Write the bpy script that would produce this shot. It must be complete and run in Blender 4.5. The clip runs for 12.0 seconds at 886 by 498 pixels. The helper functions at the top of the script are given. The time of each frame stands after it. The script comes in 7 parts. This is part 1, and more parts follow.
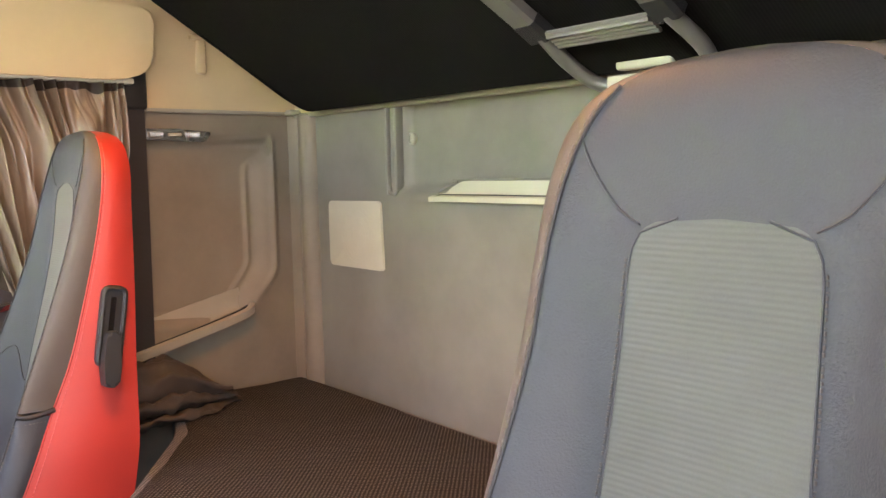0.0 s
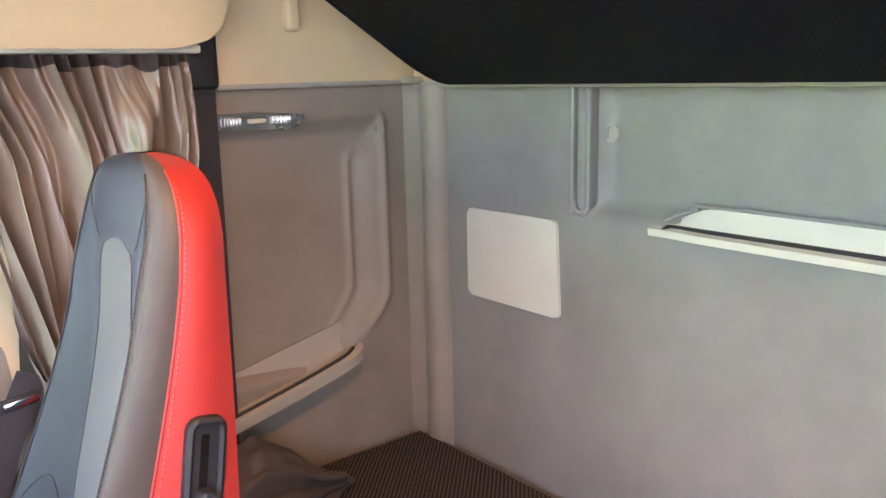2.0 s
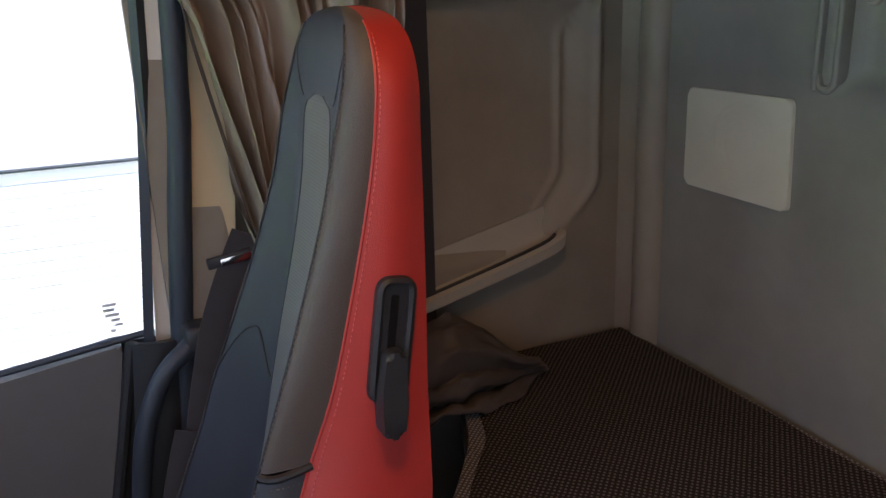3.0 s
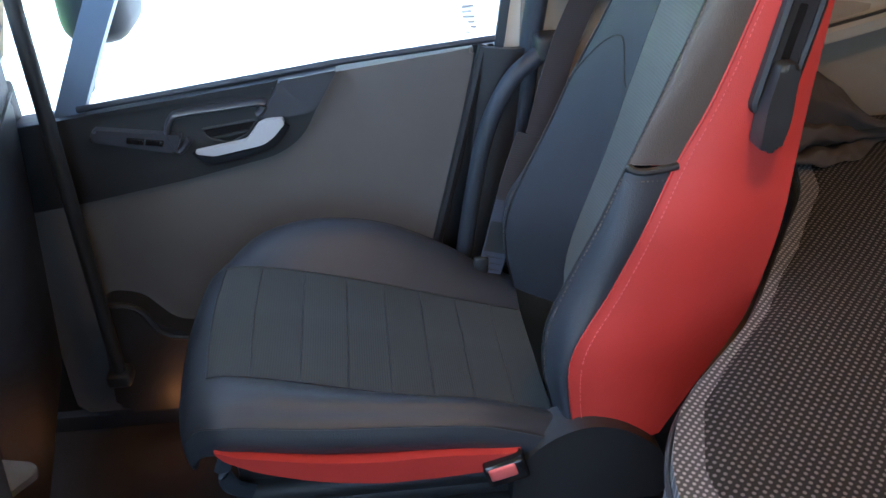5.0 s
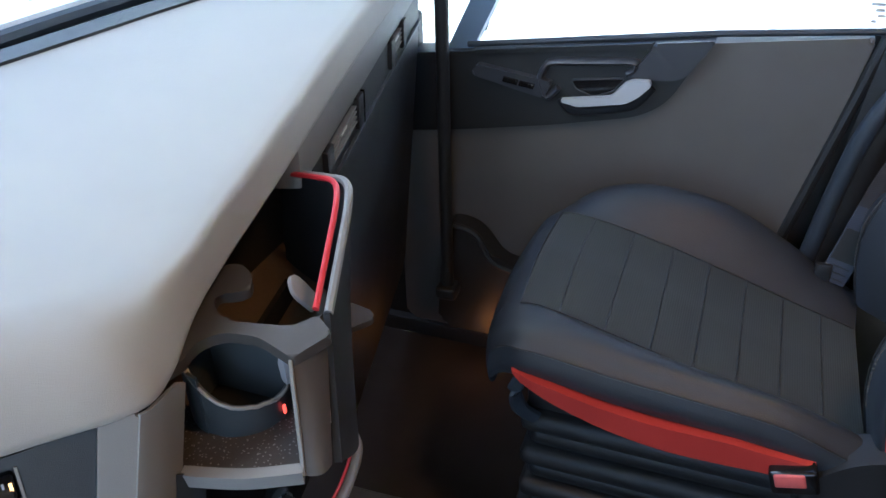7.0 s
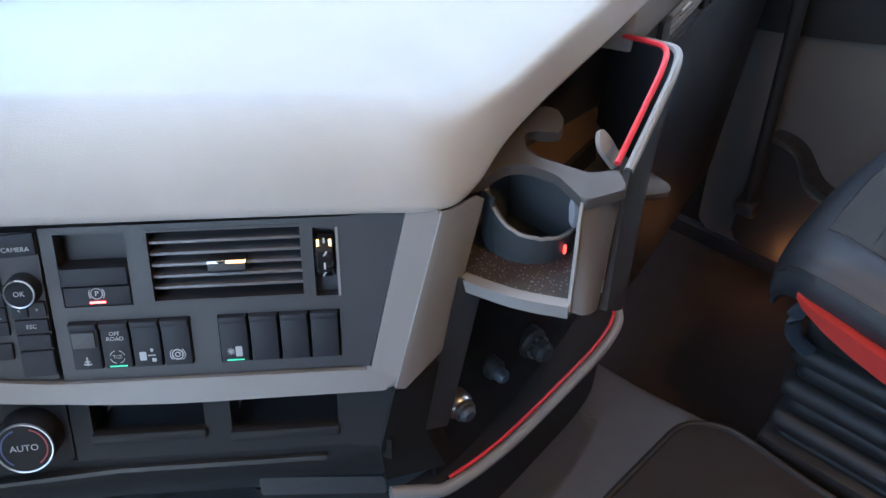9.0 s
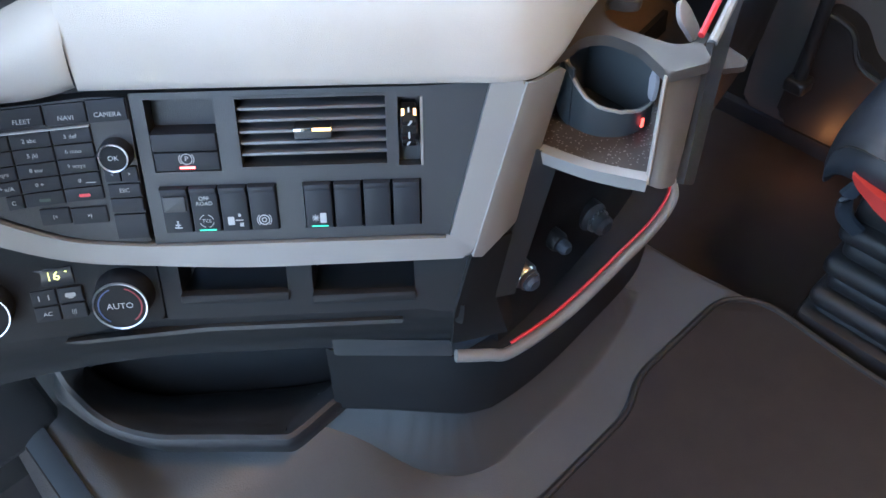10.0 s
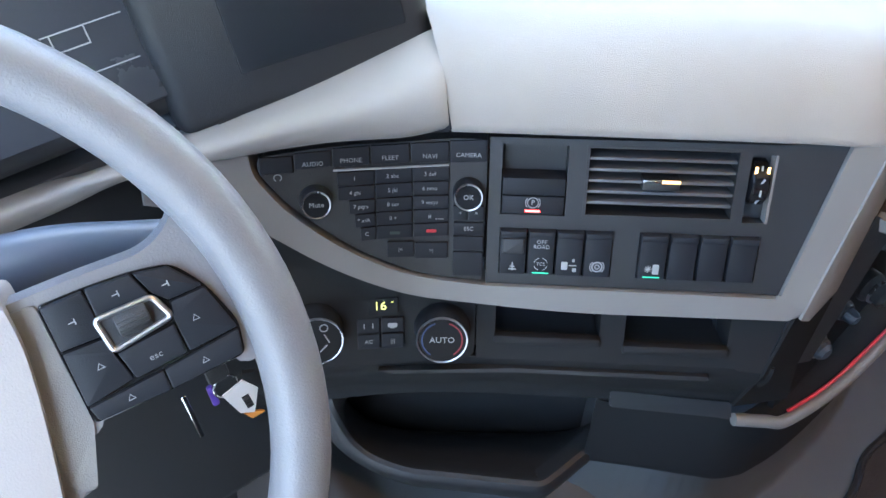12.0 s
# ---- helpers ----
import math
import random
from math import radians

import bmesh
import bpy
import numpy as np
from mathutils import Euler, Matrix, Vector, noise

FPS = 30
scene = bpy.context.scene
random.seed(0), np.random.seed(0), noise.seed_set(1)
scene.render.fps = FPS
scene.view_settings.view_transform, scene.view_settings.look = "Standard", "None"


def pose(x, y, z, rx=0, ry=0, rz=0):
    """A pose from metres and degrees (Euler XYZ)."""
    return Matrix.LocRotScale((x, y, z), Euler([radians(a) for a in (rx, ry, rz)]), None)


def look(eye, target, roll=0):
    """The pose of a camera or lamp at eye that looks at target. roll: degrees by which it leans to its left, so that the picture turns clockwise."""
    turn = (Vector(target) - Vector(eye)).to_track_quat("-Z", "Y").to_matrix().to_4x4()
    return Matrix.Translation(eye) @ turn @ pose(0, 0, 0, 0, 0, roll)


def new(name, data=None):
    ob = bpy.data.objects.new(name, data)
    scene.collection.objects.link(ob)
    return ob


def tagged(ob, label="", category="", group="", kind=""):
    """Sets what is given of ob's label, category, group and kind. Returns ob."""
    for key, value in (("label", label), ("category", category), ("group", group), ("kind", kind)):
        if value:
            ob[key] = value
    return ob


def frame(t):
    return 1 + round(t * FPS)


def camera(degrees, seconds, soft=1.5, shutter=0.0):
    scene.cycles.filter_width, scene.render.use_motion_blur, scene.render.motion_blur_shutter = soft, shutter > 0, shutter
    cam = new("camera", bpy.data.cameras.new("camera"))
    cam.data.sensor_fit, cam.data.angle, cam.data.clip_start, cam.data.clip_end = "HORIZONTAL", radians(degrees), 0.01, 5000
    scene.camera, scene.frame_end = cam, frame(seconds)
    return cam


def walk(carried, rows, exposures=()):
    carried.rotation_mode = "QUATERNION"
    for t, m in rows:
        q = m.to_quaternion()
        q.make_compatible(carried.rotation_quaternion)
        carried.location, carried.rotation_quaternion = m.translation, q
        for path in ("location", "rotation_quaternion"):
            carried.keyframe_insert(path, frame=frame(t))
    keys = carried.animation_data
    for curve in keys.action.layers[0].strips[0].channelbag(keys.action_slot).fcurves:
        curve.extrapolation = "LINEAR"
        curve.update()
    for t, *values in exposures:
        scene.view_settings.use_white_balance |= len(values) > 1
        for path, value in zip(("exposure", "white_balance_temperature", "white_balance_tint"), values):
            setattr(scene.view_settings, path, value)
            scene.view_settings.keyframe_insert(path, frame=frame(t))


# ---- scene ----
cam = camera(57.0, 12.0)
PATH = [
    (0, (-0.959, 1.195, 1.298), (0.557, -0.094, 1.102), -1.2),
    (0.3, (-0.834, 1.221, 1.436), (0.672, -0.083, 1.256), -1.1),
    (0.5, (-0.738, 1.238, 1.528), (0.757, -0.078, 1.336), -1.1),
    (0.8, (-0.64, 1.239, 1.593), (0.836, -0.096, 1.397), -1.2),
    (1, (-0.593, 1.216, 1.619), (0.882, -0.12, 1.416), -1.3),
    (1.1, (-0.557, 1.204, 1.623), (0.905, -0.144, 1.409), -1.2),
    (1.5, (-0.411, 1.103, 1.546), (1.047, -0.238, 1.269), -1.4),
    (2, (-0.267, 1.023, 1.474), (1.25, -0.209, 1.051), -1.4),
    (2.5, (-0.236, 0.99, 1.43), (1.415, -0.013, 0.913), -1.9),
    (3, (-0.23, 0.983, 1.409), (1.512, 0.223, 0.788), -2.4),
    (3.5, (-0.215, 1.009, 1.375), (1.56, 0.483, 0.619), -3.0),
    (3.7, (-0.215, 1.02, 1.366), (1.556, 0.577, 0.551), -3.2),
    (5.3, (-0.27, 1.191, 1.328), (1.395, 1.074, 0.227), -0.3),
    (5.5, (-0.272, 1.187, 1.325), (1.397, 1.13, 0.224), -0.4),
    (6, (-0.286, 1.183, 1.321), (1.38, 1.309, 0.222), -0.7),
    (6.5, (-0.3, 1.176, 1.315), (1.33, 1.553, 0.22), -1.4),
    (7, (-0.318, 1.171, 1.313), (1.242, 1.783, 0.221), -1.9),
    (7.5, (-0.319, 1.162, 1.303), (1.143, 1.995, 0.222), -2.6),
    (7.7, (-0.327, 1.155, 1.299), (1.083, 2.075, 0.218), -2.8),
    (9.3, (-0.359, 1.161, 1.291), (0.649, 2.25, -0.049), -2.5),
    (9.5, (-0.363, 1.165, 1.291), (0.607, 2.223, -0.102), -2.4),
    (10, (-0.4, 1.185, 1.297), (0.488, 2.188, -0.188), -3.1),
    (10.5, (-0.439, 1.211, 1.309), (0.438, 2.184, -0.202), -3.3),
    (11, (-0.492, 1.256, 1.312), (0.377, 2.241, -0.196), -4.0),
    (11.5, (-0.526, 1.29, 1.311), (0.319, 2.328, -0.175), -4.5),
    (12, (-0.547, 1.303, 1.31), (0.225, 2.515, -0.08), -5.2),
]
EXPOSURES = [(0.0, 3.15, 7900, 22), (0.5, 2.85, 6700, 29), (1.0, 2.65, 6500, 36), (1.5, 3.0, 6350, 29), (2.0, 3.35, 6300, 26), (2.6, 2.55, 6150, 18), (3.0, 1.5, 6250, 18), (3.5, 0.6, 6200, 14), (4.4, 1.6, 5900, 10), (5.5, 2.95, 5150, 3), (6.5, 2.6, 5350, 4), (7.5, 2.25, 5600, 6), (9.3, 3.0, 5400, 7), (10.0, 3.35, 5300, 5), (10.5, 3.2, 5300, 4), (11.0, 3.35, 5350, 5), (12.0, 3.1, 5450, 6)]
walk(cam, [(t, look(e, g, r)) for t, e, g, r in PATH], EXPOSURES)


# ---- light ----
world = bpy.data.worlds.new("sky")
scene.world = world
world.use_nodes = True
wn = world.node_tree.nodes
sky = wn.new("ShaderNodeTexSky")
sky.sky_type, sky.sun_disc, sky.sun_elevation, sky.sun_rotation = "NISHITA", False, radians(35), radians(196)
sky.dust_density, sky.ozone_density = 1.2, 1.2
wn["Background"].inputs[1].default_value = 0.15
world.node_tree.links.new(sky.outputs[0], wn["Background"].inputs[0])

sun_data = bpy.data.lights.new("sun", "SUN")
sun_data.energy, sun_data.angle, sun_data.color = 5.0, radians(6), (1.0, 0.95, 0.88)
sun = new("sun", sun_data)
sun.matrix_world = look((-4, -14, 10), (0, 1.2, 0.5))


def lamp(name, kind, place, target, energy, colour, size):
    data = bpy.data.lights.new(name, kind)
    data.energy, data.color = energy, colour
    if kind == "AREA":
        data.size = size
    else:
        data.shadow_soft_size = size
    ob = new(name, data)
    ob.matrix_world = look(place, target)
    return ob


rl0 = lamp("roof_light", "AREA", (0.08, 0.84, 1.99), (0.08, 0.60, 0.9), 1.3, (1.0, 0.50, 0.18), 0.12)
rl0.data.spread = radians(140)
wl = lamp("windscreen_sky", "AREA", (0.20, 1.93, 1.58), (0.20, 1.95, 0.8), 1.9, (0.95, 0.97, 1.0), 1.55)
wl.data.shape, wl.data.size_y = "RECTANGLE", 0.45
dl = lamp("doorway_sky", "AREA", (-1.035, 1.14, 1.46), (0.6, 1.00, 1.00), 0.85, (0.95, 0.97, 1.0), 0.70)
dl.data.shape, dl.data.size_y = "RECTANGLE", 0.80
lamp("footwell_light", "POINT", (0.99, 1.605, 0.17), (0.99, 1.605, 0.1), 0.02, (1.0, 0.36, 0.10), 0.01)


# ---- materials ----
def mat(name, rgb, rough=0.5, metal=0.0, grain=0.0, bump=0.0, vary=0.12, blotch=9.0, spec=0.5, sheen=0.0, coat=0.0, speckle=0.0):
    """A surface with fine grain, slow blotches and a little wear in its gloss. grain: size of the grain, per metre."""
    m = bpy.data.materials.new(name)
    m.use_nodes = True
    t = m.node_tree
    n, li = t.nodes, t.links.new
    b = n["Principled BSDF"]
    b.inputs["Metallic"].default_value, b.inputs["Specular IOR Level"].default_value = metal, spec
    b.inputs["Sheen Weight"].default_value, b.inputs["Coat Weight"].default_value = sheen, coat
    co = n.new("ShaderNodeTexCoord")
    slow = n.new("ShaderNodeTexNoise")
    slow.inputs["Scale"].default_value, slow.inputs["Detail"].default_value, slow.inputs["Roughness"].default_value = blotch, 6.0, 0.62
    li(co.outputs["Object"], slow.inputs["Vector"])
    fine = n.new("ShaderNodeTexNoise")
    fine.inputs["Scale"].default_value, fine.inputs["Detail"].default_value = (grain or 400.0), 3.0
    li(co.outputs["Object"], fine.inputs["Vector"])
    mixed = n.new("ShaderNodeMath")
    mixed.operation = "MULTIPLY_ADD"
    mixed.inputs[1].default_value = 0.35
    li(fine.outputs["Fac"], mixed.inputs[0])
    li(slow.outputs["Fac"], mixed.inputs[2])
    ramp = n.new("ShaderNodeValToRGB")
    ramp.color_ramp.elements[0].position, ramp.color_ramp.elements[1].position = 0.42, 0.92
    lo, hi = 1.0 - vary, 1.0 + vary
    ramp.color_ramp.elements[0].color = (*[min(1.0, c * lo) for c in rgb], 1)
    ramp.color_ramp.elements[1].color = (*[min(1.0, c * hi) for c in rgb], 1)
    li(mixed.outputs[0], ramp.inputs[0])
    colour = ramp.outputs[0]
    if speckle:
        dots = n.new("ShaderNodeTexVoronoi")
        dots.inputs["Scale"].default_value = 320.0
        li(co.outputs["Object"], dots.inputs["Vector"])
        cut = n.new("ShaderNodeMath")
        cut.operation, cut.inputs[1].default_value = "LESS_THAN", 0.24
        li(dots.outputs["Distance"], cut.inputs[0])
        mx = n.new("ShaderNodeMix")
        mx.data_type = "RGBA"
        li(cut.outputs[0], mx.inputs[0])
        li(colour, mx.inputs[6])
        mx.inputs[7].default_value = (*[min(1.0, c + speckle) for c in rgb], 1)
        colour = mx.outputs[2]
    li(colour, b.inputs["Base Color"])
    rr = n.new("ShaderNodeMapRange")
    rr.inputs[3].default_value, rr.inputs[4].default_value = max(0.02, rough - 0.09), min(1.0, rough + 0.09)
    li(slow.outputs["Fac"], rr.inputs[0])
    li(rr.outputs[0], b.inputs["Roughness"])
    if bump:
        bp = n.new("ShaderNodeBump")
        bp.inputs["Strength"].default_value, bp.inputs["Distance"].default_value = bump, 0.0012
        li(fine.outputs["Fac"], bp.inputs["Height"])
        li(bp.outputs[0], b.inputs["Normal"])
    return m


def cloth(name, rgb, other, pitch, dot, rough=0.85, axes=("X", "Y")):
    """A woven cloth: rows of small light stitches over a dark ground."""
    m = mat(name, rgb, rough, grain=900, bump=0.3, vary=0.18, sheen=0.15)
    t = m.node_tree
    n, li = t.nodes, t.links.new
    co = n.new("ShaderNodeTexCoord")
    mp = n.new("ShaderNodeMapping")
    mp.inputs["Rotation"].default_value = (0, 0, radians(45))
    li(co.outputs["Object"], mp.inputs[0])
    v = n.new("ShaderNodeTexVoronoi")
    v.voronoi_dimensions = "2D"
    v.inputs["Scale"].default_value, v.inputs["Randomness"].default_value = 1.0 / pitch, 0.12
    li(mp.outputs[0], v.inputs["Vector"])
    cut = n.new("ShaderNodeMapRange")
    cut.inputs[1].default_value, cut.inputs[2].default_value, cut.inputs[3].default_value, cut.inputs[4].default_value = dot, dot + 0.12, 1.0, 0.0
    li(v.outputs["Distance"], cut.inputs[0])
    mx = n.new("ShaderNodeMix")
    mx.data_type = "RGBA"
    li(cut.outputs[0], mx.inputs[0])
    old = n["Principled BSDF"].inputs["Base Color"].links[0].from_socket
    li(old, mx.inputs[6])
    mx.inputs[7].default_value = (*other, 1)
    li(mx.outputs[2], n["Principled BSDF"].inputs["Base Color"])
    return m


def ribbed(name, rgb, rough, pitch, direction, depth=0.5):
    """A cloth with fine straight ribs across one direction."""
    m = mat(name, rgb, rough, grain=700, bump=0.2, vary=0.16, sheen=0.2)
    t = m.node_tree
    n, li = t.nodes, t.links.new
    co = n.new("ShaderNodeTexCoord")
    w = n.new("ShaderNodeTexWave")
    w.bands_direction = direction
    w.inputs["Scale"].default_value, w.inputs["Distortion"].default_value = 0.314 / pitch, 0.6
    w.inputs["Detail"].default_value = 1.0
    li(co.outputs["Object"], w.inputs["Vector"])
    mx = n.new("ShaderNodeMix")
    mx.data_type, mx.blend_type = "RGBA", "MULTIPLY"
    mx.inputs[0].default_value = depth
    old = n["Principled BSDF"].inputs["Base Color"].links[0].from_socket
    li(old, mx.inputs[6])
    li(w.outputs["Color"], mx.inputs[7])
    li(mx.outputs[2], n["Principled BSDF"].inputs["Base Color"])
    bp = n["Bump"]
    li(w.outputs["Fac"], bp.inputs["Height"])
    return m


def glow(name, rgb, strength):
    m = bpy.data.materials.new(name)
    m.use_nodes = True
    b = m.node_tree.nodes["Principled BSDF"]
    b.inputs["Base Color"].default_value = (*[c * 0.3 for c in rgb], 1)
    b.inputs["Emission Color"].default_value, b.inputs["Emission Strength"].default_value = (*rgb, 1), strength
    return m


def glass(name, tint):
    m = bpy.data.materials.new(name)
    m.use_nodes = True
    b = m.node_tree.nodes["Principled BSDF"]
    b.inputs["Base Color"].default_value = (*tint, 1)
    b.inputs["Transmission Weight"].default_value, b.inputs["Roughness"].default_value, b.inputs["IOR"].default_value = 1.0, 0.0, 1.05
    return m


FELT = mat("grey wall felt", (0.225, 0.216, 0.187), 0.42, grain=700, bump=0.45, vary=0.16, blotch=6, spec=0.35)
# same felt, its colour warmed and lightened for the roof lamp's light
WARMLITFELT = mat("grey wall felt with warm light in its colour", (0.255, 0.218, 0.172), 0.42, grain=700, bump=0.45, vary=0.16, blotch=6, spec=0.35)
BEIGE = mat("beige headliner", (0.60, 0.47, 0.29), 0.85, grain=1200, bump=0.3, vary=0.06, sheen=0.1)
CREAM = mat("cream plastic", (0.56, 0.54, 0.43), 0.5, grain=900, bump=0.15, vary=0.06)
IVORY = mat("ivory moulded plastic", (0.37, 0.34, 0.28), 0.42, grain=700, bump=0.1, vary=0.07)
DASH = mat("warm grey grained dashboard", (0.262, 0.242, 0.220), 0.5, grain=1500, bump=0.5, vary=0.08, spec=0.5)
TRIM = mat("satin grey trim", (0.170, 0.165, 0.158), 0.42, grain=1300, bump=0.25, vary=0.06)
BLACK = mat("black soft plastic", (0.020, 0.0208, 0.022), 0.45, grain=1400, bump=0.4, vary=0.15)
FASCIA = mat("dark grey fascia", (0.022, 0.0235, 0.026), 0.42, grain=1500, bump=0.3, vary=0.1)
LOWER = mat("dark lower panel", (0.0140, 0.0146, 0.0158), 0.68, grain=1400, bump=0.3, spec=0.22, vary=0.12)
KEY = mat("key plastic", (0.0140, 0.0158, 0.0200), 0.52, grain=1600, bump=0.15, vary=0.08, spec=0.24)
SLAT = mat("vent slat plastic", (0.085, 0.086, 0.092), 0.34, grain=1500, bump=0.1, vary=0.06)
GLOSS = mat("gloss black", (0.010, 0.010, 0.011), 0.12, vary=0.05)
DOORGREY = mat("door panel grey vinyl", (0.115, 0.108, 0.102), 0.55, grain=900, bump=0.4, vary=0.08)
RED = mat("red leatherette", (0.46, 0.040, 0.032), 0.44, grain=600, bump=0.35, vary=0.1, blotch=5)
REDLINE = mat("red inlay", (0.46, 0.022, 0.030), 0.4, vary=0.05)
LEATHER = mat("dark seat leatherette", (0.027, 0.0315, 0.039), 0.50, grain=520, bump=0.4, vary=0.14)
BROWNGREY = mat("grey brown seat border", (0.078, 0.064, 0.054), 0.55, grain=520, bump=0.35, vary=0.12)
# cushion cloth darker than the backrest's: the low cushion's shade is in the colour
INSERT_DIM = ribbed("green grey seat insert with shade in its colour", (0.025, 0.029, 0.025), 0.8, 0.0035, "Y", 0.25)
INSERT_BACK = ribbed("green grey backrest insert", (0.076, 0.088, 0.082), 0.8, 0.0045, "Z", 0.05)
THREAD = mat("light stitching", (0.13, 0.115, 0.10), 0.7, vary=0.1)
BOARD = mat("brown grey front board", (0.145, 0.118, 0.096), 0.45, grain=800, bump=0.15, vary=0.08)
EDGETHREAD = mat("dark stitching", (0.055, 0.052, 0.050), 0.7, vary=0.1)
ALU = mat("brushed aluminium", (0.215, 0.205, 0.196), 0.34, metal=0.45, grain=500, vary=0.05)
CHROME = mat("chrome", (0.75, 0.76, 0.78), 0.12, metal=1.0, vary=0.03)
BUNKNET = ribbed("black bunk fabric", (0.0075, 0.0068, 0.006), 0.9, 0.006, "X", 0.4)
BUNKNET.node_tree.nodes["Principled BSDF"].inputs["Sheen Weight"].default_value = 0.0
BUNKNET.node_tree.nodes["Principled BSDF"].inputs["Specular IOR Level"].default_value = 0.15
MATTRESS = cloth("dark brown dotted mattress cloth", (0.040, 0.034, 0.032), (0.27, 0.25, 0.235), 0.0066, 0.22)
SATIN = mat("brown satin curtain", (0.215, 0.165, 0.122), 0.36, grain=1500, bump=0.12, vary=0.14, spec=0.7)
WEBBING = ribbed("dark belt webbing", (0.032, 0.029, 0.032), 0.6, 0.003, "Z", 0.4)
CARPET = mat("dark brown carpet", (0.030, 0.025, 0.023), 0.95, grain=700, bump=0.9, vary=0.25, blotch=20)
RUBBER = mat("grey rubber floor", (0.092, 0.096, 0.096), 0.44, grain=500, bump=0.35, vary=0.12)
DOTS = mat("speckled rubber mat", (0.032, 0.024, 0.020), 0.6, grain=300, bump=0.3, vary=0.2, speckle=0.10)
CARD = mat("brown fibre bottom", (0.080, 0.050, 0.034), 0.8, grain=300, bump=0.3, vary=0.25)
# the mattress cloth again, its colour darkened for the shade under the upper bunk
SHADEDTOP = cloth("mattress cloth with shade in its colour", (0.016, 0.0135, 0.0122), (0.125, 0.113, 0.104), 0.0076, 0.20)
CUPGREY = mat("dark grey cup holder plastic", (0.050, 0.045, 0.041), 0.58, grain=1300, bump=0.2, vary=0.07, spec=0.35)
SHADEDTOP.node_tree.nodes["Principled BSDF"].inputs["Sheen Weight"].default_value = 0.0
SHADEDTOP.node_tree.nodes["Principled BSDF"].inputs["Specular IOR Level"].default_value = 0.2
# the blue grey is shade on the window frame, put into its colour
FRAMESHADE = mat("frame with blue shade in its colour", (0.18, 0.25, 0.36), 0.4, vary=0.06)
SEAL = mat("dark rubber seal", (0.030, 0.038, 0.050), 0.5, grain=600, bump=0.2, vary=0.1)
WHITEMARK = mat("pale print", (0.29, 0.30, 0.31), 0.6, vary=0.03)
AMBER = glow("amber display", (0.75, 0.72, 0.16), 0.40)
REDSPARK = glow("small red reflection", (1.0, 0.06, 0.04), 0.6)
SILVER = mat("silver handle paint", (0.60, 0.62, 0.66), 0.32, metal=0.35, vary=0.04)
REDLED = glow("red light", (1.0, 0.05, 0.04), 2.4)
GREENLED = glow("green light", (0.12, 0.75, 0.45), 0.16)
# glows for amber marks and for a painted reflection on the centre vent
AMBERGLOW = glow("amber glow of marks and reflection", (1.0, 0.48, 0.15), 0.75)
WARMLENS = glow("warm lamp lens", (1.0, 0.62, 0.25), 6.0)
RINGCHROME = mat("dull chrome ring", (0.42, 0.43, 0.45), 0.28, metal=0.9, vary=0.04)
SCREEN = mat("dark display glass", (0.022, 0.024, 0.027), 0.22, vary=0.03)
BLUESCREEN = mat("grey blue display glass", (0.050, 0.055, 0.066), 0.25, vary=0.05)
PANE = glass("window glass", (0.97, 0.985, 1.0))
WHEELSKIN = mat("grey wheel leather", (0.175, 0.172, 0.180), 0.38, grain=750, bump=0.28, vary=0.08, blotch=18)
HUBGREY = mat("warm grey steering pad", (0.30, 0.275, 0.265), 0.5, grain=900, bump=0.2, vary=0.06)
# black moulding made lighter and bluer, painting the window light on raised edges
HANDLELIT = mat("black door moulding with window light in its colour", (0.046, 0.050, 0.060), 0.32, grain=1300, bump=0.15, vary=0.08)
GRIP = mat("matt dark grip plastic", (0.012, 0.0095, 0.0078), 0.78, grain=600, bump=0.2, spec=0.12)
PITCH = mat("matt black underside", (0.011, 0.0113, 0.012), 0.7, grain=1400, bump=0.3, vary=0.15, spec=0.2)
SLATE = mat("slate cup ring", (0.034, 0.040, 0.045), 0.4, grain=900, bump=0.15, vary=0.1)
SMOKY = mat("blue grey spring plastic", (0.26, 0.26, 0.28), 0.35, vary=0.05)
STALK = mat("dark stalk plastic", (0.075, 0.092, 0.125), 0.35, vary=0.05)
PAPER = mat("white paper tag", (0.7, 0.68, 0.66), 0.7, vary=0.05)
PURPLE = mat("purple key fob", (0.10, 0.05, 0.30), 0.4, vary=0.05)
ORANGE = mat("orange tag tip", (0.75, 0.30, 0.05), 0.5, vary=0.05)

# ---- building helpers ----
WORLD = {}


def thing(name, base, label, category, group="", kind=""):
    """An Empty at the thing's base; its parts hang under it."""
    e = new(name)
    e.empty_display_size = 0.05
    e.location = base
    WORLD[e] = Matrix.Translation(base)
    return tagged(e, label, category, group, kind)


def part(name, bm, material, parent, label="", sharp=38):
    """Links a bmesh in world places as one mesh under a thing or a part."""
    me = bpy.data.meshes.new(name)
    base = WORLD[parent] if parent else Matrix()
    bm.transform(base.inverted())
    bmesh.ops.recalc_face_normals(bm, faces=bm.faces)
    for f in bm.faces:
        f.smooth = True
    bm.to_mesh(me)
    bm.free()
    me.set_sharp_from_angle(angle=radians(sharp))
    me.materials.append(material)
    ob = new(name, me)
    if parent:
        ob.parent = parent
    WORLD[ob] = base
    return tagged(ob, label)


def whole(name, bm, material, label, category, group="", kind="", sharp=38):
    return tagged(part(name, bm, material, None, "", sharp), label, category, group, kind)


def merge(*bms):
    out = bmesh.new()
    for b in bms:
        tmp = bpy.data.meshes.new("tmp")
        b.to_mesh(tmp)
        b.free()
        out.from_mesh(tmp)
        bpy.data.meshes.remove(tmp)
    return out


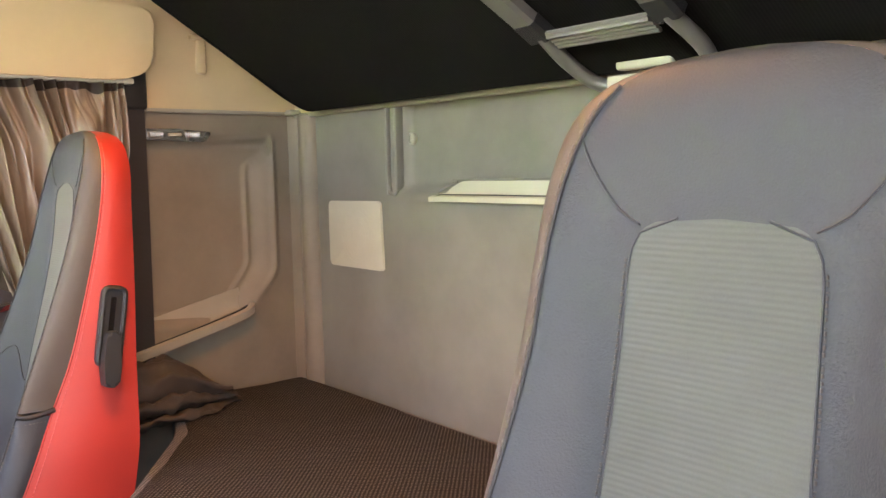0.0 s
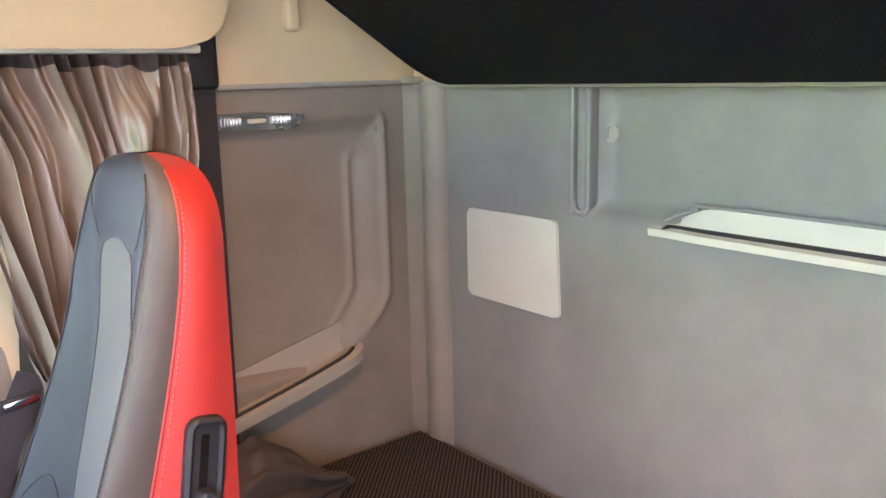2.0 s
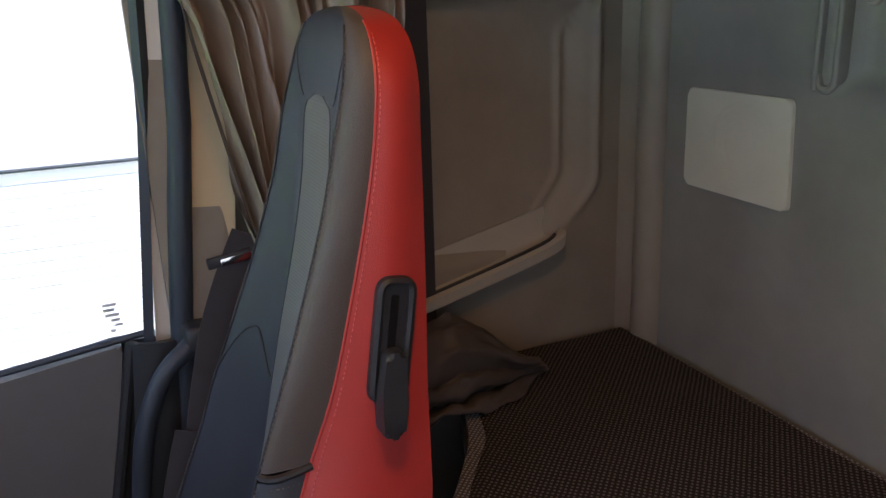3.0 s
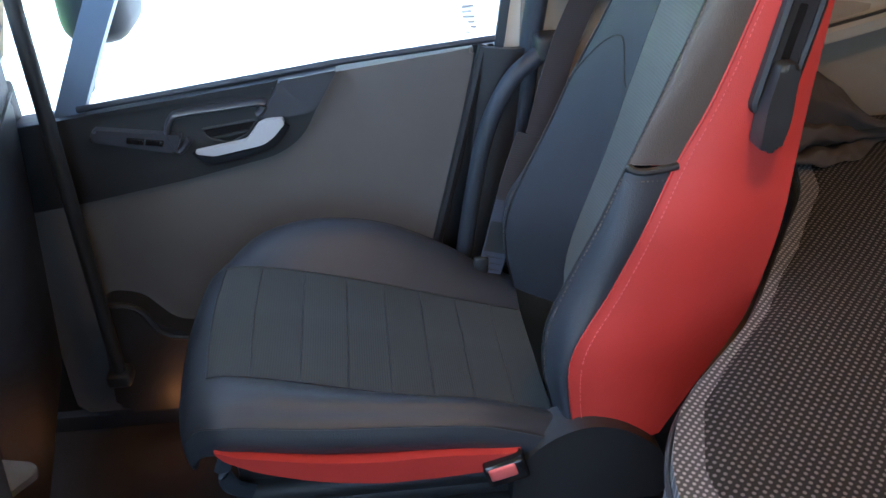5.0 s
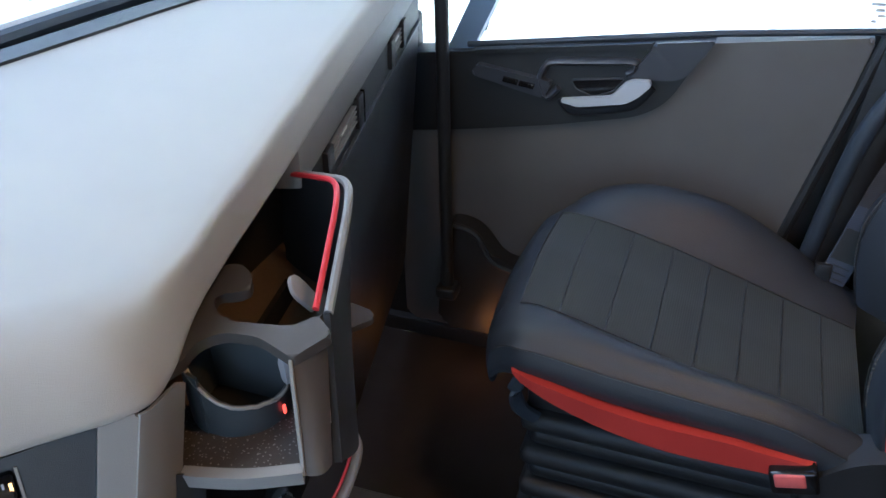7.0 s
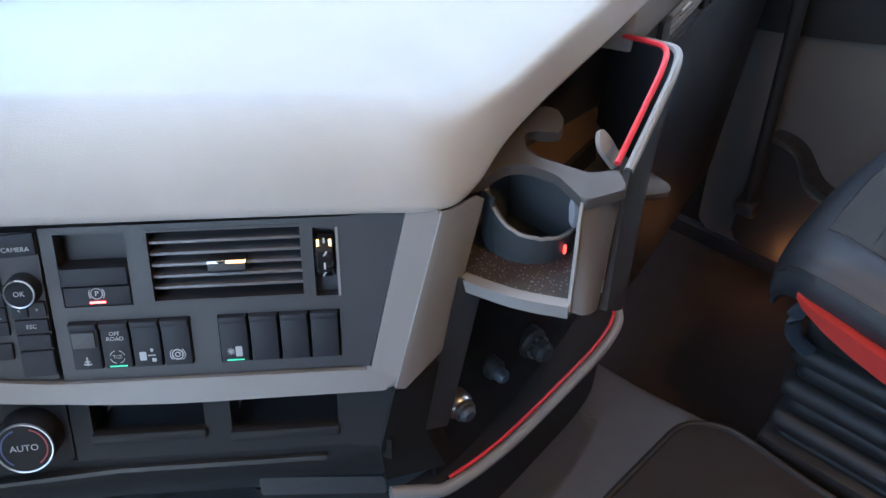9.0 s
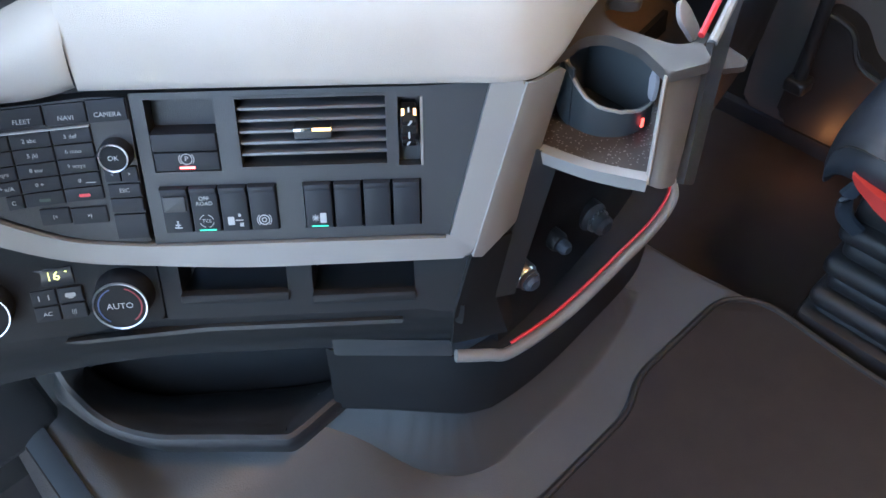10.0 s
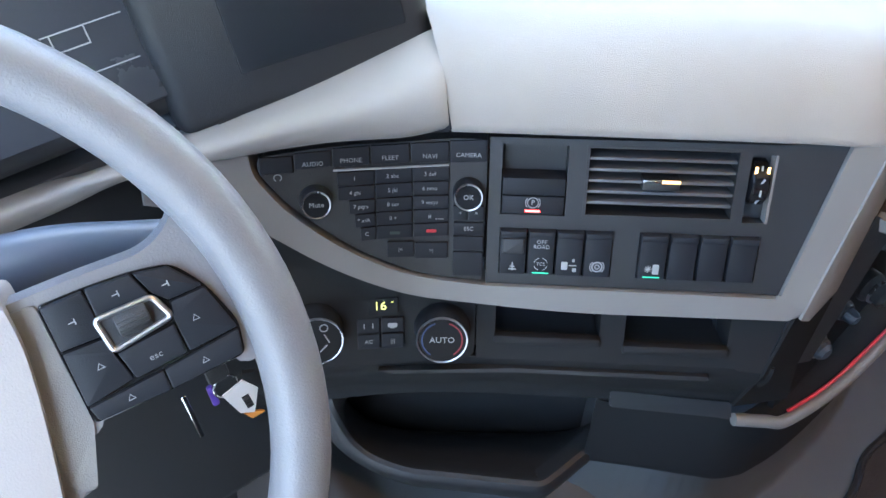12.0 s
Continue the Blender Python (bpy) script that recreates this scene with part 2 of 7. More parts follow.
def rbox(c, s, bevel=0.004, seg=2, m=None):
    """A box with rounded edges: centre, sizes, bevel; m: a pose put before it."""
    bm = bmesh.new()
    bmesh.ops.create_cube(bm, size=1.0, matrix=Matrix.Translation(c) @ Matrix.Diagonal((*s, 1)))
    if bevel:
        bmesh.ops.bevel(bm, geom=bm.edges[:], offset=min(bevel, min(s) * 0.45), segments=seg, affect="EDGES", profile=0.5)
    if m is not None:
        bm.transform(m)
    return bm


def rounded(pts, r, seg=5):
    """A closed outline with its corners rounded by r (one number or one for each corner)."""
    out, n = [], len(pts)
    for i, p in enumerate(pts):
        a, b, c = Vector(pts[i - 1]), Vector(p), Vector(pts[(i + 1) % n])
        q = r[i] if isinstance(r, (list, tuple)) else r
        u, v = (a - b), (c - b)
        q = min(q, u.length * 0.48, v.length * 0.48)
        if q < 1e-5:
            out.append(b)
            continue
        p0, p1 = b + u.normalized() * q, b + v.normalized() * q
        for k in range(seg + 1):
            t = k / seg
            out.append((1 - t) ** 2 * p0 + 2 * t * (1 - t) * b + t * t * p1)
    return out


def prism(outline, n0, n1, bevel=0.0, fn=None, seg=2):
    """A plate: the outline (u, v) drawn out from n0 to n1, its n1 rim bevelled; fn places (u, v, n) in the world."""
    bm = bmesh.new()
    lo = [bm.verts.new((p[0], p[1], n0)) for p in outline]
    hi = [bm.verts.new((p[0], p[1], n1)) for p in outline]
    k = len(lo)
    for i in range(k):
        bm.faces.new((lo[i], lo[(i + 1) % k], hi[(i + 1) % k], hi[i]))
    bm.faces.new(lo[::-1])
    top = bm.faces.new(hi)
    if bevel:
        bmesh.ops.bevel(bm, geom=list(top.edges), offset=bevel, segments=seg, affect="EDGES", profile=0.5)
    bmesh.ops.triangulate(bm, faces=[f for f in bm.faces if len(f.verts) > 4])
    if fn:
        for v in bm.verts:
            v.co = fn(*v.co)
    return bm


def spline(pts, steps=8, closed=False):
    """A smooth line through the points."""
    p = [Vector(q) for q in pts]
    n, out = len(p), []
    for i in range(n if closed else n - 1):
        a, b, c, d = (p[(i + k - 1) % n] if closed else p[min(max(i + k - 1, 0), n - 1)] for k in range(4))
        for s in range(steps):
            t = s / steps
            out.append(0.5 * (2 * b + (c - a) * t + (2 * a - 5 * b + 4 * c - d) * t * t + (3 * b - a - 3 * c + d) * t ** 3))
    if not closed:
        out.append(p[-1])
    return out


def sweep(path, section, up=(0, 0, 1), closed=False, taper=None):
    """Draws a closed section (side, up) along a path. taper(t): its size along the way."""
    bm = bmesh.new()
    p = [Vector(q) for q in path]
    n, rings = len(p), []
    for i in range(n):
        a = p[i - 1] if (i or closed) else p[0]
        b = p[(i + 1) % n] if (closed or i < n - 1) else p[-1]
        d = (b - a).normalized()
        side = d.cross(Vector(up))
        side = side.normalized() if side.length > 1e-4 else d.orthogonal().normalized()
        top = side.cross(d).normalized()
        k = taper(i / max(1, n - 1)) if taper else 1.0
        rings.append([bm.verts.new(p[i] + side * x * k + top * y * k) for x, y in section])
    m = len(section)
    for i in range(n if closed else n - 1):
        r0, r1 = rings[i], rings[(i + 1) % n]
        for j in range(m):
            bm.faces.new((r0[j], r0[(j + 1) % m], r1[(j + 1) % m], r1[j]))
    if not closed:
        bm.faces.new(rings[0][::-1])
        bm.faces.new(rings[-1])
    return bm


def circle(r, n=12, ry=None):
    return [(r * math.cos(2 * math.pi * i / n), (ry or r) * math.sin(2 * math.pi * i / n)) for i in range(n)]


def tube(path, r, n=12, closed=False, taper=None):
    return sweep(path, circle(r, n), closed=closed, taper=taper)


def lathe(profile, m, n=32, loop=False):
    """Turns a profile (radius, height) round the z axis of the pose m."""
    bm = bmesh.new()
    rings = []
    for r, h in profile:
        rings.append([bm.verts.new((r * math.cos(2 * math.pi * i / n), r * math.sin(2 * math.pi * i / n), h)) for i in range(n)])
    for a, b in zip(rings, rings[1:] + rings[:1] if loop else rings[1:]):
        for i in range(n):
            bm.faces.new((a[i], a[(i + 1) % n], b[(i + 1) % n], b[i]))
    for r in () if loop else (rings[0], rings[-1]):
        bm.faces.new(r)
    bm.transform(m)
    return bm


def sheet(fn, nu, nv, thick=0.0, wrap=False):
    """A surface fn(s, t) for s, t from 0 to 1; thick: turned into a shell of that thickness."""
    bm = bmesh.new()
    g = [[bm.verts.new(fn(i / nu, j / nv)) for j in range(nv + 1)] for i in range(nu + (0 if wrap else 1))]
    k = len(g)
    for i in range(nu):
        for j in range(nv):
            bm.faces.new((g[i][j], g[(i + 1) % k][j], g[(i + 1) % k][j + 1], g[i][j + 1]))
    if thick:
        bmesh.ops.recalc_face_normals(bm, faces=bm.faces)
        bmesh.ops.solidify(bm, geom=bm.faces[:], thickness=thick)
    return bm


def step(a, b, x):
    t = min(1.0, max(0.0, (x - a) / (b - a)))
    return t * t * (3 - 2 * t)


def letters(text, size, material, parent, m, name="lettering", align="CENTER"):
    """Printed writing: a flat mesh of the built-in font at the pose m."""
    cu = bpy.data.curves.new("text", "FONT")
    cu.body, cu.size, cu.align_x, cu.align_y, cu.extrude, cu.resolution_u = text, size, align, "CENTER", 0.00015, 2
    tmp = bpy.data.objects.new("text", cu)
    scene.collection.objects.link(tmp)
    bpy.context.view_layer.update()
    me = bpy.data.meshes.new_from_object(tmp)
    bpy.data.objects.remove(tmp)
    bpy.data.curves.remove(cu)
    me.transform(WORLD[parent].inverted() @ m)
    me.materials.clear()
    me.materials.append(material)
    ob = new(name, me)
    ob.parent = parent
    WORLD[ob] = WORLD[parent]
    return ob

# ---- the cab shell ----
REAR, SIDE, LEFT, FLOOR, ROOF = 0.0, 1.08, -0.99, 0.08, 2.05


def rear_surface(s, t):
    x, z = LEFT + (SIDE - LEFT) * s, FLOOR + (1.475 - FLOOR) * t
    y = -0.036 * step(0.622, 0.585, x) * step(1.235, 1.262, z) * step(-0.93, -0.90, x)
    return (x, REAR + y, z)


wall_rear = whole("wall_rear", sheet(rear_surface, 230, 110, 0.02), FELT, "grey felt moulded rear cab wall above the bunk", "wall", kind="structure", sharp=60)
BEAD = [(1.004 + 0.034 * math.cos(a), -0.004 + 0.036 * math.sin(a)) for a in [math.pi * (k / 18) for k in range(19)]]
part("corner_column", prism([(0.962, -0.012)] + [(x, y) for x, y in BEAD[::-1]] + [(1.060, 0.020), (1.10, 0.030), (1.10, -0.012)], 0.70, 1.452, 0.0), WARMLITFELT, wall_rear, "rounded grey corner column, warm light in its colour")
part("ridge", merge(rbox((0.6395, 0.0, 1.346), (0.009, 0.024, 0.216), 0.0044, 4), rbox((0.6095, -0.006, 1.350), (0.010, 0.026, 0.204), 0.0048, 4), sweep(spline([(0.6395, 0.004, 1.262), (0.634, 0.003, 1.244), (0.620, 0.001, 1.241), (0.6095, -0.002, 1.254)], 5), circle(0.0065, 8))), FELT, wall_rear, "raised grey ridge")
part("upper_panel", rbox(((LEFT + SIDE) / 2, -0.012, 1.75), (SIDE - LEFT, 0.05, 0.59), 0.01), BEIGE, wall_rear, "beige upper lining")
part("seam_strip", rbox(((LEFT + SIDE) / 2, 0.008, 1.452), (SIDE - LEFT, 0.02, 0.012), 0.005), IVORY, wall_rear, "pale seam strip")


def side_surface(s, t):
    y, z = 0.90 * s, FLOOR + (1.455 - FLOOR) * t
    outer = 0.083 + 0.070 * step(1.04, 0.92, z)
    inner = 0.155 + 0.058 * step(1.06, 0.955, z) - 0.066 * step(1.305, 1.365, z)
    d = step(outer, inner, y) * step(1.395, 1.365, z) * step(0.90, 0.94, z) * step(0.80, 0.74, y)
    lip = (0.009 * math.exp(-((y - outer + 0.004) / 0.009) ** 2) + 0.007 * math.exp(-((y - inner + 0.004) / 0.008) ** 2)) * step(0.93, 1.0, z) * step(1.41, 1.37, z)
    return (SIDE + 0.027 * d - lip, y, z)


wall_right = whole("wall_right", sheet(side_surface, 260, 160, -0.02), WARMLITFELT, "grey felt moulded side wall beside the bunk, warm light in its colour", "wall", kind="structure", sharp=60)
part("upper_panel", sheet(lambda s, t: (1.075 - 0.02 * t - 0.16 * t * t, -0.03 + 1.85 * s, 1.463 + 0.60 * t), 30, 14, 0.02), BEIGE, wall_right, "beige padded upper lining")
part("seam_strip", rbox((1.070, 0.22, 1.459), (0.022, 0.44, 0.012), 0.005), IVORY, wall_right, "pale seam strip")
part("corner_seam", rbox((1.050, 0.024, 1.461), (0.045, 0.040, 0.014), 0.006, 3), IVORY, wall_right, "pale corner cap")

bm = merge(rbox((LEFT - 0.03, 0.435, 1.0), (0.05, 0.97, 2.0), 0.01), rbox((LEFT - 0.03, 1.95, 0.5), (0.05, 0.30, 0.9), 0.01), rbox((LEFT - 0.03, 1.30, 2.0), (0.05, 1.0, 0.14), 0.02))
wall_left = whole("wall_left", bm, FELT, "grey side wall with an open doorway", "wall", kind="structure")
floor = whole("floor", rbox((0.045, 1.1, FLOOR - 0.03), (2.15, 2.3, 0.06), 0.005), CARPET, "dark brown carpeted cab floor", "floor", kind="structure")
ceiling = whole("ceiling", sheet(lambda s, t: (-1.05 + 2.15 * s, -0.05 + 2.0 * t, ROOF - 0.03 * (2 * s - 1) ** 4 - 0.05 * t * t), 16, 16, 0.03), BEIGE, "beige fabric ceiling lining", "ceiling", kind="structure")

# engine tunnel: a grey rubber hump that rises under the dashboard
def tunnel(s, t):
    y = 0.72 + 1.38 * t
    left, right = -0.472, 0.535 + 0.018 * math.exp(-((y - 1.45) / 0.10) ** 2) - 0.03 * step(1.36, 1.10, y)
    x = left + (right - left) * s
    high = step(1.48, 1.72, y)
    rise = 0.190 * high * step(0.03, -0.16, x) + 0.038 * high * step(-0.35, -0.41, x)
    drop = 1 - step(0.0, 0.055, min(s, 1 - s))
    top = 0.238 + rise + 0.0015 * noise.noise((x * 7, y * 7, 0.0))
    return (x + (0.02 if s > 0.5 else -0.02) * drop, y, top - (top - FLOOR + 0.01) * drop ** 1.6)


engine_tunnel = whole("engine_tunnel", sheet(tunnel, 130, 90), RUBBER, "grey rubber covered engine tunnel hump", "floor", kind="structure", sharp=60)
part("edge_strip", sheet(lambda s, t: Vector((-0.424 - 0.026 * s, 1.50 + 0.55 * t, 0.243 + 0.228 * step(1.48, 1.72, 1.50 + 0.55 * t) - 0.010 * s * s)), 4, 40, 0.004), SLATE, engine_tunnel, "blue grey edge strip")
part("side_carpet", sheet(lambda s, t: Vector((-0.452 - 0.045 * s, 1.40 + 0.66 * t, (0.232 + 0.226 * step(1.48, 1.72, 1.40 + 0.66 * t)) * (1 - s) + 0.07 * s)), 8, 40, 0.004), CARPET, engine_tunnel, "dark carpeted side of the tunnel")
OUT = rounded([(0.255, 1.499), (0.470, 1.495), (0.512, 1.440), (0.500, 1.30), (0.49, 0.98), (-0.30, 0.98), (-0.30, 1.468), (0.195, 1.470)], [0.03, 0.035, 0.05, 0.03, 0.03, 0.03, 0.05, 0.03])
mat_thing = thing("floor_mat", (0.1, 1.2, 0.24), "dark brown carpet mat with stitched border on the engine tunnel", "mat")
part("carpet", prism([(p.x, p.y) for p in OUT], 0.236, 0.246, 0.004), CARPET, mat_thing)
part("border", sweep([(p.x, p.y, 0.246) for p in OUT], circle(0.0055, 8), closed=True), BLACK, mat_thing, "dark stitched edging")

# ---- front: windscreen, pillars ----
wind = thing("window_1", (0.05, 2.05, 1.0), "large clear windscreen above the dashboard", "window", kind="structure")
def screen_at(s, t):
    x = -0.98 + 2.06 * s
    bow = 1 - (2 * s - 1) ** 2
    return (x, 1.80 + 0.30 * bow ** 0.7 - 0.24 * t, 0.985 + 1.02 * t)
pane = part("pane", sheet(screen_at, 30, 8, 0.005), PANE, wind)
pane.visible_shadow = False
part("lower_frame", sweep([Vector(screen_at(i / 40, 0)) + Vector((0, 0.03, -0.005)) for i in range(41)], [(-0.03, -0.02), (0.03, -0.02), (0.03, 0.02), (-0.03, 0.02)]), mat("white cab paint", (0.75, 0.77, 0.80), 0.35, vary=0.03), wind, "white painted sill outside the glass")
part("seal", sweep([Vector(screen_at(i / 40, 0.0)) + Vector((0, -0.012, 0.0)) for i in range(41)], circle(0.012, 8)), SEAL, wind, "black rubber seal")
part("upper_frame", sweep([Vector(screen_at(i / 40, 1.0)) + Vector((0, 0.0, 0.02)) for i in range(41)], [(-0.05, -0.05), (0.05, -0.05), (0.05, 0.05), (-0.05, 0.05)]), BEIGE, wind, "beige header")
for sx in (-0.99, 1.09):
    part("pillar", sweep([(sx, 1.80, 0.90), (sx, 1.62, 1.5), (sx, 1.50, 2.02)], [(-0.03, -0.04), (0.03, -0.04), (0.03, 0.04), (-0.03, 0.04)]), BEIGE, wind, "beige windscreen pillar")
part("firewall", rbox((0.05, 2.16, 0.48), (2.15, 0.05, 1.00), 0.01), LOWER, wind, "dark front bulkhead")

# ---- passenger door ----
door = thing("door_1", (1.10, 1.35, 0.10), "closed grey passenger door with dark handle panel and clear window", "door", kind="structure")


def on_door(y, z, n):
    return Vector((1.09 - n, y, z))


panel = rounded([(0.978, 0.872), (1.66, 0.785), (1.82, 0.77), (1.82, 0.12), (1.10, 0.12), (1.050, 0.50)], [0.012, 0.0, 0.0, 0.02, 0.05, 0.03])
part("door_panel", prism([(p.x, p.y) for p in panel], -0.05, 0.0, 0.012, on_door, 3), DOORGREY, door, "grey vinyl lower panel")
dark = rounded([(1.217, 0.853), (1.66, 0.790), (1.82, 0.772), (1.82, 0.606), (1.669, 0.630), (1.495, 0.662), (1.332, 0.699), (1.284, 0.732), (1.256, 0.786)], [0.004, 0, 0, 0, 0.02, 0.02, 0.05, 0.03, 0.02])
handle_panel = part("handle_panel", prism([(p.x, p.y) for p in dark], -0.002, 0.014, 0.005, on_door, 3), BLACK, door, "dark moulded handle panel")
cap = rounded([(1.316, 0.840), (1.217, 0.853), (1.256, 0.788), (1.274, 0.778), (1.341, 0.773), (1.357, 0.776), (1.322, 0.824)], [0.004, 0.004, 0.01, 0.01, 0.006, 0.004, 0.012])
part("grip_cap", prism([(p.x, p.y) for p in cap], 0.010, 0.026, 0.006, on_door, 4), HANDLELIT, door, "dark satin grip cover")
part("top_rail", prism([(p.x, p.y) for p in rounded([(1.640, 0.797), (1.320, 0.839), (1.326, 0.826), (1.636, 0.790)], 0.002)], 0.010, 0.022, 0.003, on_door), FASCIA, door)
lip = spline([(1.478, 0.742, 0), (1.498, 0.722, 0), (1.510, 0.740, 0), (1.513, 0.760, 0), (1.504, 0.779, 0), (1.488, 0.789, 0), (1.42, 0.796, 0), (1.350, 0.802, 0), (1.346, 0.791, 0), (1.358, 0.781, 0)], 6)
part("handle_recess", sweep([on_door(p.x, p.y, 0.016) for p in lip], circle(0.0150, 12, 0.0065)), HANDLELIT, handle_panel, "raised lip round the door handle")
cup2 = rounded([(1.458, 0.757), (1.359, 0.770), (1.379, 0.744), (1.413, 0.729), (1.448, 0.740)], 0.008)
part("recess_bottom", prism([(p.x, p.y) for p in cup2], 0.010, 0.0165, 0.001, on_door), GLOSS, handle_panel)
part("recess_edge", sweep([on_door(p.x, p.y, 0.016) for p in cup2], circle(0.0022, 6), closed=True), FASCIA, handle_panel)
blade = rounded([(1.469, 0.727), (1.380, 0.742), (1.356, 0.772), (1.341, 0.777), (1.315, 0.778), (1.312, 0.769), (1.334, 0.745), (1.354, 0.732), (1.438, 0.7165), (1.468, 0.7225)], [0.002, 0.006, 0.006, 0.004, 0.003, 0.003, 0.008, 0.008, 0.006, 0.002])
handle = part("door_handle", prism([(p.x, p.y) for p in blade], 0.030, 0.042, 0.003, on_door, 3), SILVER, door, "silver pull handle")
part("handle_pivot", rbox((1.070, 1.326, 0.762), (0.03, 0.016, 0.024), 0.004), KEY, handle)
part("handle_guard", sweep([on_door(p.x, p.y, 0.024) for p in spline([(1.474, 0.722, 0), (1.446, 0.700, 0), (1.37, 0.715, 0), (1.338, 0.728, 0), (1.312, 0.762, 0)], 5)], circle(0.0045, 8, 0.008)), KEY, handle, "dark lower guard")
swp = rounded([(1.644, 0.758), (1.632, 0.773), (1.569, 0.764), (1.489, 0.753), (1.504, 0.721), (1.522, 0.724), (1.641, 0.751)], 0.005)
switchplate = part("switch_plate", prism([(p.x, p.y) for p in swp], 0.010, 0.030, 0.006, on_door, 3), HANDLELIT, handle_panel, "dark window switch plate")
for k in (0, 1):
    y0, z0 = 1.524 + 0.031 * k, 0.7365 + 0.0050 * k
    part("window_switch", prism([(y0, z0), (y0 + 0.028, z0 + 0.0044), (y0 + 0.025, z0 + 0.0145), (y0 - 0.004, z0 + 0.0100)], 0.026, 0.0335, 0.002, on_door), GLOSS, switchplate)
pocket = rounded([(1.70, 0.43), (1.63, 0.42), (1.575, 0.345), (1.15, 0.335), (1.15, 0.16), (1.72, 0.16)], 0.03)
part("door_pocket", prism([(p.x, p.y) for p in pocket], -0.01, 0.055, 0.012, on_door, 3), BLACK, door, "dark map pocket")
part("pocket_lip", sweep([on_door(p.x, p.y, 0.052) for p in spline([(1.70, 0.43, 0), (1.63, 0.415, 0), (1.578, 0.345, 0), (1.40, 0.335, 0), (1.15, 0.335, 0)], 5)], circle(0.007, 8)), BLACK, door)
part("rear_edge", sweep([on_door(0.965, 0.876, 0.006), on_door(1.000, 0.72, 0.008), on_door(1.050, 0.50, 0.008), on_door(1.085, 0.20, 0.006)], circle(0.010, 8)), BLACK, door, "dark rear edge of the door panel")
part("belt_seal", sweep([on_door(0.930, 0.886, -0.004), on_door(1.216, 0.857, -0.004), on_door(1.66, 0.797, -0.004)], circle(0.006, 8)), SEAL, door, "black glass seal")
# window opening and its frame
win = part("window", sheet(lambda s, t: (1.125 - 0.10 * t * t, 0.92 + 0.90 * s, 0.74 + 0.90 * t), 6, 6, 0.004), PANE, door, "clear side glass")
win.visible_shadow = False
part("glass_print", merge(*[rbox((1.1165, 0.988 + dy, 0.935 - 0.009 * k), (0.001, w, 0.005), 0, 1) for k, (dy, w) in enumerate(((0, 0.022), (0.002, 0.018), (-0.002, 0.022), (-0.006, 0.014), (-0.010, 0.012), (0, 0.008)))]), mat("grey glass print", (0.62, 0.64, 0.68), 0.6), door, "small grey print on the glass")
part("rear_bar", sweep([(1.092, 0.938, 0.87), (1.090, 0.911, 1.10), (1.088, 0.894, 1.22), (1.05, 0.868, 1.60)], [(-0.008, -0.008), (0.008, -0.008), (0.008, 0.008), (-0.008, 0.008)]), SEAL, door, "black window frame bar")
part("front_bar", sweep([(1.120, 1.740, 0.66), (1.120, 1.618, 0.91), (1.105, 1.466, 1.20), (1.07, 1.266, 1.60)], [(-0.022, -0.02), (0.022, -0.02), (0.022, 0.02), (-0.022, 0.02)], up=(1, 0, 0)), FRAMESHADE, door, "slanting window frame, blue shade in its colour")

part("sill", rbox((1.13, 1.45, 0.07), (0.10, 1.60, 0.10), 0.01), BLACK, door, "black door sill")
# black instead of door grey: the footwell's shade is put into the colour
part("foot_side", rbox((1.125, 1.98, 0.43), (0.05, 0.42, 0.82), 0.01), BLACK, door, "footwell side, blackened for the shade there")
bpost = thing("trim_1", (1.08, 0.87, 0.1), "beige centre door post with dark seal beside the window", "trim", kind="structure")
part("post", sweep([(1.100, 0.845, 0.10), (1.100, 0.842, 0.9), (1.094, 0.822, 1.12), (1.088, 0.806, 1.25), (1.075, 0.790, 1.56)], [(-0.050, -0.015), (0.050, -0.015), (0.050, 0.015), (-0.050, 0.015)], up=(1, 0, 0)), BEIGE, bpost, "beige post lining")
part("pale_strip", sweep([(1.115, 0.913, 0.80), (1.110, 0.888, 1.10), (1.100, 0.872, 1.22), (1.065, 0.850, 1.56)], [(-0.018, -0.01), (0.018, -0.01), (0.018, 0.01), (-0.018, 0.01)], up=(1, 0, 0)), mat("cream painted frame", (0.72, 0.68, 0.60), 0.4, vary=0.03), bpost, "cream painted door frame")
part("seal", sweep([(1.078, 0.900, 0.70), (1.076, 0.883, 0.91), (1.072, 0.861, 1.10), (1.066, 0.846, 1.22), (1.040, 0.826, 1.56)], circle(0.0165, 14, 0.019)), SEAL, bpost, "blue black rubber seal")
part("post_core", prism([(0.84, 0.10), (1.16, 0.10), (1.10, 0.30), (1.00, 0.868), (0.84, 0.868)], 0.0, 0.03, 0.0, lambda u, v, n: Vector((1.145 - n, u, v))), BLACK, bpost, "black lower post")
part("lower_cover", sheet(lambda s, t: (1.085 - 0.012 * math.sin(math.pi * s), 0.875 + 0.085 * s + 0.09 * (1 - t), 0.10 + 0.775 * t), 10, 10, 0.012), BLACK, bpost, "black lower post cover")

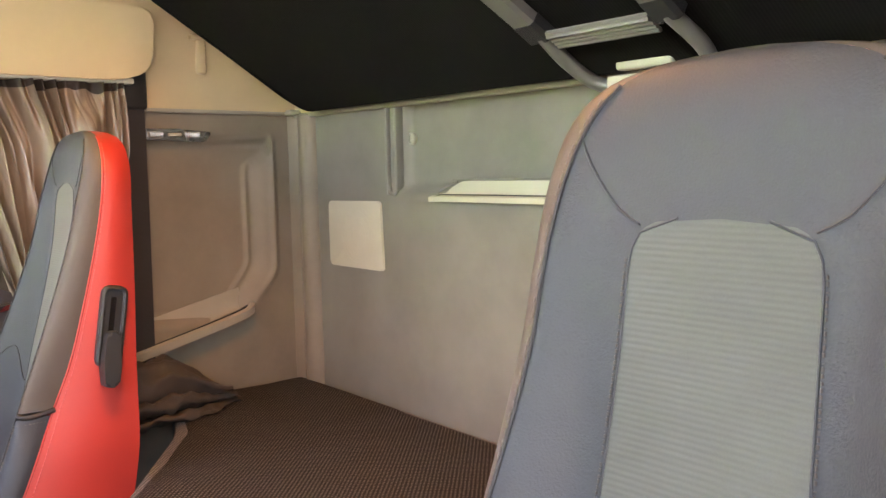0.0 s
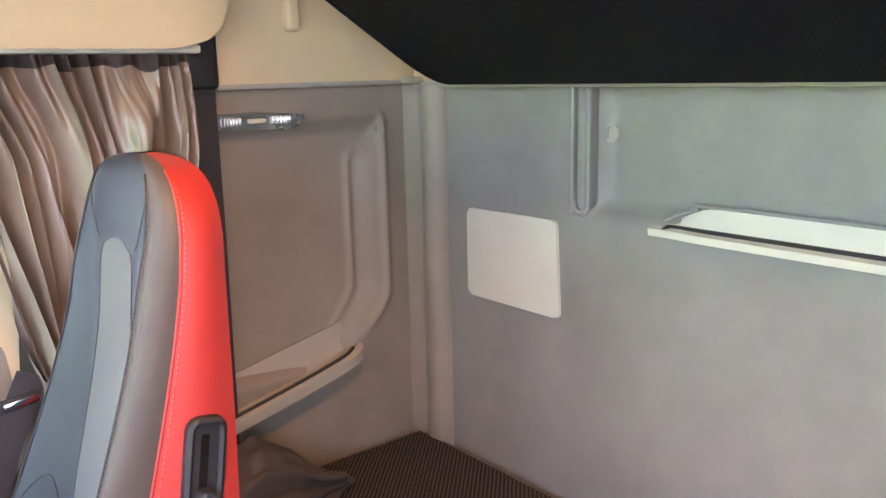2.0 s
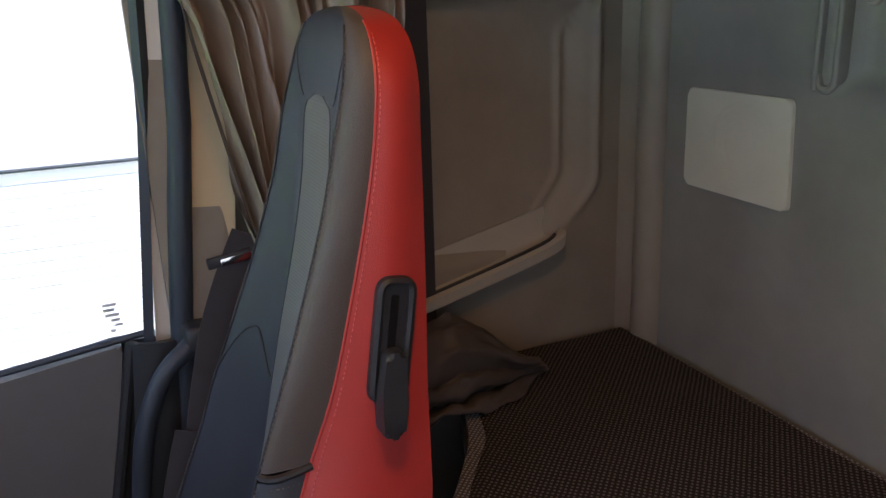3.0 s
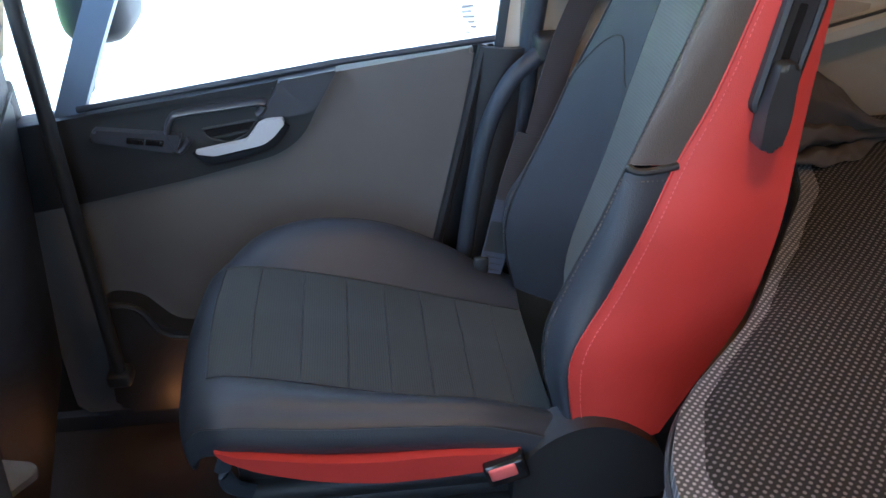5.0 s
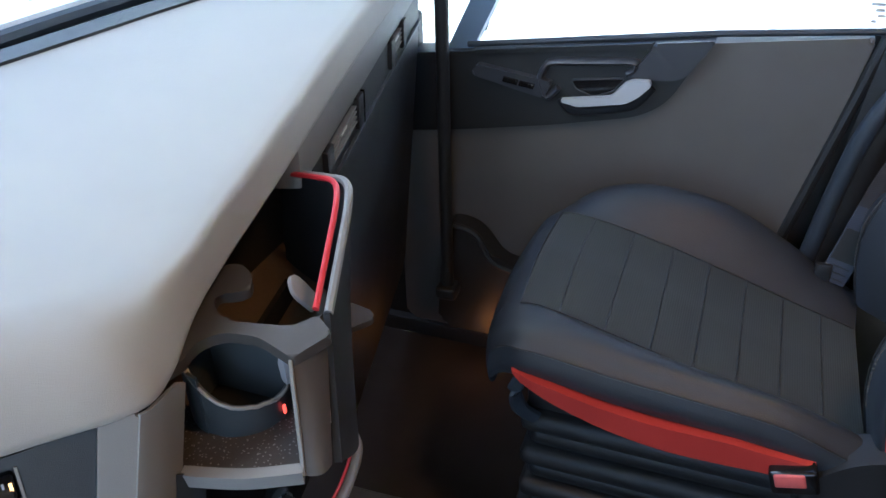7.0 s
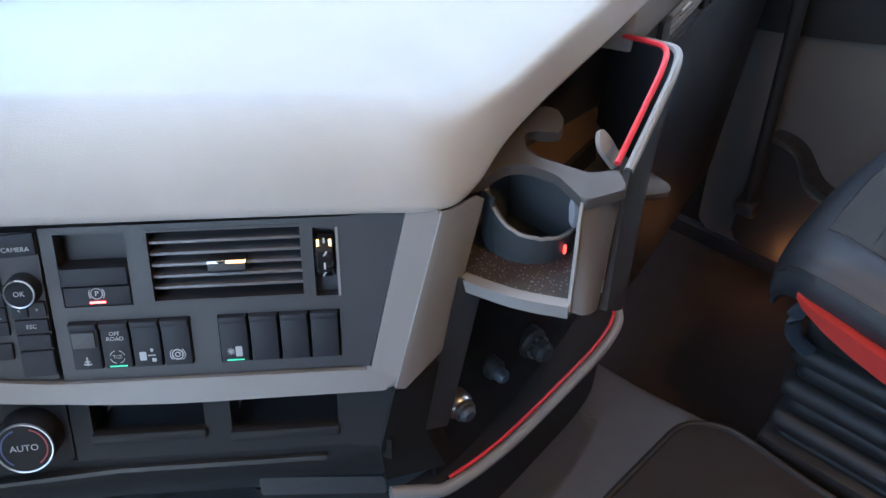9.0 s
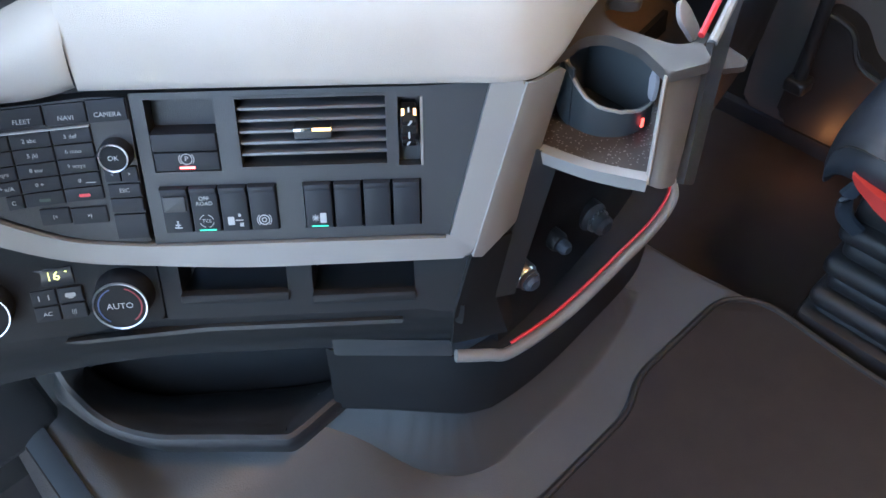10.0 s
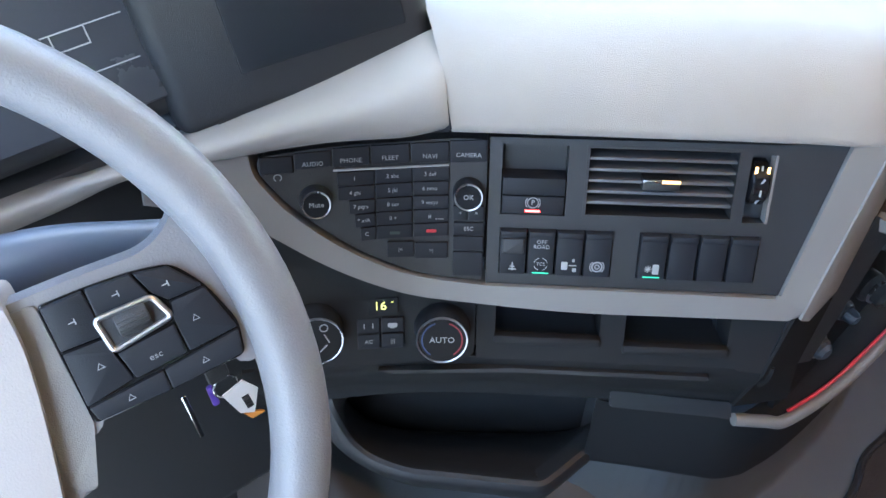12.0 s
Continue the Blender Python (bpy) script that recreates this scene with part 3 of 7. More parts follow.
# ---- seats ----
BACK = [  # height; side: rear edge, front edge; crest of the bolster; edge of the centre panel (each: half width, y); y of the middle
    (0.500, 0.225, 0.800, 0.228, 0.915, 0.150, 0.935, 0.077, 0.862, 0.852),
    (0.585, 0.200, 0.738, 0.226, 0.932, 0.150, 0.952, 0.077, 0.868, 0.856),
    (0.650, 0.185, 0.694, 0.218, 0.930, 0.150, 0.950, 0.077, 0.858, 0.846),
    (0.720, 0.176, 0.672, 0.192, 0.882, 0.150, 0.926, 0.077, 0.838, 0.826),
    (0.800, 0.168, 0.658, 0.177, 0.842, 0.148, 0.892, 0.077, 0.815, 0.804),
    (0.880, 0.158, 0.653, 0.154, 0.803, 0.146, 0.862, 0.077, 0.796, 0.788),
    (0.960, 0.150, 0.649, 0.149, 0.768, 0.137, 0.829, 0.077, 0.776, 0.770),
    (1.060, 0.143, 0.643, 0.147, 0.738, 0.127, 0.790, 0.077, 0.750, 0.746),
    (1.170, 0.136, 0.638, 0.146, 0.710, 0.120, 0.752, 0.076, 0.730, 0.727),
    (1.250, 0.131, 0.635, 0.145, 0.694, 0.119, 0.732, 0.074, 0.719, 0.717),
    (1.305, 0.123, 0.631, 0.141, 0.687, 0.113, 0.716, 0.068, 0.711, 0.710),
    (1.345, 0.106, 0.631, 0.126, 0.683, 0.099, 0.706, 0.056, 0.706, 0.706),
    (1.370, 0.080, 0.636, 0.098, 0.680, 0.078, 0.698, 0.043, 0.699, 0.699),
    (1.382, 0.046, 0.645, 0.058, 0.677, 0.046, 0.690, 0.025, 0.691, 0.691),
    (1.387, 0.010, 0.660, 0.012, 0.673, 0.010, 0.680, 0.005, 0.680, 0.680),
]


def hermite(table, x):
    """A smooth line through the rows (x, value...) of a short table."""
    n = len(table)
    i = max(0, min(n - 2, next((k for k in range(n - 1) if x <= table[k + 1][0]), n - 2)))
    r = [table[min(max(k, 0), n - 1)] for k in (i - 1, i, i + 1, i + 2)]
    w = r[2][0] - r[1][0]
    t = min(1.0, max(0.0, (x - r[1][0]) / w))
    out = []
    for c in range(1, len(r[0])):
        m1 = (r[2][c] - r[0][c]) / (r[2][0] - r[0][0]) * w
        m2 = (r[3][c] - r[1][c]) / (r[3][0] - r[1][0]) * w
        out.append((2 * t ** 3 - 3 * t * t + 1) * r[1][c] + (t ** 3 - 2 * t * t + t) * m1 + (3 * t * t - 2 * t ** 3) * r[2][c] + (t ** 3 - t * t) * m2)
    return out


def back_point(a, h):
    """A place on the backrest, seat centre at x = 0: a = 0 mid front, 1 edge of the centre panel, 2 crest of the bolster, 3 front edge of the side, 4 rear edge of the side, 5 mid back."""
    rx, ry, fx, fy, cx, cy, ix, iy, my = hermite(BACK, h)
    if a <= 1.0:
        return (-ix * a, my + (iy - my) * a * a, h)
    if a <= 2.0:
        t = a - 1.0
        k = 0.45 * t + 0.55 * step(0, 1, t)
        return (-(ix + (cx - ix) * t), iy + (cy - iy) * k, h)
    if a <= 3.0:
        t = a - 2.0
        bx, by = fx + 0.010 * step(0.90, 0.80, h), cy - 0.10 * (cy - fy)
        return (-((1 - t) ** 2 * cx + 2 * t * (1 - t) * bx + t * t * fx), (1 - t) ** 2 * cy + 2 * t * (1 - t) * by + t * t * fy, h)
    if a <= 4.0:
        t = a - 3.0
        return (-(fx + (rx - fx) * t + 0.010 * math.sin(math.pi * t) * step(1.387, 1.30, h)), fy + (ry - fy) * t, h)
    t = a - 4.0
    return (-rx * (1 - t), ry - 0.012 * math.sin(t * math.pi / 2), h)


CUSH = [  # y; height of the middle, of the inboard edge, of the outboard crest
    (0.930, 0.470, 0.520, 0.478),
    (0.990, 0.487, 0.546, 0.512),
    (1.050, 0.503, 0.566, 0.556),
    (1.160, 0.538, 0.578, 0.611),
    (1.270, 0.575, 0.588, 0.627),
    (1.350, 0.600, 0.600, 0.612),
    (1.390, 0.605, 0.602, 0.588),
    (1.420, 0.593, 0.586, 0.560),
    (1.434, 0.572, 0.564, 0.540),
]


def cushion_point(a, y):
    """A place on the cushion: a = 0 mid, 1 edge of the centre panel, 2 upper edge, 3 foot of the side; negative on the outboard half."""
    mid, near, far = hermite(CUSH, y)
    b = abs(a)
    crest = near if a >= 0 else far
    wide = 0.236 - 0.020 * step(1.38, 1.434, y)
    ins = 0.150 if a >= 0 else 0.118
    low = mid + (crest - mid) * 0.12
    if b <= 1.0:
        x, z = ins * b, mid + (low - mid) * b * b - 0.004 * b * (1 - b)
    elif b <= 2.0:
        t = b - 1.0
        swell = 0.016 * math.sin(math.pi * min(1.0, t * 1.1)) * step(1.43, 1.30, y)
        x, z = ins + (wide - ins) * t, low + (crest - low) * step(-0.10, 0.85, t) + swell - 0.012 * step(0.7, 1.0, t)
    else:
        t = b - 2.0
        x, z = wide + 0.010 * math.sin(math.pi * t) - 0.010 * t, crest - 0.012 - 0.058 * t
    bulge = 0.024 * (1 - (x / 0.25) ** 2) * step(1.20, 1.43, y)
    return (-x if a >= 0 else x, y + bulge, z)


def stitches(pts, r, pitch=0.0065):
    """A row of short thread stitches along a line."""
    bits, acc = [], 0.0
    line = [Vector(p) for p in pts]
    for a, b in zip(line, line[1:]):
        size = (b - a).length
        at = acc
        while at < size:
            k0, k1 = at / size, min(1.0, (at + pitch * 0.62) / size)
            if k1 - k0 > 0.05 * pitch / max(size, 1e-6):
                bits.append((a.lerp(b, k0), a.lerp(b, k1)))
            at += pitch
        acc = at - size
    bm = bmesh.new()
    for a, b in bits:
        d = (b - a).normalized()
        u = d.orthogonal().normalized()
        v = d.cross(u)
        rings = [[bm.verts.new(p + (u * math.cos(i * math.pi / 2.5) + v * math.sin(i * math.pi / 2.5)) * r) for i in range(5)] for p in (a, b)]
        for i in range(5):
            bm.faces.new((rings[0][i], rings[0][(i + 1) % 5], rings[1][(i + 1) % 5], rings[1][i]))
        bm.faces.new(rings[0][::-1])
        bm.faces.new(rings[1])
    return bm


REDTHREAD = mat("red thread", (0.66, 0.13, 0.12), 0.6)


def seat(centre, dy, inboard, label, ins_top=1.285, wide=1.0, edge_stitch=False, dz=0.0):
    """A truck seat. inboard: +1 when its lever side looks to -x, -1 mirrored."""
    H0, H1, FOLD = 0.500, 1.3869, 0.876

    def put(p):
        return Vector((centre + p[0] * inboard * wide, p[1] + dy, p[2] + dz))

    def flip(p, m):
        return put((-p[0] if m else p[0], p[1], p[2]))
    st = thing("truck_seat", (centre, 1.15 + dy, FLOOR), label, "seat", "cab seats")

    def strip(a0, a1, h0, h1, na, nh, m, fn=None):
        f = fn or back_point
        def at(s, t):
            q = 1 - (1 - t) ** 1.8 if h1 > 1.37 else t
            return flip(f(a0 + (a1 - a0) * s, h0 + (h1 - h0) * q), m)
        return sheet(at, na, nh)

    def ins_edge(h):
        """How far the centre panel reaches to the bolster: it narrows and rounds off at its top."""
        k = max(0.0, (h - ins_top + 0.05) / 0.05)
        return ((0.86 if edge_stitch else 1.0) - (0.04 if edge_stitch else 0.22) * step(1.02, 1.20, h)) * max(0.0, 1 - k ** 4) ** (1 / (4.5 if edge_stitch else 3))

    def pad(a, h):
        return back_point(ins_edge(h) + (2.0 - ins_edge(h)) * (a - 1.0), h)

    def centre_panel(a, h):
        return back_point(a * ins_edge(h), h)

    def line(fn, h0, h1, m, n=60, out=0.0010):
        return [flip(fn(h0 + (h1 - h0) * i / n), m) + Vector((0, out, 0)) for i in range(n + 1)]
    part("backrest", merge(*[strip(4.0, 5.0, H0, H1, 6, 30, m) for m in (0, 1)]), BLACK, st, "black plastic backrest shell")
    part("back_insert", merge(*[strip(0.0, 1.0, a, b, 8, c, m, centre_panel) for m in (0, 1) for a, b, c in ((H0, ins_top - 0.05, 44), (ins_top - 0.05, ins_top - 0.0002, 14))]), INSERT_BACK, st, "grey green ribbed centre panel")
    for m in (0, 1):
        side = part("side_panel", strip(3.0, 4.0, H0, H1, 14, 50, m), RED, st, "red leatherette side")
        part("side_bolster", strip(2.0, 3.0, FOLD + 0.006, H1, 8, 46, m), BROWNGREY, st, "grey brown border")
        lower = part("lumbar_pad", strip(2.0, 3.0, H0, FOLD - 0.004, 10, 40, m), LEATHER, st, "dark leatherette lumbar pad")
        inner = part("inner_bolster", merge(strip(1.0, 2.0, H0, ins_top - 0.05, 10, 44, m, pad), strip(1.0, 2.0, ins_top - 0.05, ins_top, 10, 14, m, pad), strip(0.0, 2.0, ins_top, H1, 14, 18, m)), LEATHER, st, "dark leatherette bolster")
        part("piping", tube(line(lambda h: back_point(3.0, h), H0, 1.372, m), 0.0020, 6), RED, side)
        part("stitching", stitches([p + Vector((-0.0012 * inboard * (-1 if m else 1), 0, 0)) for p in line(lambda h: back_point(3.07, h), H0, 1.36, m)], 0.0008), REDTHREAD, side)
        part("seam", tube(line(lambda h: back_point(2.0, h), H0, 1.368, m, 70), 0.0016, 6), BLACK, inner)
        part("stitching", stitches(line(lambda h: back_point(2.07, h), FOLD + 0.012, 1.36, m, 60, 0.0014), 0.0008), THREAD, inner)
        part("stitching", stitches(line(lambda h: back_point(2.09, h), 0.56, FOLD - 0.015, m, 40, 0.0016), 0.0011), THREAD, lower)
        part("seam", tube(line(lambda h: back_point(ins_edge(h), h), H0, ins_top - 0.0005, m, 70, 0.0004), 0.0010, 6), LEATHER, inner)
        if edge_stitch:
            part("stitching", stitches(line(lambda h: back_point(ins_edge(h) + 0.03, h), H0, ins_top - 0.03, m, 70, 0.0009), 0.0010, 0.0042), EDGETHREAD, inner)
        # fold where the lumbar pad ends, and its seam across the bolster
        fold = [flip(back_point(2.0 + k / 14, FOLD + 0.004 - 0.006 * math.sin(math.pi * k / 14)), m) + Vector((0, -0.0015, 0)) for k in range(15)]
        part("fold", tube(fold, 0.0052, 8), BLACK, lower, "dark fold above the pad")
        part("stitching", stitches([flip(back_point(2.05 + 0.95 * k / 14, FOLD - 0.013), m) + Vector((0, 0.0016, 0)) for k in range(15)], 0.0010), THREAD, lower)
        cross = [flip(back_point(1.0 + 0.5 * k / 20, FOLD + 0.012 + 0.070 * step(0, 20, k)), m) + Vector((0, 0.0008, 0)) for k in range(21)] + [flip(back_point(1.5 + 0.5 * k / 14, FOLD + 0.082 - 0.07 * (k / 14) ** 2.2), m) + Vector((0, 0.0008, 0)) for k in range(1, 15)]
        part("seam", tube(cross, 0.0016, 6), BLACK, inner, "dark seam across the bolster")
        diagonal = [flip(back_point((0.76 if edge_stitch else 0.90) + (1.19 if edge_stitch else 1.05) * k / 14, ins_top - 0.006 + 0.062 * (k / 14) ** 1.1), m) + Vector((0, 0.0004, 0)) for k in range(15)]
        part("seam", tube(diagonal, 0.0011, 6), LEATHER, inner, "diagonal seam")
    # lever in its slot on the inboard side
    k = inboard
    o = put(back_point(3.52, 1.018))
    fv = (put(back_point(3.52, 1.075)) - put(back_point(3.52, 0.96))).normalized()
    fu = (put(back_point(3.3, 1.018)) - put(back_point(3.7, 1.018))).normalized()
    fu = (fu - fv * fu.dot(fv)).normalized()
    out = fu.cross(fv).normalized()
    out = out if out.x * k < 0 else -out

    def on_side(u, v, n):
        return o + fu * u + fv * v + out * n
    slot = rounded([(-0.022, -0.074), (0.022, -0.074), (0.022, 0.074), (-0.022, 0.074)], 0.015)
    bez = part("lever_bezel", sweep([on_side(p.x * 0.92, p.y * 0.97, 0.006) for p in slot], [(-0.005, -0.006), (0.004, -0.006), (0.005, 0.002), (0.001, 0.005), (-0.004, 0.002)], up=out, closed=True), BLACK, st, "black lever bezel")
    part("slot", prism([(p.x, p.y) for p in rounded([(-0.019, -0.071), (0.019, -0.071), (0.019, 0.071), (-0.019, 0.071)], 0.012)], -0.012, 0.0045, 0.0, on_side), FASCIA, bez)
    part("slot_gap", prism([(p.x, p.y) for p in rounded([(-0.004, -0.030), (0.006, -0.030), (0.006, 0.055), (-0.004, 0.055)], 0.003)], -0.004, 0.0052, 0.0, on_side), GLOSS, bez)
    grip = rounded([(-0.014, -0.108), (0.010, -0.112), (0.017, -0.070), (0.013, -0.010), (-0.009, -0.006), (-0.016, -0.060)], [0.008, 0.010, 0.02, 0.008, 0.008, 0.02])
    part("lever", prism([(p.x, p.y) for p in grip], -0.004, 0.026, 0.007, lambda u, v, n: on_side(u, v, n + 0.010 * step(-0.02, -0.09, v)), 4), BLACK, st, "black tilt lever")
    # cushion
    def along(a, y0, y1, n=40, up=0.0010):
        return [put(cushion_point(a, y0 + (y1 - y0) * i / n)) + Vector((0, 0, up)) for i in range(n + 1)]

    def top(a0, a1, na, y0=0.930, y1=1.434, ny=44):
        return sheet(lambda s, t: put(cushion_point(a0 + (a1 - a0) * s, y0 + (y1 - y0) * t)), na, ny)
    part("cushion_insert", top(-1.0, 1.0, 18, 0.930, 1.398), INSERT_DIM, st, "green grey ribbed cushion panel, darkened for shade")
    for y in (0.985, 1.045, 1.105, 1.165, 1.225, 1.285, 1.345):
        part("seam", tube([put(cushion_point(-1.0 + 2.0 * i / 24, y)) + Vector((0, 0, 0.0002)) for i in range(25)], 0.0009, 6), BLACK, st)
    for k in (1, -1):
        bol = part("cushion_bolster", top(k * 1.0, k * 2.0, 12), LEATHER, st, "dark leatherette cushion bolster")
        part("cushion_side", top(k * 2.0, k * 3.0, 6), LEATHER, st, "dark rolled cushion side")
        part("seam", tube(along(k * 1.0, 0.935, 1.398), 0.0017, 6), BLACK, bol)
        part("stitching", stitches(along(k * 2.02, 0.94, 1.425, 44), 0.0011), THREAD, bol)
        part("seam", tube(along(k * 2.0, 0.94, 1.43, 44, 0.0004), 0.0014, 6), BLACK, bol)
    def roll(s, t):
        a = -2.0 + 4.0 * s
        p, q = Vector(cushion_point(a, 1.434)), Vector(cushion_point((2.0 + t) * (1 if a > 0 else -1), 1.434))
        f = Vector((p.x * (1 - 0.03 * t), p.y + 0.014 * math.sin(math.pi * min(1, t * 1.2)) - 0.012 * t, p.z - 0.070 * t))
        return put(f.lerp(q, abs(2 * s - 1) ** 8))
    front = part("cushion_front", merge(top(-1.0, 1.0, 18, 1.398, 1.434, 5), sheet(roll, 60, 10)), LEATHER, st, "rolled dark cushion front")
    part("seam", tube([put(cushion_point(-1.0 + 2.0 * i / 24, 1.398)) + Vector((0, 0, 0.0004)) for i in range(25)], 0.0015, 6), BLACK, front)
    red = rounded([(1.404, 0.557), (1.345, 0.546), (1.280, 0.530), (1.195, 0.520), (1.110, 0.521), (1.047, 0.515), (1.000, 0.515), (1.000, 0.470), (1.044, 0.484), (1.109, 0.480), (1.186, 0.479), (1.265, 0.492), (1.327, 0.513), (1.390, 0.542)], [0.008, 0.03, 0.03, 0.03, 0.03, 0.02, 0, 0, 0.02, 0.03, 0.03, 0.03, 0.03, 0.006])
    part("red_strip", prism([(p.x, p.y) for p in red], 0.210, 0.250, 0.004, lambda u, v, n: put((-n + 0.012 * step(1.36, 1.42, u), u, v)), 3), RED, st, "red leatherette lower strip")
    part("cushion_pan", rbox(put((0.01, 1.190, 0.462)), (0.40, 0.40, 0.05), 0.012), BLACK, st, "black cushion pan")
    # base with bellows
    for i in range(6):
        w = 0.420 - (0.024 if i % 2 else 0.0)
        part("bellows_fold", rbox(put((0.0, 1.185, 0.425 - 0.036 * i)), (w, 0.42 - (0.024 if i % 2 else 0), 0.037), 0.015, 3), BLACK, st)
    part("pedestal", rbox(put((0, 1.18, 0.165)), (0.44, 0.44, 0.17), 0.015), BLACK, st, "black seat pedestal")
    part("bracket", sweep(spline([put((-0.214, 1.385, 0.535)), put((-0.222, 1.398, 0.505)), put((-0.216, 1.392, 0.465)), put((-0.205, 1.370, 0.440))], 5), circle(0.007, 8, 0.012)), SEAL, st, "dark curved bracket under the cushion")
    # hinge cover and belt buckle on the inboard side
    dome = rounded([(1.010, 0.400), (1.008, 0.470), (0.990, 0.503), (0.954, 0.536), (0.910, 0.551), (0.863, 0.541), (0.811, 0.503), (0.785, 0.450), (0.785, 0.400)], [0.01, 0.01, 0.02, 0.03, 0.03, 0.03, 0.03, 0.02, 0.01])
    part("hinge_cover", prism([(p.x, p.y) for p in dome], 0.195, 0.250, 0.012, lambda u, v, n: put((-n, u, v)), 4), BLACK, st, "black domed hinge cover")
    bm_ = Matrix.Translation(put((-0.252, 1.021, 0.490))) @ Matrix.Rotation(radians(-17), 4, "X")
    bk = part("belt_buckle", rbox((0, 0, 0), (0.026, 0.058, 0.038), 0.005, 3, bm_), GLOSS, st, "black belt buckle")
    part("buckle_button", rbox((-0.0100 * inboard, 0.004, 0.006), (0.010, 0.038, 0.022), 0.003, 3, bm_), REDTHREAD, bk, "light red release button")
    return st


seat(0.748, 0.0, 1, "grey and red leatherette truck passenger seat with tilt lever")
seat(-0.668, -0.010, -1, "grey and red leatherette truck driver seat beside the wheel", 1.272, 1.16, True, -0.011)

# ---- dashboard ----
PC = Vector((-0.1558, 1.6071, 0.8857))
_u, _v = Vector((0.7781, -0.6281, 0.0)), Vector((0.2164, 0.2680, 0.9388))
PU, PV, PN = 0.9984 * _u - 0.0558 * _v, 0.0558 * _u + 0.9984 * _v, Vector((-0.5897, -0.7305, 0.3445))
PM = Matrix(((PU.x, PV.x, PN.x, PC.x), (PU.y, PV.y, PN.y, PC.y), (PU.z, PV.z, PN.z, PC.z), (0, 0, 0, 1)))


def on_panel(u, v, n):
    """The driver-facing centre panel; its far end bends towards the driver."""
    return PC + PU * u + PV * v + PN * (n + 1.09 * min(0.0, u + 0.125) ** 2)


def panel_pose(u, v, n):
    m = PM.copy()
    m.translation = on_panel(u, v, n)
    a = math.atan(2.18 * min(0.0, u + 0.125))
    return m @ Matrix.Rotation(-a, 4, "Y")


def plate(u0, v0, u1, v1, n0, n1, r=0.002, bevel=0.001):
    o = rounded([(u0, v0), (u1, v0), (u1, v1), (u0, v1)], r, 3)
    return prism([(p.x, p.y) for p in o], n0, n1, bevel, on_panel)


def holed(u0, v0, u1, v1, holes, n0, n1, fn):
    """A plate with square openings that go through it."""
    us = sorted({u0, u1, *[h[i] for h in holes for i in (0, 2)]})
    vs = sorted({v0, v1, *[h[i] for h in holes for i in (1, 3)]})
    bm = bmesh.new()
    def inside(a, b):
        return any(h[0] - 1e-6 < a < h[2] + 1e-6 and h[1] - 1e-6 < b < h[3] + 1e-6 for h in holes)
    solid = {(i, j): not inside((us[i] + us[i + 1]) / 2, (vs[j] + vs[j + 1]) / 2) for i in range(len(us) - 1) for j in range(len(vs) - 1)}
    def quad(*p):
        bm.faces.new([bm.verts.new(fn(*q)) for q in p])
    for (i, j), on in solid.items():
        if not on:
            continue
        a, b, c, d = us[i], us[i + 1], vs[j], vs[j + 1]
        quad((a, c, n1), (b, c, n1), (b, d, n1), (a, d, n1))
        for di, dj, p, q in ((-1, 0, (a, c), (a, d)), (1, 0, (b, d), (b, c)), (0, -1, (b, c), (a, c)), (0, 1, (a, d), (b, d))):
            if not solid.get((i + di, j + dj), False):
                quad((*p, n1), (*q, n1), (*q, n0), (*p, n0))
    bmesh.ops.remove_doubles(bm, verts=bm.verts, dist=1e-5)
    return bm


dash = thing("dashboard", (0.3, 1.8, 0.3), "warm grey truck dashboard with dark driver-facing centre panel", "dashboard")
EDGE = spline([(-0.271, 1.709, 0.9535), (-0.15, 1.615, 0.9405), (-0.068, 1.549, 0.9325), (-0.019, 1.511, 0.928), (0.020, 1.512, 0.928), (0.09, 1.529, 0.944), (0.26, 1.562, 0.950), (0.52, 1.617, 0.955), (0.77, 1.667, 0.955), (1.06, 1.725, 0.952)], 6)
BACKLINE = spline([(-0.13, 2.02, 0.98), (0.0, 2.025, 0.98), (0.08, 2.02, 0.98), (0.12, 2.02, 0.98), (0.16, 2.015, 0.98), (0.26, 2.00, 0.98), (0.42, 1.96, 0.98), (0.62, 1.91, 0.98), (0.80, 1.855, 0.98), (1.06, 1.79, 0.98)], 6)


def cover_at(s, t):
    k = min(int(s * (len(EDGE) - 1)), len(EDGE) - 2)
    f = s * (len(EDGE) - 1) - k
    e, b = EDGE[k].lerp(EDGE[k + 1], f), BACKLINE[k].lerp(BACKLINE[k + 1], f)
    flat = Vector((b.x - e.x, b.y - e.y, 0))
    total = flat.length
    if t < 0.12:
        q = t / 0.12
        return e + flat.normalized() * 0.012 * (1 - q) + Vector((0, 0, -0.006 * (1 - q)))
    q, k = (t - 0.12) / 0.88, step(-0.05, 0.10, e.x)
    f = min(1.0, q / 0.55)
    d, z = 0.0, e.z
    for i in range(24):
        g = f * (i + 0.5) / 24
        soft = 66 - 61 * g
        crisp = 80 - 8 * g if g < 0.52 else 76 - 68 * step(0.52, 0.80, g)
        a, size = radians(soft + (crisp - soft) * k), (0.110 - 0.056 * k) * f / 24
        d, z = d + size * math.cos(a), z + size * math.sin(a)
    if q > 0.55:
        r = ((q - 0.55) / 0.45) ** 1.3
        d, z = d + (total - d) * r, z + (0.992 - z) * step(-0.25, 1.0, r) - (0.992 - z) * step(-0.25, 1.0, 0.0) * (1 - r)
    return Vector((e.x, e.y, 0)) + flat.normalized() * d + Vector((0, 0, z))


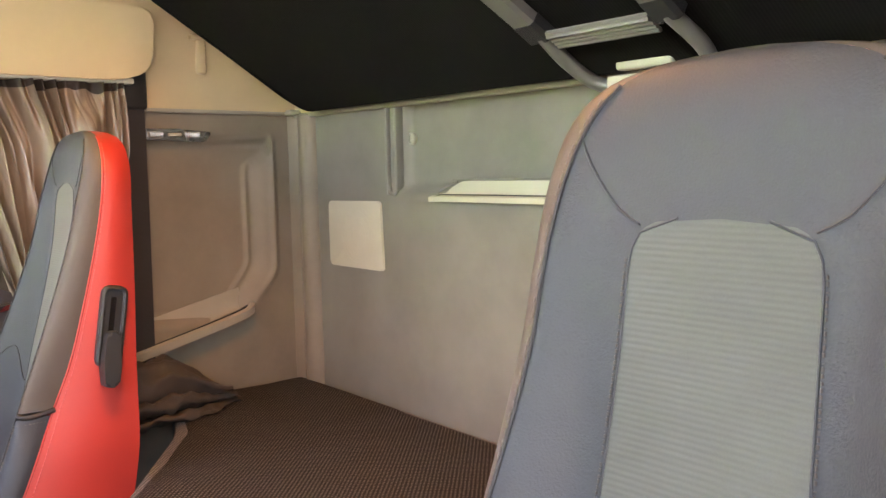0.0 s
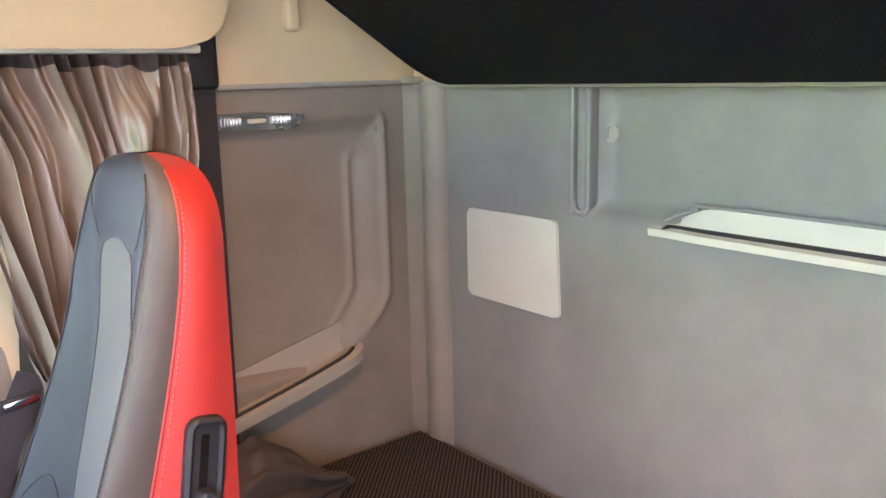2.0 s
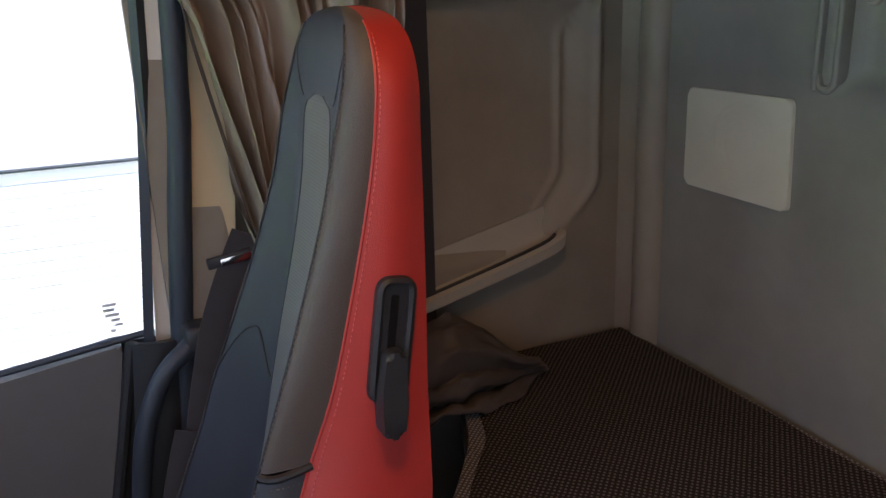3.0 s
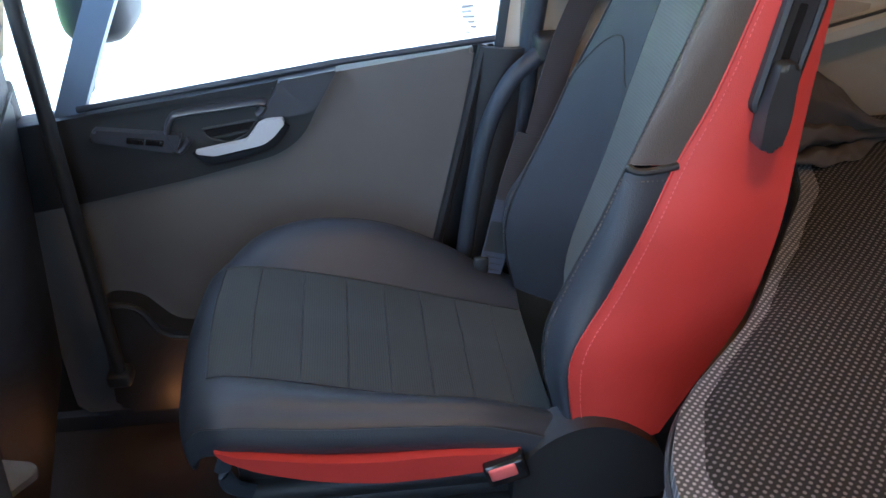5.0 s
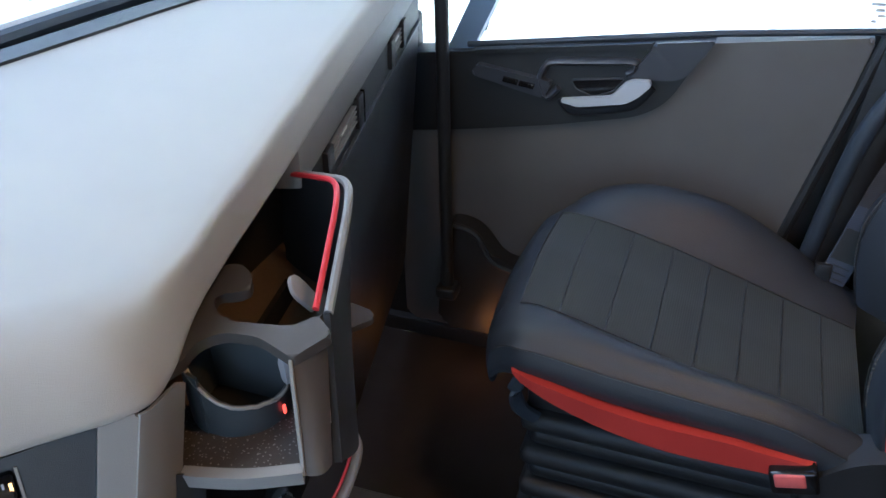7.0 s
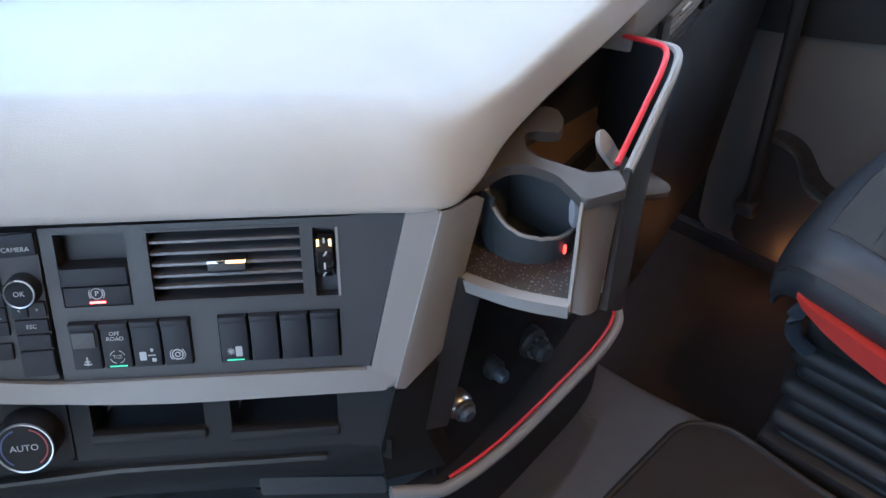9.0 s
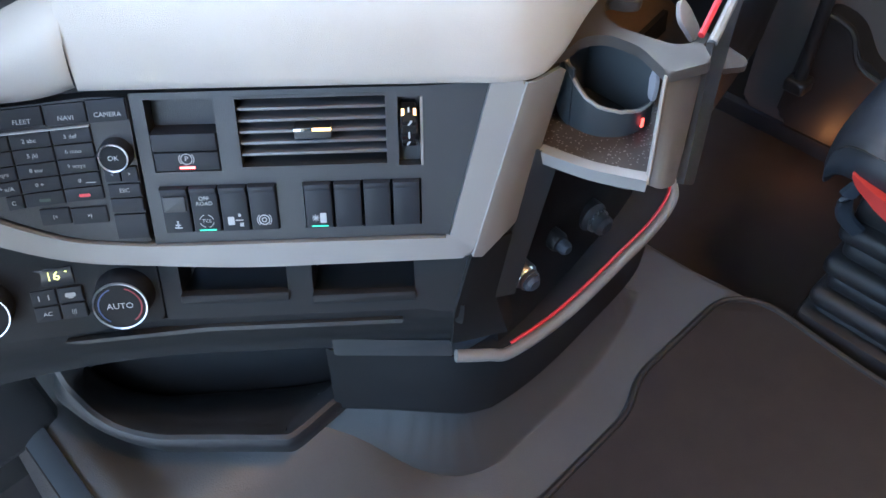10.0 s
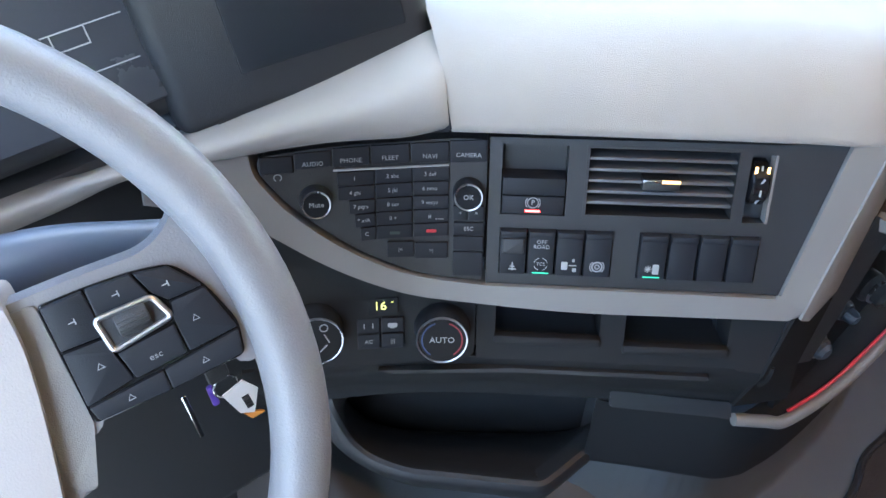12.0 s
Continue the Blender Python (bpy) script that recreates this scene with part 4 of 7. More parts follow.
part("top_cover", sheet(cover_at, 90, 40), DASH, dash, "warm grey grained top cover", 70)
part("rear_gap", sweep([p + Vector((0, 0.010, 0.004)) for p in BACKLINE], [(-0.022, -0.02), (0.022, -0.02), (0.022, 0.012), (-0.022, 0.012)]), BLACK, dash, "black defroster strip")
# cover round the instruments
LOWB = spline([(-0.273, 1.709, 0.9535), on_panel(-0.19, 0.0488, 0.014), on_panel(-0.247, 0.0464, 0.011), on_panel(-0.305, 0.0405, 0.008), on_panel(-0.375, 0.0330, 0.008), (-0.575, 1.845, 0.930), (-0.95, 1.86, 0.94)], 6)
TOPB = spline([(-0.238, 1.768, 1.003), (-0.315, 1.789, 0.986), (-0.370, 1.805, 0.975), (-0.432, 1.824, 0.965), (-0.500, 1.844, 0.955), (-0.580, 1.864, 0.953), (-0.95, 1.88, 0.96)], 6)


def hood_at(s, t):
    k = min(int(s * (len(LOWB) - 1)), len(LOWB) - 2)
    f = s * (len(LOWB) - 1) - k
    a, b = LOWB[k].lerp(LOWB[k + 1], f), TOPB[k].lerp(TOPB[k + 1], f)
    return a.lerp(b, t) + Vector((-0.008, -0.014, 0.012)) * math.sin(math.pi * t) * step(-0.12, 0.06, s) + (Vector((0.004, 0.012, -0.004)) * (1 - t / 0.08) if t < 0.08 else Vector())


part("hood_cover", sheet(hood_at, 50, 14), DASH, dash, "warm grey cover below the instruments", 70)
RING = [(0.1650, 0.0535), (0.1262, -0.0945), (-0.0557, -0.0957), (-0.1281, -0.0912), (-0.1933, -0.0841), (-0.2527, -0.056), (-0.3025, -0.0169), (-0.336, 0.001), (-0.375, 0.012), (-0.375, 0.052), (-0.305, 0.046), (-0.3035, 0.0267), (-0.284, -0.003), (-0.2545, -0.0293), (-0.232, -0.0455), (-0.192, -0.0655), (-0.135, -0.0735), (0.106, -0.0755), (0.1378, 0.0545)]
rr = [0.004, 0.010, 0.05, 0.03, 0.05, 0.05, 0.05, 0.02, 0.0, 0.0, 0.005, 0.01, 0.02, 0.03, 0.02, 0.03, 0.01, 0.003, 0.002]
part("panel_trim", prism([(p.x, p.y) for p in rounded(RING, rr, 4)], -0.05, 0.005, 0.004, on_panel, 3), TRIM, dash, "satin grey trim frame")
CHEEK = [((0.1630, 0.0520, 0.0040), (0.1240, -0.0925, 0.0040)), ((0.1690, 0.0520, 0.0010), (0.1310, -0.0945, 0.0010)), ((0.1940, 0.0540, -0.0300), (0.1600, -0.0800, -0.0270)), ((0.2000, 0.0490, -0.0400), (0.1660, -0.0780, -0.0370))]
part("panel_cheek", sheet(lambda s, t: on_panel(*[a + (b - a) * t for a, b in zip(*CHEEK[round(s * 3)])]), 3, 6, 0.003), TRIM, dash, "satin grey panel end")
SIDE_LOW = [((0.1250, -0.0900, -0.006), (0.1095, -0.1570, -0.0125), (0.1130, -0.2330, -0.0790)), ((0.1600, -0.0900, -0.032), (0.1480, -0.1590, -0.0420), (0.1700, -0.2360, -0.1000)), ((0.1700, -0.0900, -0.055), (0.1600, -0.1590, -0.0650), (0.1800, -0.2360, -0.1300))]
part("lower_cheek", sheet(lambda s, t: on_panel(*SIDE_LOW[round(s * 2)][round(t * 2)]), 2, 2, 0.003), PITCH, dash, "dark end of the lower panel")
holes = [(-0.1193, -0.0125, -0.0690, 0.0447), (-0.0545, -0.0117, 0.0594, 0.0450), (0.0672, -0.0128, 0.0859, 0.0421), (-0.1190, -0.0632, -0.0292, -0.0240), (-0.0090, -0.0640, 0.0840, -0.0240)]
part("fascia", merge(holed(-0.1290, -0.0735, 0.0900, 0.0500, holes, -0.022, 0.0, on_panel), prism([(0.0900, -0.0735), (0.1055, -0.0745), (0.1370, 0.0530), (0.0900, 0.0500)], -0.022, 0.0, 0.0, on_panel)), FASCIA, dash, "dark grey switch fascia")
part("fascia_back", plate(-0.130, -0.075, 0.100, 0.050, -0.030, -0.024, 0.001, 0), GLOSS, dash)
part("radio_backing", sheet(lambda s, t: on_panel(-0.128 - 0.20 * s, 0.036 + 0.040 * t - 0.010 * s, -0.016), 24, 3), BLACK, dash)
part("knee_panel", rbox((-0.675, 1.905, 0.66), (0.55, 0.06, 0.44), 0.02), BLACK, dash, "black knee panel")
# lower dark panel with two shelves
shelves = [(-0.1193, -0.1320, -0.0305, -0.0985), (-0.0096, -0.1364, 0.0770, -0.1010)]
LOWN = -0.012
part("lower_panel", merge(holed(-0.135, -0.1520, 0.0880, -0.0880, shelves, -0.05, LOWN, on_panel), prism([(0.0880, -0.1540), (0.1100, -0.1560), (0.1260, -0.0880), (0.0880, -0.0880)], -0.05, LOWN, 0.0, on_panel)), LOWER, dash, "dark lower panel with two open shelves")
for u0, v0, u1, v1 in shelves:
    part("shelf_box", merge(plate(u0 - 0.002, v0 - 0.002, u1 + 0.002, v1 + 0.002, -0.075, -0.070, 0.001, 0), prism([(u0, v0), (u1, v0), (u1, v0 + 0.0015), (u0, v0 + 0.0015)], -0.072, LOWN, 0, on_panel)), BLACK, dash)
    part("shelf_lip", plate(u0 - 0.001, v0 - 0.004, u1 + 0.001, v0 + 0.005, LOWN - 0.004, LOWN + 0.005, 0.002, 0.002), LOWER, dash)
cl = rounded([(-0.1365, -0.088), (-0.1365, -0.152), (-0.20, -0.158), (-0.30, -0.153), (-0.345, -0.12), (-0.375, -0.02), (-0.30, -0.012), (-0.2527, -0.048), (-0.1933, -0.078)], 0.006)
part("climate_plate", prism([(p.x, p.y) for p in cl], -0.05, LOWN, 0.002, on_panel), LOWER, dash, "dark climate control surround")
part("slot_strip", prism([(p.x, p.y) for p in rounded([(0.066, -0.1640), (-0.10, -0.1640), (-0.205, -0.1670), (-0.220, -0.1630), (-0.10, -0.1600), (0.066, -0.1600)], 0.0015)], -0.05, LOWN + 0.003, 0.002, on_panel), BLACK, dash)
part("under_panel", sheet(lambda s, t: on_panel(-0.33 + 0.45 * s, -0.150 - 0.085 * t, LOWN - 0.004 - 0.07 * step(0, 1, t)), 20, 10, 0.004), LOWER, dash, "dark panel under the shelves")

# open tray below the centre panel
tray_thing = thing("dash_tray", (-0.24, 1.75, 0.46), "dark moulded storage tray below the centre panel", "tray")
RIM = spline([(-0.372, 1.825, 0.628), (-0.377, 1.812, 0.585), (-0.373, 1.803, 0.540), (-0.360, 1.782, 0.513), (-0.336, 1.746, 0.507), (-0.310, 1.719, 0.507), (-0.270, 1.679, 0.507), (-0.243, 1.652, 0.507), (-0.232, 1.643, 0.507), (-0.215, 1.642, 0.507), (-0.185, 1.644, 0.506), (-0.138, 1.647, 0.505)], 5)
part("rim", sweep(RIM, [(0.004, -0.032), (0.0095, -0.012), (0.0095, -0.004), (0.007, 0.001), (0.002, 0.003), (-0.004, 0.001), (-0.020, -0.010), (-0.022, -0.032)]), BLACK, tray_thing, "rounded dark rim")
part("bowl", sheet(lambda s, t: RIM[min(int(s * (len(RIM) - 1)), len(RIM) - 1)].lerp(Vector((-0.37 + 0.25 * s, 1.880 - 0.20 * s, 0.436)), step(0, 1, t)) + Vector((0.02, 0.02, -0.01)) * math.sin(math.pi * t), 54, 8), BLACK, tray_thing)
part("back_wall", sheet(lambda s, t: Vector((-0.375 + 0.255 * s, 1.885 - 0.215 * s + 0.03 * (1 - t), 0.42 + 0.30 * t)), 8, 6, 0.004), BLACK, tray_thing)
part("outer_skin", sheet(lambda s, t: RIM[min(int((0.10 + 0.90 * s) * (len(RIM) - 1)), len(RIM) - 1)] + Vector((0.006 + 0.02 * t, 0.008 + 0.045 * t, -0.028 - 0.10 * t)), 50, 5), BLACK, tray_thing)

# dark box and kick panel beside the tray
part("ashtray_lid", prism([(p.x, p.y) for p in rounded([(-0.004, -0.2245), (0.1125, -0.2315), (0.1152, -0.2505), (-0.003, -0.2435)], 0.002)], -0.13, -0.0785, 0.0015, on_panel), FASCIA, dash, "dark lidded compartment")
KICKTOP = spline([(-0.172, 1.620, 0.628), (-0.125, 1.576, 0.620), (-0.085, 1.535, 0.6145), (-0.060, 1.518, 0.604), (-0.030, 1.508, 0.594)], 6)
# shelf with sockets beside the panel, edged in grey and red
lower_shelf = thing("socket_shelf", (0.12, 1.55, 0.58), "black side shelf edged with grey and red trim", "shelf")
RIM2 = spline([(-0.084, 1.531, 0.6165), (-0.056, 1.514, 0.607), (-0.030, 1.504, 0.597), (0.05, 1.500, 0.588), (0.16, 1.508, 0.580), (0.245, 1.518, 0.572), (0.292, 1.530, 0.578), (0.298, 1.548, 0.600), (0.282, 1.560, 0.628), (0.255, 1.566, 0.648)], 8)
part("grey_rim", sweep(RIM2, [(x, y) for x, y in circle(0.0065, 10, 0.0065)]), TRIM, lower_shelf, "grey rim")
part("red_line", sweep([p + Vector((-0.004, 0.005, 0.0095)) for p in RIM2[17:]], circle(0.0020, 8)), REDLINE, lower_shelf, "red inlay line")
part("socket_panel", sheet(lambda s, t: Vector((-0.035 + 0.31 * s, 1.525 + 0.045 * s + 0.012 * t, 0.585 + 0.24 * t)), 10, 8, 0.006), PITCH, lower_shelf, "black socket panel")
part("shelf_floor", sheet(lambda s, t: RIM2[min(int(s * (len(RIM2) - 1)), len(RIM2) - 1)].lerp(Vector((0.0 + 0.25 * s, 1.535 + 0.035 * s, 0.585)), t), 40, 3), PITCH, lower_shelf)
FOOT2 = spline([(-0.215, 1.735, 0.33), (-0.160, 1.655, 0.255), (-0.054, 1.560, 0.240), (0.078, 1.548, 0.240), (0.216, 1.550, 0.240), (0.330, 1.572, 0.239), (0.420, 1.606, 0.232), (0.500, 1.655, 0.15)], 10)
KICKLINE = KICKTOP + [p + Vector((0.0, 0.004, -0.004)) for p in RIM2[20:64]]


def kick_at(s, t):
    a = KICKLINE[round(s * (len(KICKLINE) - 1))]
    return a + Vector((0.0, 0.010 + 0.012 * t, -0.002 - 0.150 * t)) + Vector((0.0, 0.030, 0.0)) * step(0.90, 1.0, t) - Vector((0.0, 0.010, 0.0)) * (1 - step(0.0, 0.05, t))


def fillet_at(s, t):
    a, b = kick_at(s, 0.97), FOOT2[round(s * (len(FOOT2) - 1))]
    sag = (1 - (1 - t) ** 2.4)
    return Vector((a.x + (b.x - a.x) * t, a.y + 0.012 + (b.y - a.y - 0.012) * t ** 1.7, a.z + (b.z - a.z) * sag))


part("skirt", sheet(kick_at, 90, 24), LOWER, lower_shelf, "dark kick panel below the rim", 60)
part("fillet", sheet(fillet_at, 90, 18), RUBBER, engine_tunnel, "grey rubber that curves up to the kick panel", 60)
STRIP = [Vector(p) for p in ((-0.063, 1.505, 0.715), (-0.031, 1.503, 0.690), (-0.0075, 1.507, 0.855), (0.0095, 1.493, 0.843))]
part("slate_strip", sheet(lambda s, t: STRIP[0].lerp(STRIP[1], s).lerp(STRIP[2].lerp(STRIP[3], s), t) + Vector((0.002, 0.004, 0.0)) * (s + t * 0.5), 2, 4, 0.002), FASCIA, lower_shelf, "slate grey corner strip")
for i, (x, z) in enumerate(((0.137, 0.649), (0.064, 0.674), (0.004, 0.677))):
    so = thing("power_socket", (x, 1.535, z), ("round black power socket with a cap on the side shelf", "small black audio socket on the side shelf", "round chromed socket on the side shelf")[i], "socket", "dash sockets")
    k = (1.25, 0.8, 1.0)[i]
    m = Matrix.Translation((x, 1.526 + 0.14 * (x + 0.035), z)) @ Matrix.Rotation(radians(90), 4, "X") @ Matrix.Rotation(radians(-8), 4, "Y")
    part("collar", lathe([(0.001, 0), (0.014 * k, 0), (0.0145 * k, 0.012), (0.012 * k, 0.016), (0.009 * k, 0.017)], m, 24), RINGCHROME if i == 2 else BLACK, so)
    part("core", lathe([(0.001, 0.010), (0.0095 * k, 0.010), (0.0095 * k, 0.024 + 0.006 * (i == 0)), (0.006 * k, 0.028 + 0.006 * (i == 0)), (0.001, 0.028 + 0.006 * (i == 0))], m, 20), SEAL if i else BLACK, so)
    if i != 1:
        part("ring", lathe([(0.0100 * k, 0.018), (0.0115 * k, 0.018), (0.0115 * k, 0.0205), (0.0100 * k, 0.0205)], m, 24, True), RINGCHROME, so)

# passenger side: face with vent, glove box
def on_face(u, v, n):
    """The passenger side face below the top cover: u along it from x = 0.33, v down from the edge."""
    return Vector((0.330 + 0.9775 * u, 1.580 + 0.2110 * u, 0.945)) + Vector((0.02, 0.055, -0.998)) * v + Vector((0.211, -0.9775, 0.05)) * n * 1.0


def on_face_up(u, v, n):
    return on_face(u, -v, n)


part("face_strip", prism([(-0.004, 0.012), (0.74, 0.012), (0.74, -0.040), (-0.004, -0.040)], -0.03, 0.002, 0.003, on_face_up), TRIM, dash, "grey upper face strip")
vent_holes = [(0.094, -0.084, 0.262, -0.045), (0.468, -0.084, 0.580, -0.045)]
part("passenger_face", holed(0.050, -0.094, 0.74, -0.042, vent_holes, -0.04, -0.002, on_face_up), BLACK, dash, "black vent band")
part("face_line", prism([(0.045, -0.095), (0.74, -0.095), (0.74, -0.099), (0.045, -0.099)], -0.02, 0.003, 0.001, on_face_up), FASCIA, dash)
part("glove_box", prism([(p.x, p.y) for p in rounded([(0.040, -0.101), (0.74, -0.101), (0.74, -0.66), (0.040, -0.66)], 0.02)], -0.04, 0.0, 0.010, lambda u, v, n: on_face_up(u, v, n) + Vector((0, -0.25 * (v + 0.095) * 0.25, 0)), 3), BLACK, dash, "black lower passenger face")
part("glove_line", prism([(0.276, -0.044), (0.278, -0.044), (0.278, -0.092), (0.276, -0.092)], -0.01, 0.004, 0, on_face_up), GLOSS, dash)


def vent(name, fn, u0, v0, u1, v1, n, label, tabm, rows=5, slatm=None, ends=False):
    """An air vent with a frame, slats across it, and a slider."""
    vt = thing(name, fn((u0 + u1) / 2, v0, n - 0.02), label, "air vent", "dash vents")
    i = 0.0014
    part("vent_frame", holed(u0 - 0.001, v0 - 0.001, u1 + 0.001, v1 + 0.001, [(u0 + i, v0 + i, u1 - i, v1 - i)], n - 0.03, n + 0.0015, fn), BLACK, vt)
    part("vent_back", prism([(u0, v0), (u1, v0), (u1, v1), (u0, v1)], n - 0.036, n - 0.032, 0, fn), GLOSS, vt)
    h = (v1 - v0 - 2 * i) / (rows + 1)
    for k in range(rows):
        v = v0 + i + h * (k + 1)
        part("slat", prism([(u0 + i, v - 0.0013), (u1 - i, v - 0.0013), (u1 - i, v + 0.0013), (u0 + i, v + 0.0013)], n - 0.022, n + (0.0045 if ends else -0.0015), 0.0008, fn), slatm or KEY, vt)
    for k in range(6):
        u = u0 + (u1 - u0) * (k + 0.5) / 6
        part("blade", prism([(u - 0.001, v0 + i), (u + 0.001, v0 + i), (u + 0.001, v1 - i), (u - 0.001, v1 - i)], n - 0.031, n - 0.023, 0, fn), KEY, vt)
    um, vm = (u0 + u1) / 2, v0 + i + h * 3
    sl = part("slider", prism([(um - 0.014, vm - 0.005), (um + 0.014, vm - 0.005), (um + 0.014, vm + 0.004), (um - 0.014, vm + 0.004)], n - 0.015, n + 0.003, 0.001, fn), BLACK, vt)
    # amber version: the warm lamp's reflection, painted as a glow on this half
    part("slider_bar", prism([(um, vm + 0.0012), (um + 0.014, vm + 0.0012), (um + 0.014, vm + 0.0034), (um, vm + 0.0034)], n, n + 0.0042, 0.0005, fn), tabm, sl, "slider bar half, amber where a reflection is painted")
    part("slider_end", prism([(um - 0.014, vm + 0.0012), (um, vm + 0.0012), (um, vm + 0.0034), (um - 0.014, vm + 0.0034)], n, n + 0.0042, 0.0005, fn), CHROME if tabm is AMBERGLOW else tabm, sl)
    if ends:
        for a, b in ((u0 - 0.007, u0 + 0.020), (u1 - 0.020, u1 + 0.007)):
            part("vent_end", prism([(p.x, p.y) for p in rounded([(a, v0 - 0.004), (b, v0 - 0.004), (b, v1 + 0.002), (a, v1 + 0.002)], 0.003)], n - 0.02, n + 0.0075, 0.002, fn), BLACK, vt, "raised black vent end")
        part("thumb_roller", lathe([(0.001, -0.003), (0.008, -0.003), (0.009, 0.0), (0.008, 0.003), (0.001, 0.003)], Matrix.Translation(fn(u0 + 0.006, vm, n + 0.005)) @ Matrix.Rotation(radians(90), 4, "X"), 20), SLAT, vt, "grey thumb roller")
    return vt


vent("air_vent", on_panel, -0.0545, -0.0117, 0.0594, 0.0450, -0.001, "black slatted air vent in the centre panel", AMBERGLOW, 5, SLAT)
vent("air_vent", on_face_up, 0.094, -0.084, 0.262, -0.045, -0.003, "black slatted air vent in the passenger dashboard face", PAPER, 4, TRIM, True)
vent("air_vent", on_face_up, 0.468, -0.084, 0.580, -0.045, -0.003, "black slatted air vent at the dashboard end", PAPER, 4, TRIM, True)

# ---- controls on the centre panel ----
wheel_thumb = thing("vent_thumbwheel", on_panel(0.0755, 0.018, -0.01), "ribbed black vent thumbwheel with white and amber marks", "thumbwheel")
tm = panel_pose(0.0755, 0.018, -0.012) @ Matrix.Rotation(radians(90), 4, "Y")
part("disc", lathe([(0.001, -0.0065), (0.017, -0.0065), (0.0185, -0.005), (0.0185, 0.005), (0.017, 0.0065), (0.001, 0.0065)], tm, 36), GLOSS, wheel_thumb)
for dv, hh, tiltm in ((0.013, 0.006, 0), (0.004, 0.007, 35), (-0.003, 0.008, 0), (-0.011, 0.006, 35)):
    part("mark", rbox((0, 0, 0), (0.0014, hh, 0.0008), 0, 1, panel_pose(0.0755, 0.018 + dv, 0.0062 - dv * dv * 28) @ Matrix.Rotation(radians(-tiltm), 4, "Z")), WHITEMARK, wheel_thumb)
for du in (-0.0045, 0.0045):
    part("amber_mark", rbox((0, 0, 0), (0.002, 0.007, 0.0008), 0, 1, panel_pose(0.0755 + du, 0.030, 0.0028)), AMBERGLOW, wheel_thumb)
part("slot_floor", plate(0.0672, -0.0128, 0.0859, 0.0421, -0.016, -0.012, 0.001, 0), FASCIA, wheel_thumb)
part("slot_edge", plate(0.0842, -0.0128, 0.0862, 0.0421, -0.01, 0.0012, 0.0005, 0), TRIM, wheel_thumb)

brake = thing("parking_brake_switch", on_panel(-0.094, 0.0, -0.02), "dark parking brake switch with a red light", "switch")
part("recess", plate(-0.119, 0.0195, -0.0692, 0.0446, -0.022, -0.017, 0.001, 0), BLACK, brake)
part("upper_rocker", prism([(-0.1185, 0.0045), (-0.0698, 0.0045), (-0.0698, 0.0190), (-0.1185, 0.0190)], -0.022, 0.003, 0.002, on_panel), KEY, brake)
lowr = part("lower_rocker", prism([(-0.1185, -0.0120), (-0.0698, -0.0120), (-0.0698, 0.0035), (-0.1185, 0.0035)], -0.022, 0.001, 0.002, on_panel), KEY, brake)
part("red_lamp", plate(-0.1000, -0.0095, -0.0885, -0.0080, 0.0, 0.0016, 0.0003, 0), REDLED, lowr, "red indicator line")


def ring(u, v, n, r, w, material, parent, a0=0, a1=360, name="symbol"):
    """A printed ring or arc."""
    pts = [on_panel(u + r * math.cos(radians(a0 + (a1 - a0) * i / 24)), v + r * math.sin(radians(a0 + (a1 - a0) * i / 24)), n) for i in range(24 if a1 - a0 == 360 else 25)]
    return part(name, sweep(pts, [(-w, -0.0002), (w, -0.0002), (w, 0.0002), (-w, 0.0002)], up=PN, closed=a1 - a0 == 360), material, parent)


ring(-0.0942, -0.0018, 0.0013, 0.0042, 0.0003, WHITEMARK, lowr)
ring(-0.0942, -0.0018, 0.0013, 0.0056, 0.0003, WHITEMARK, lowr, 140, 220)
ring(-0.0942, -0.0018, 0.0013, 0.0056, 0.0003, WHITEMARK, lowr, -40, 40)
letters("P", 0.0058, WHITEMARK, lowr, panel_pose(-0.0942, -0.0018, 0.0012))

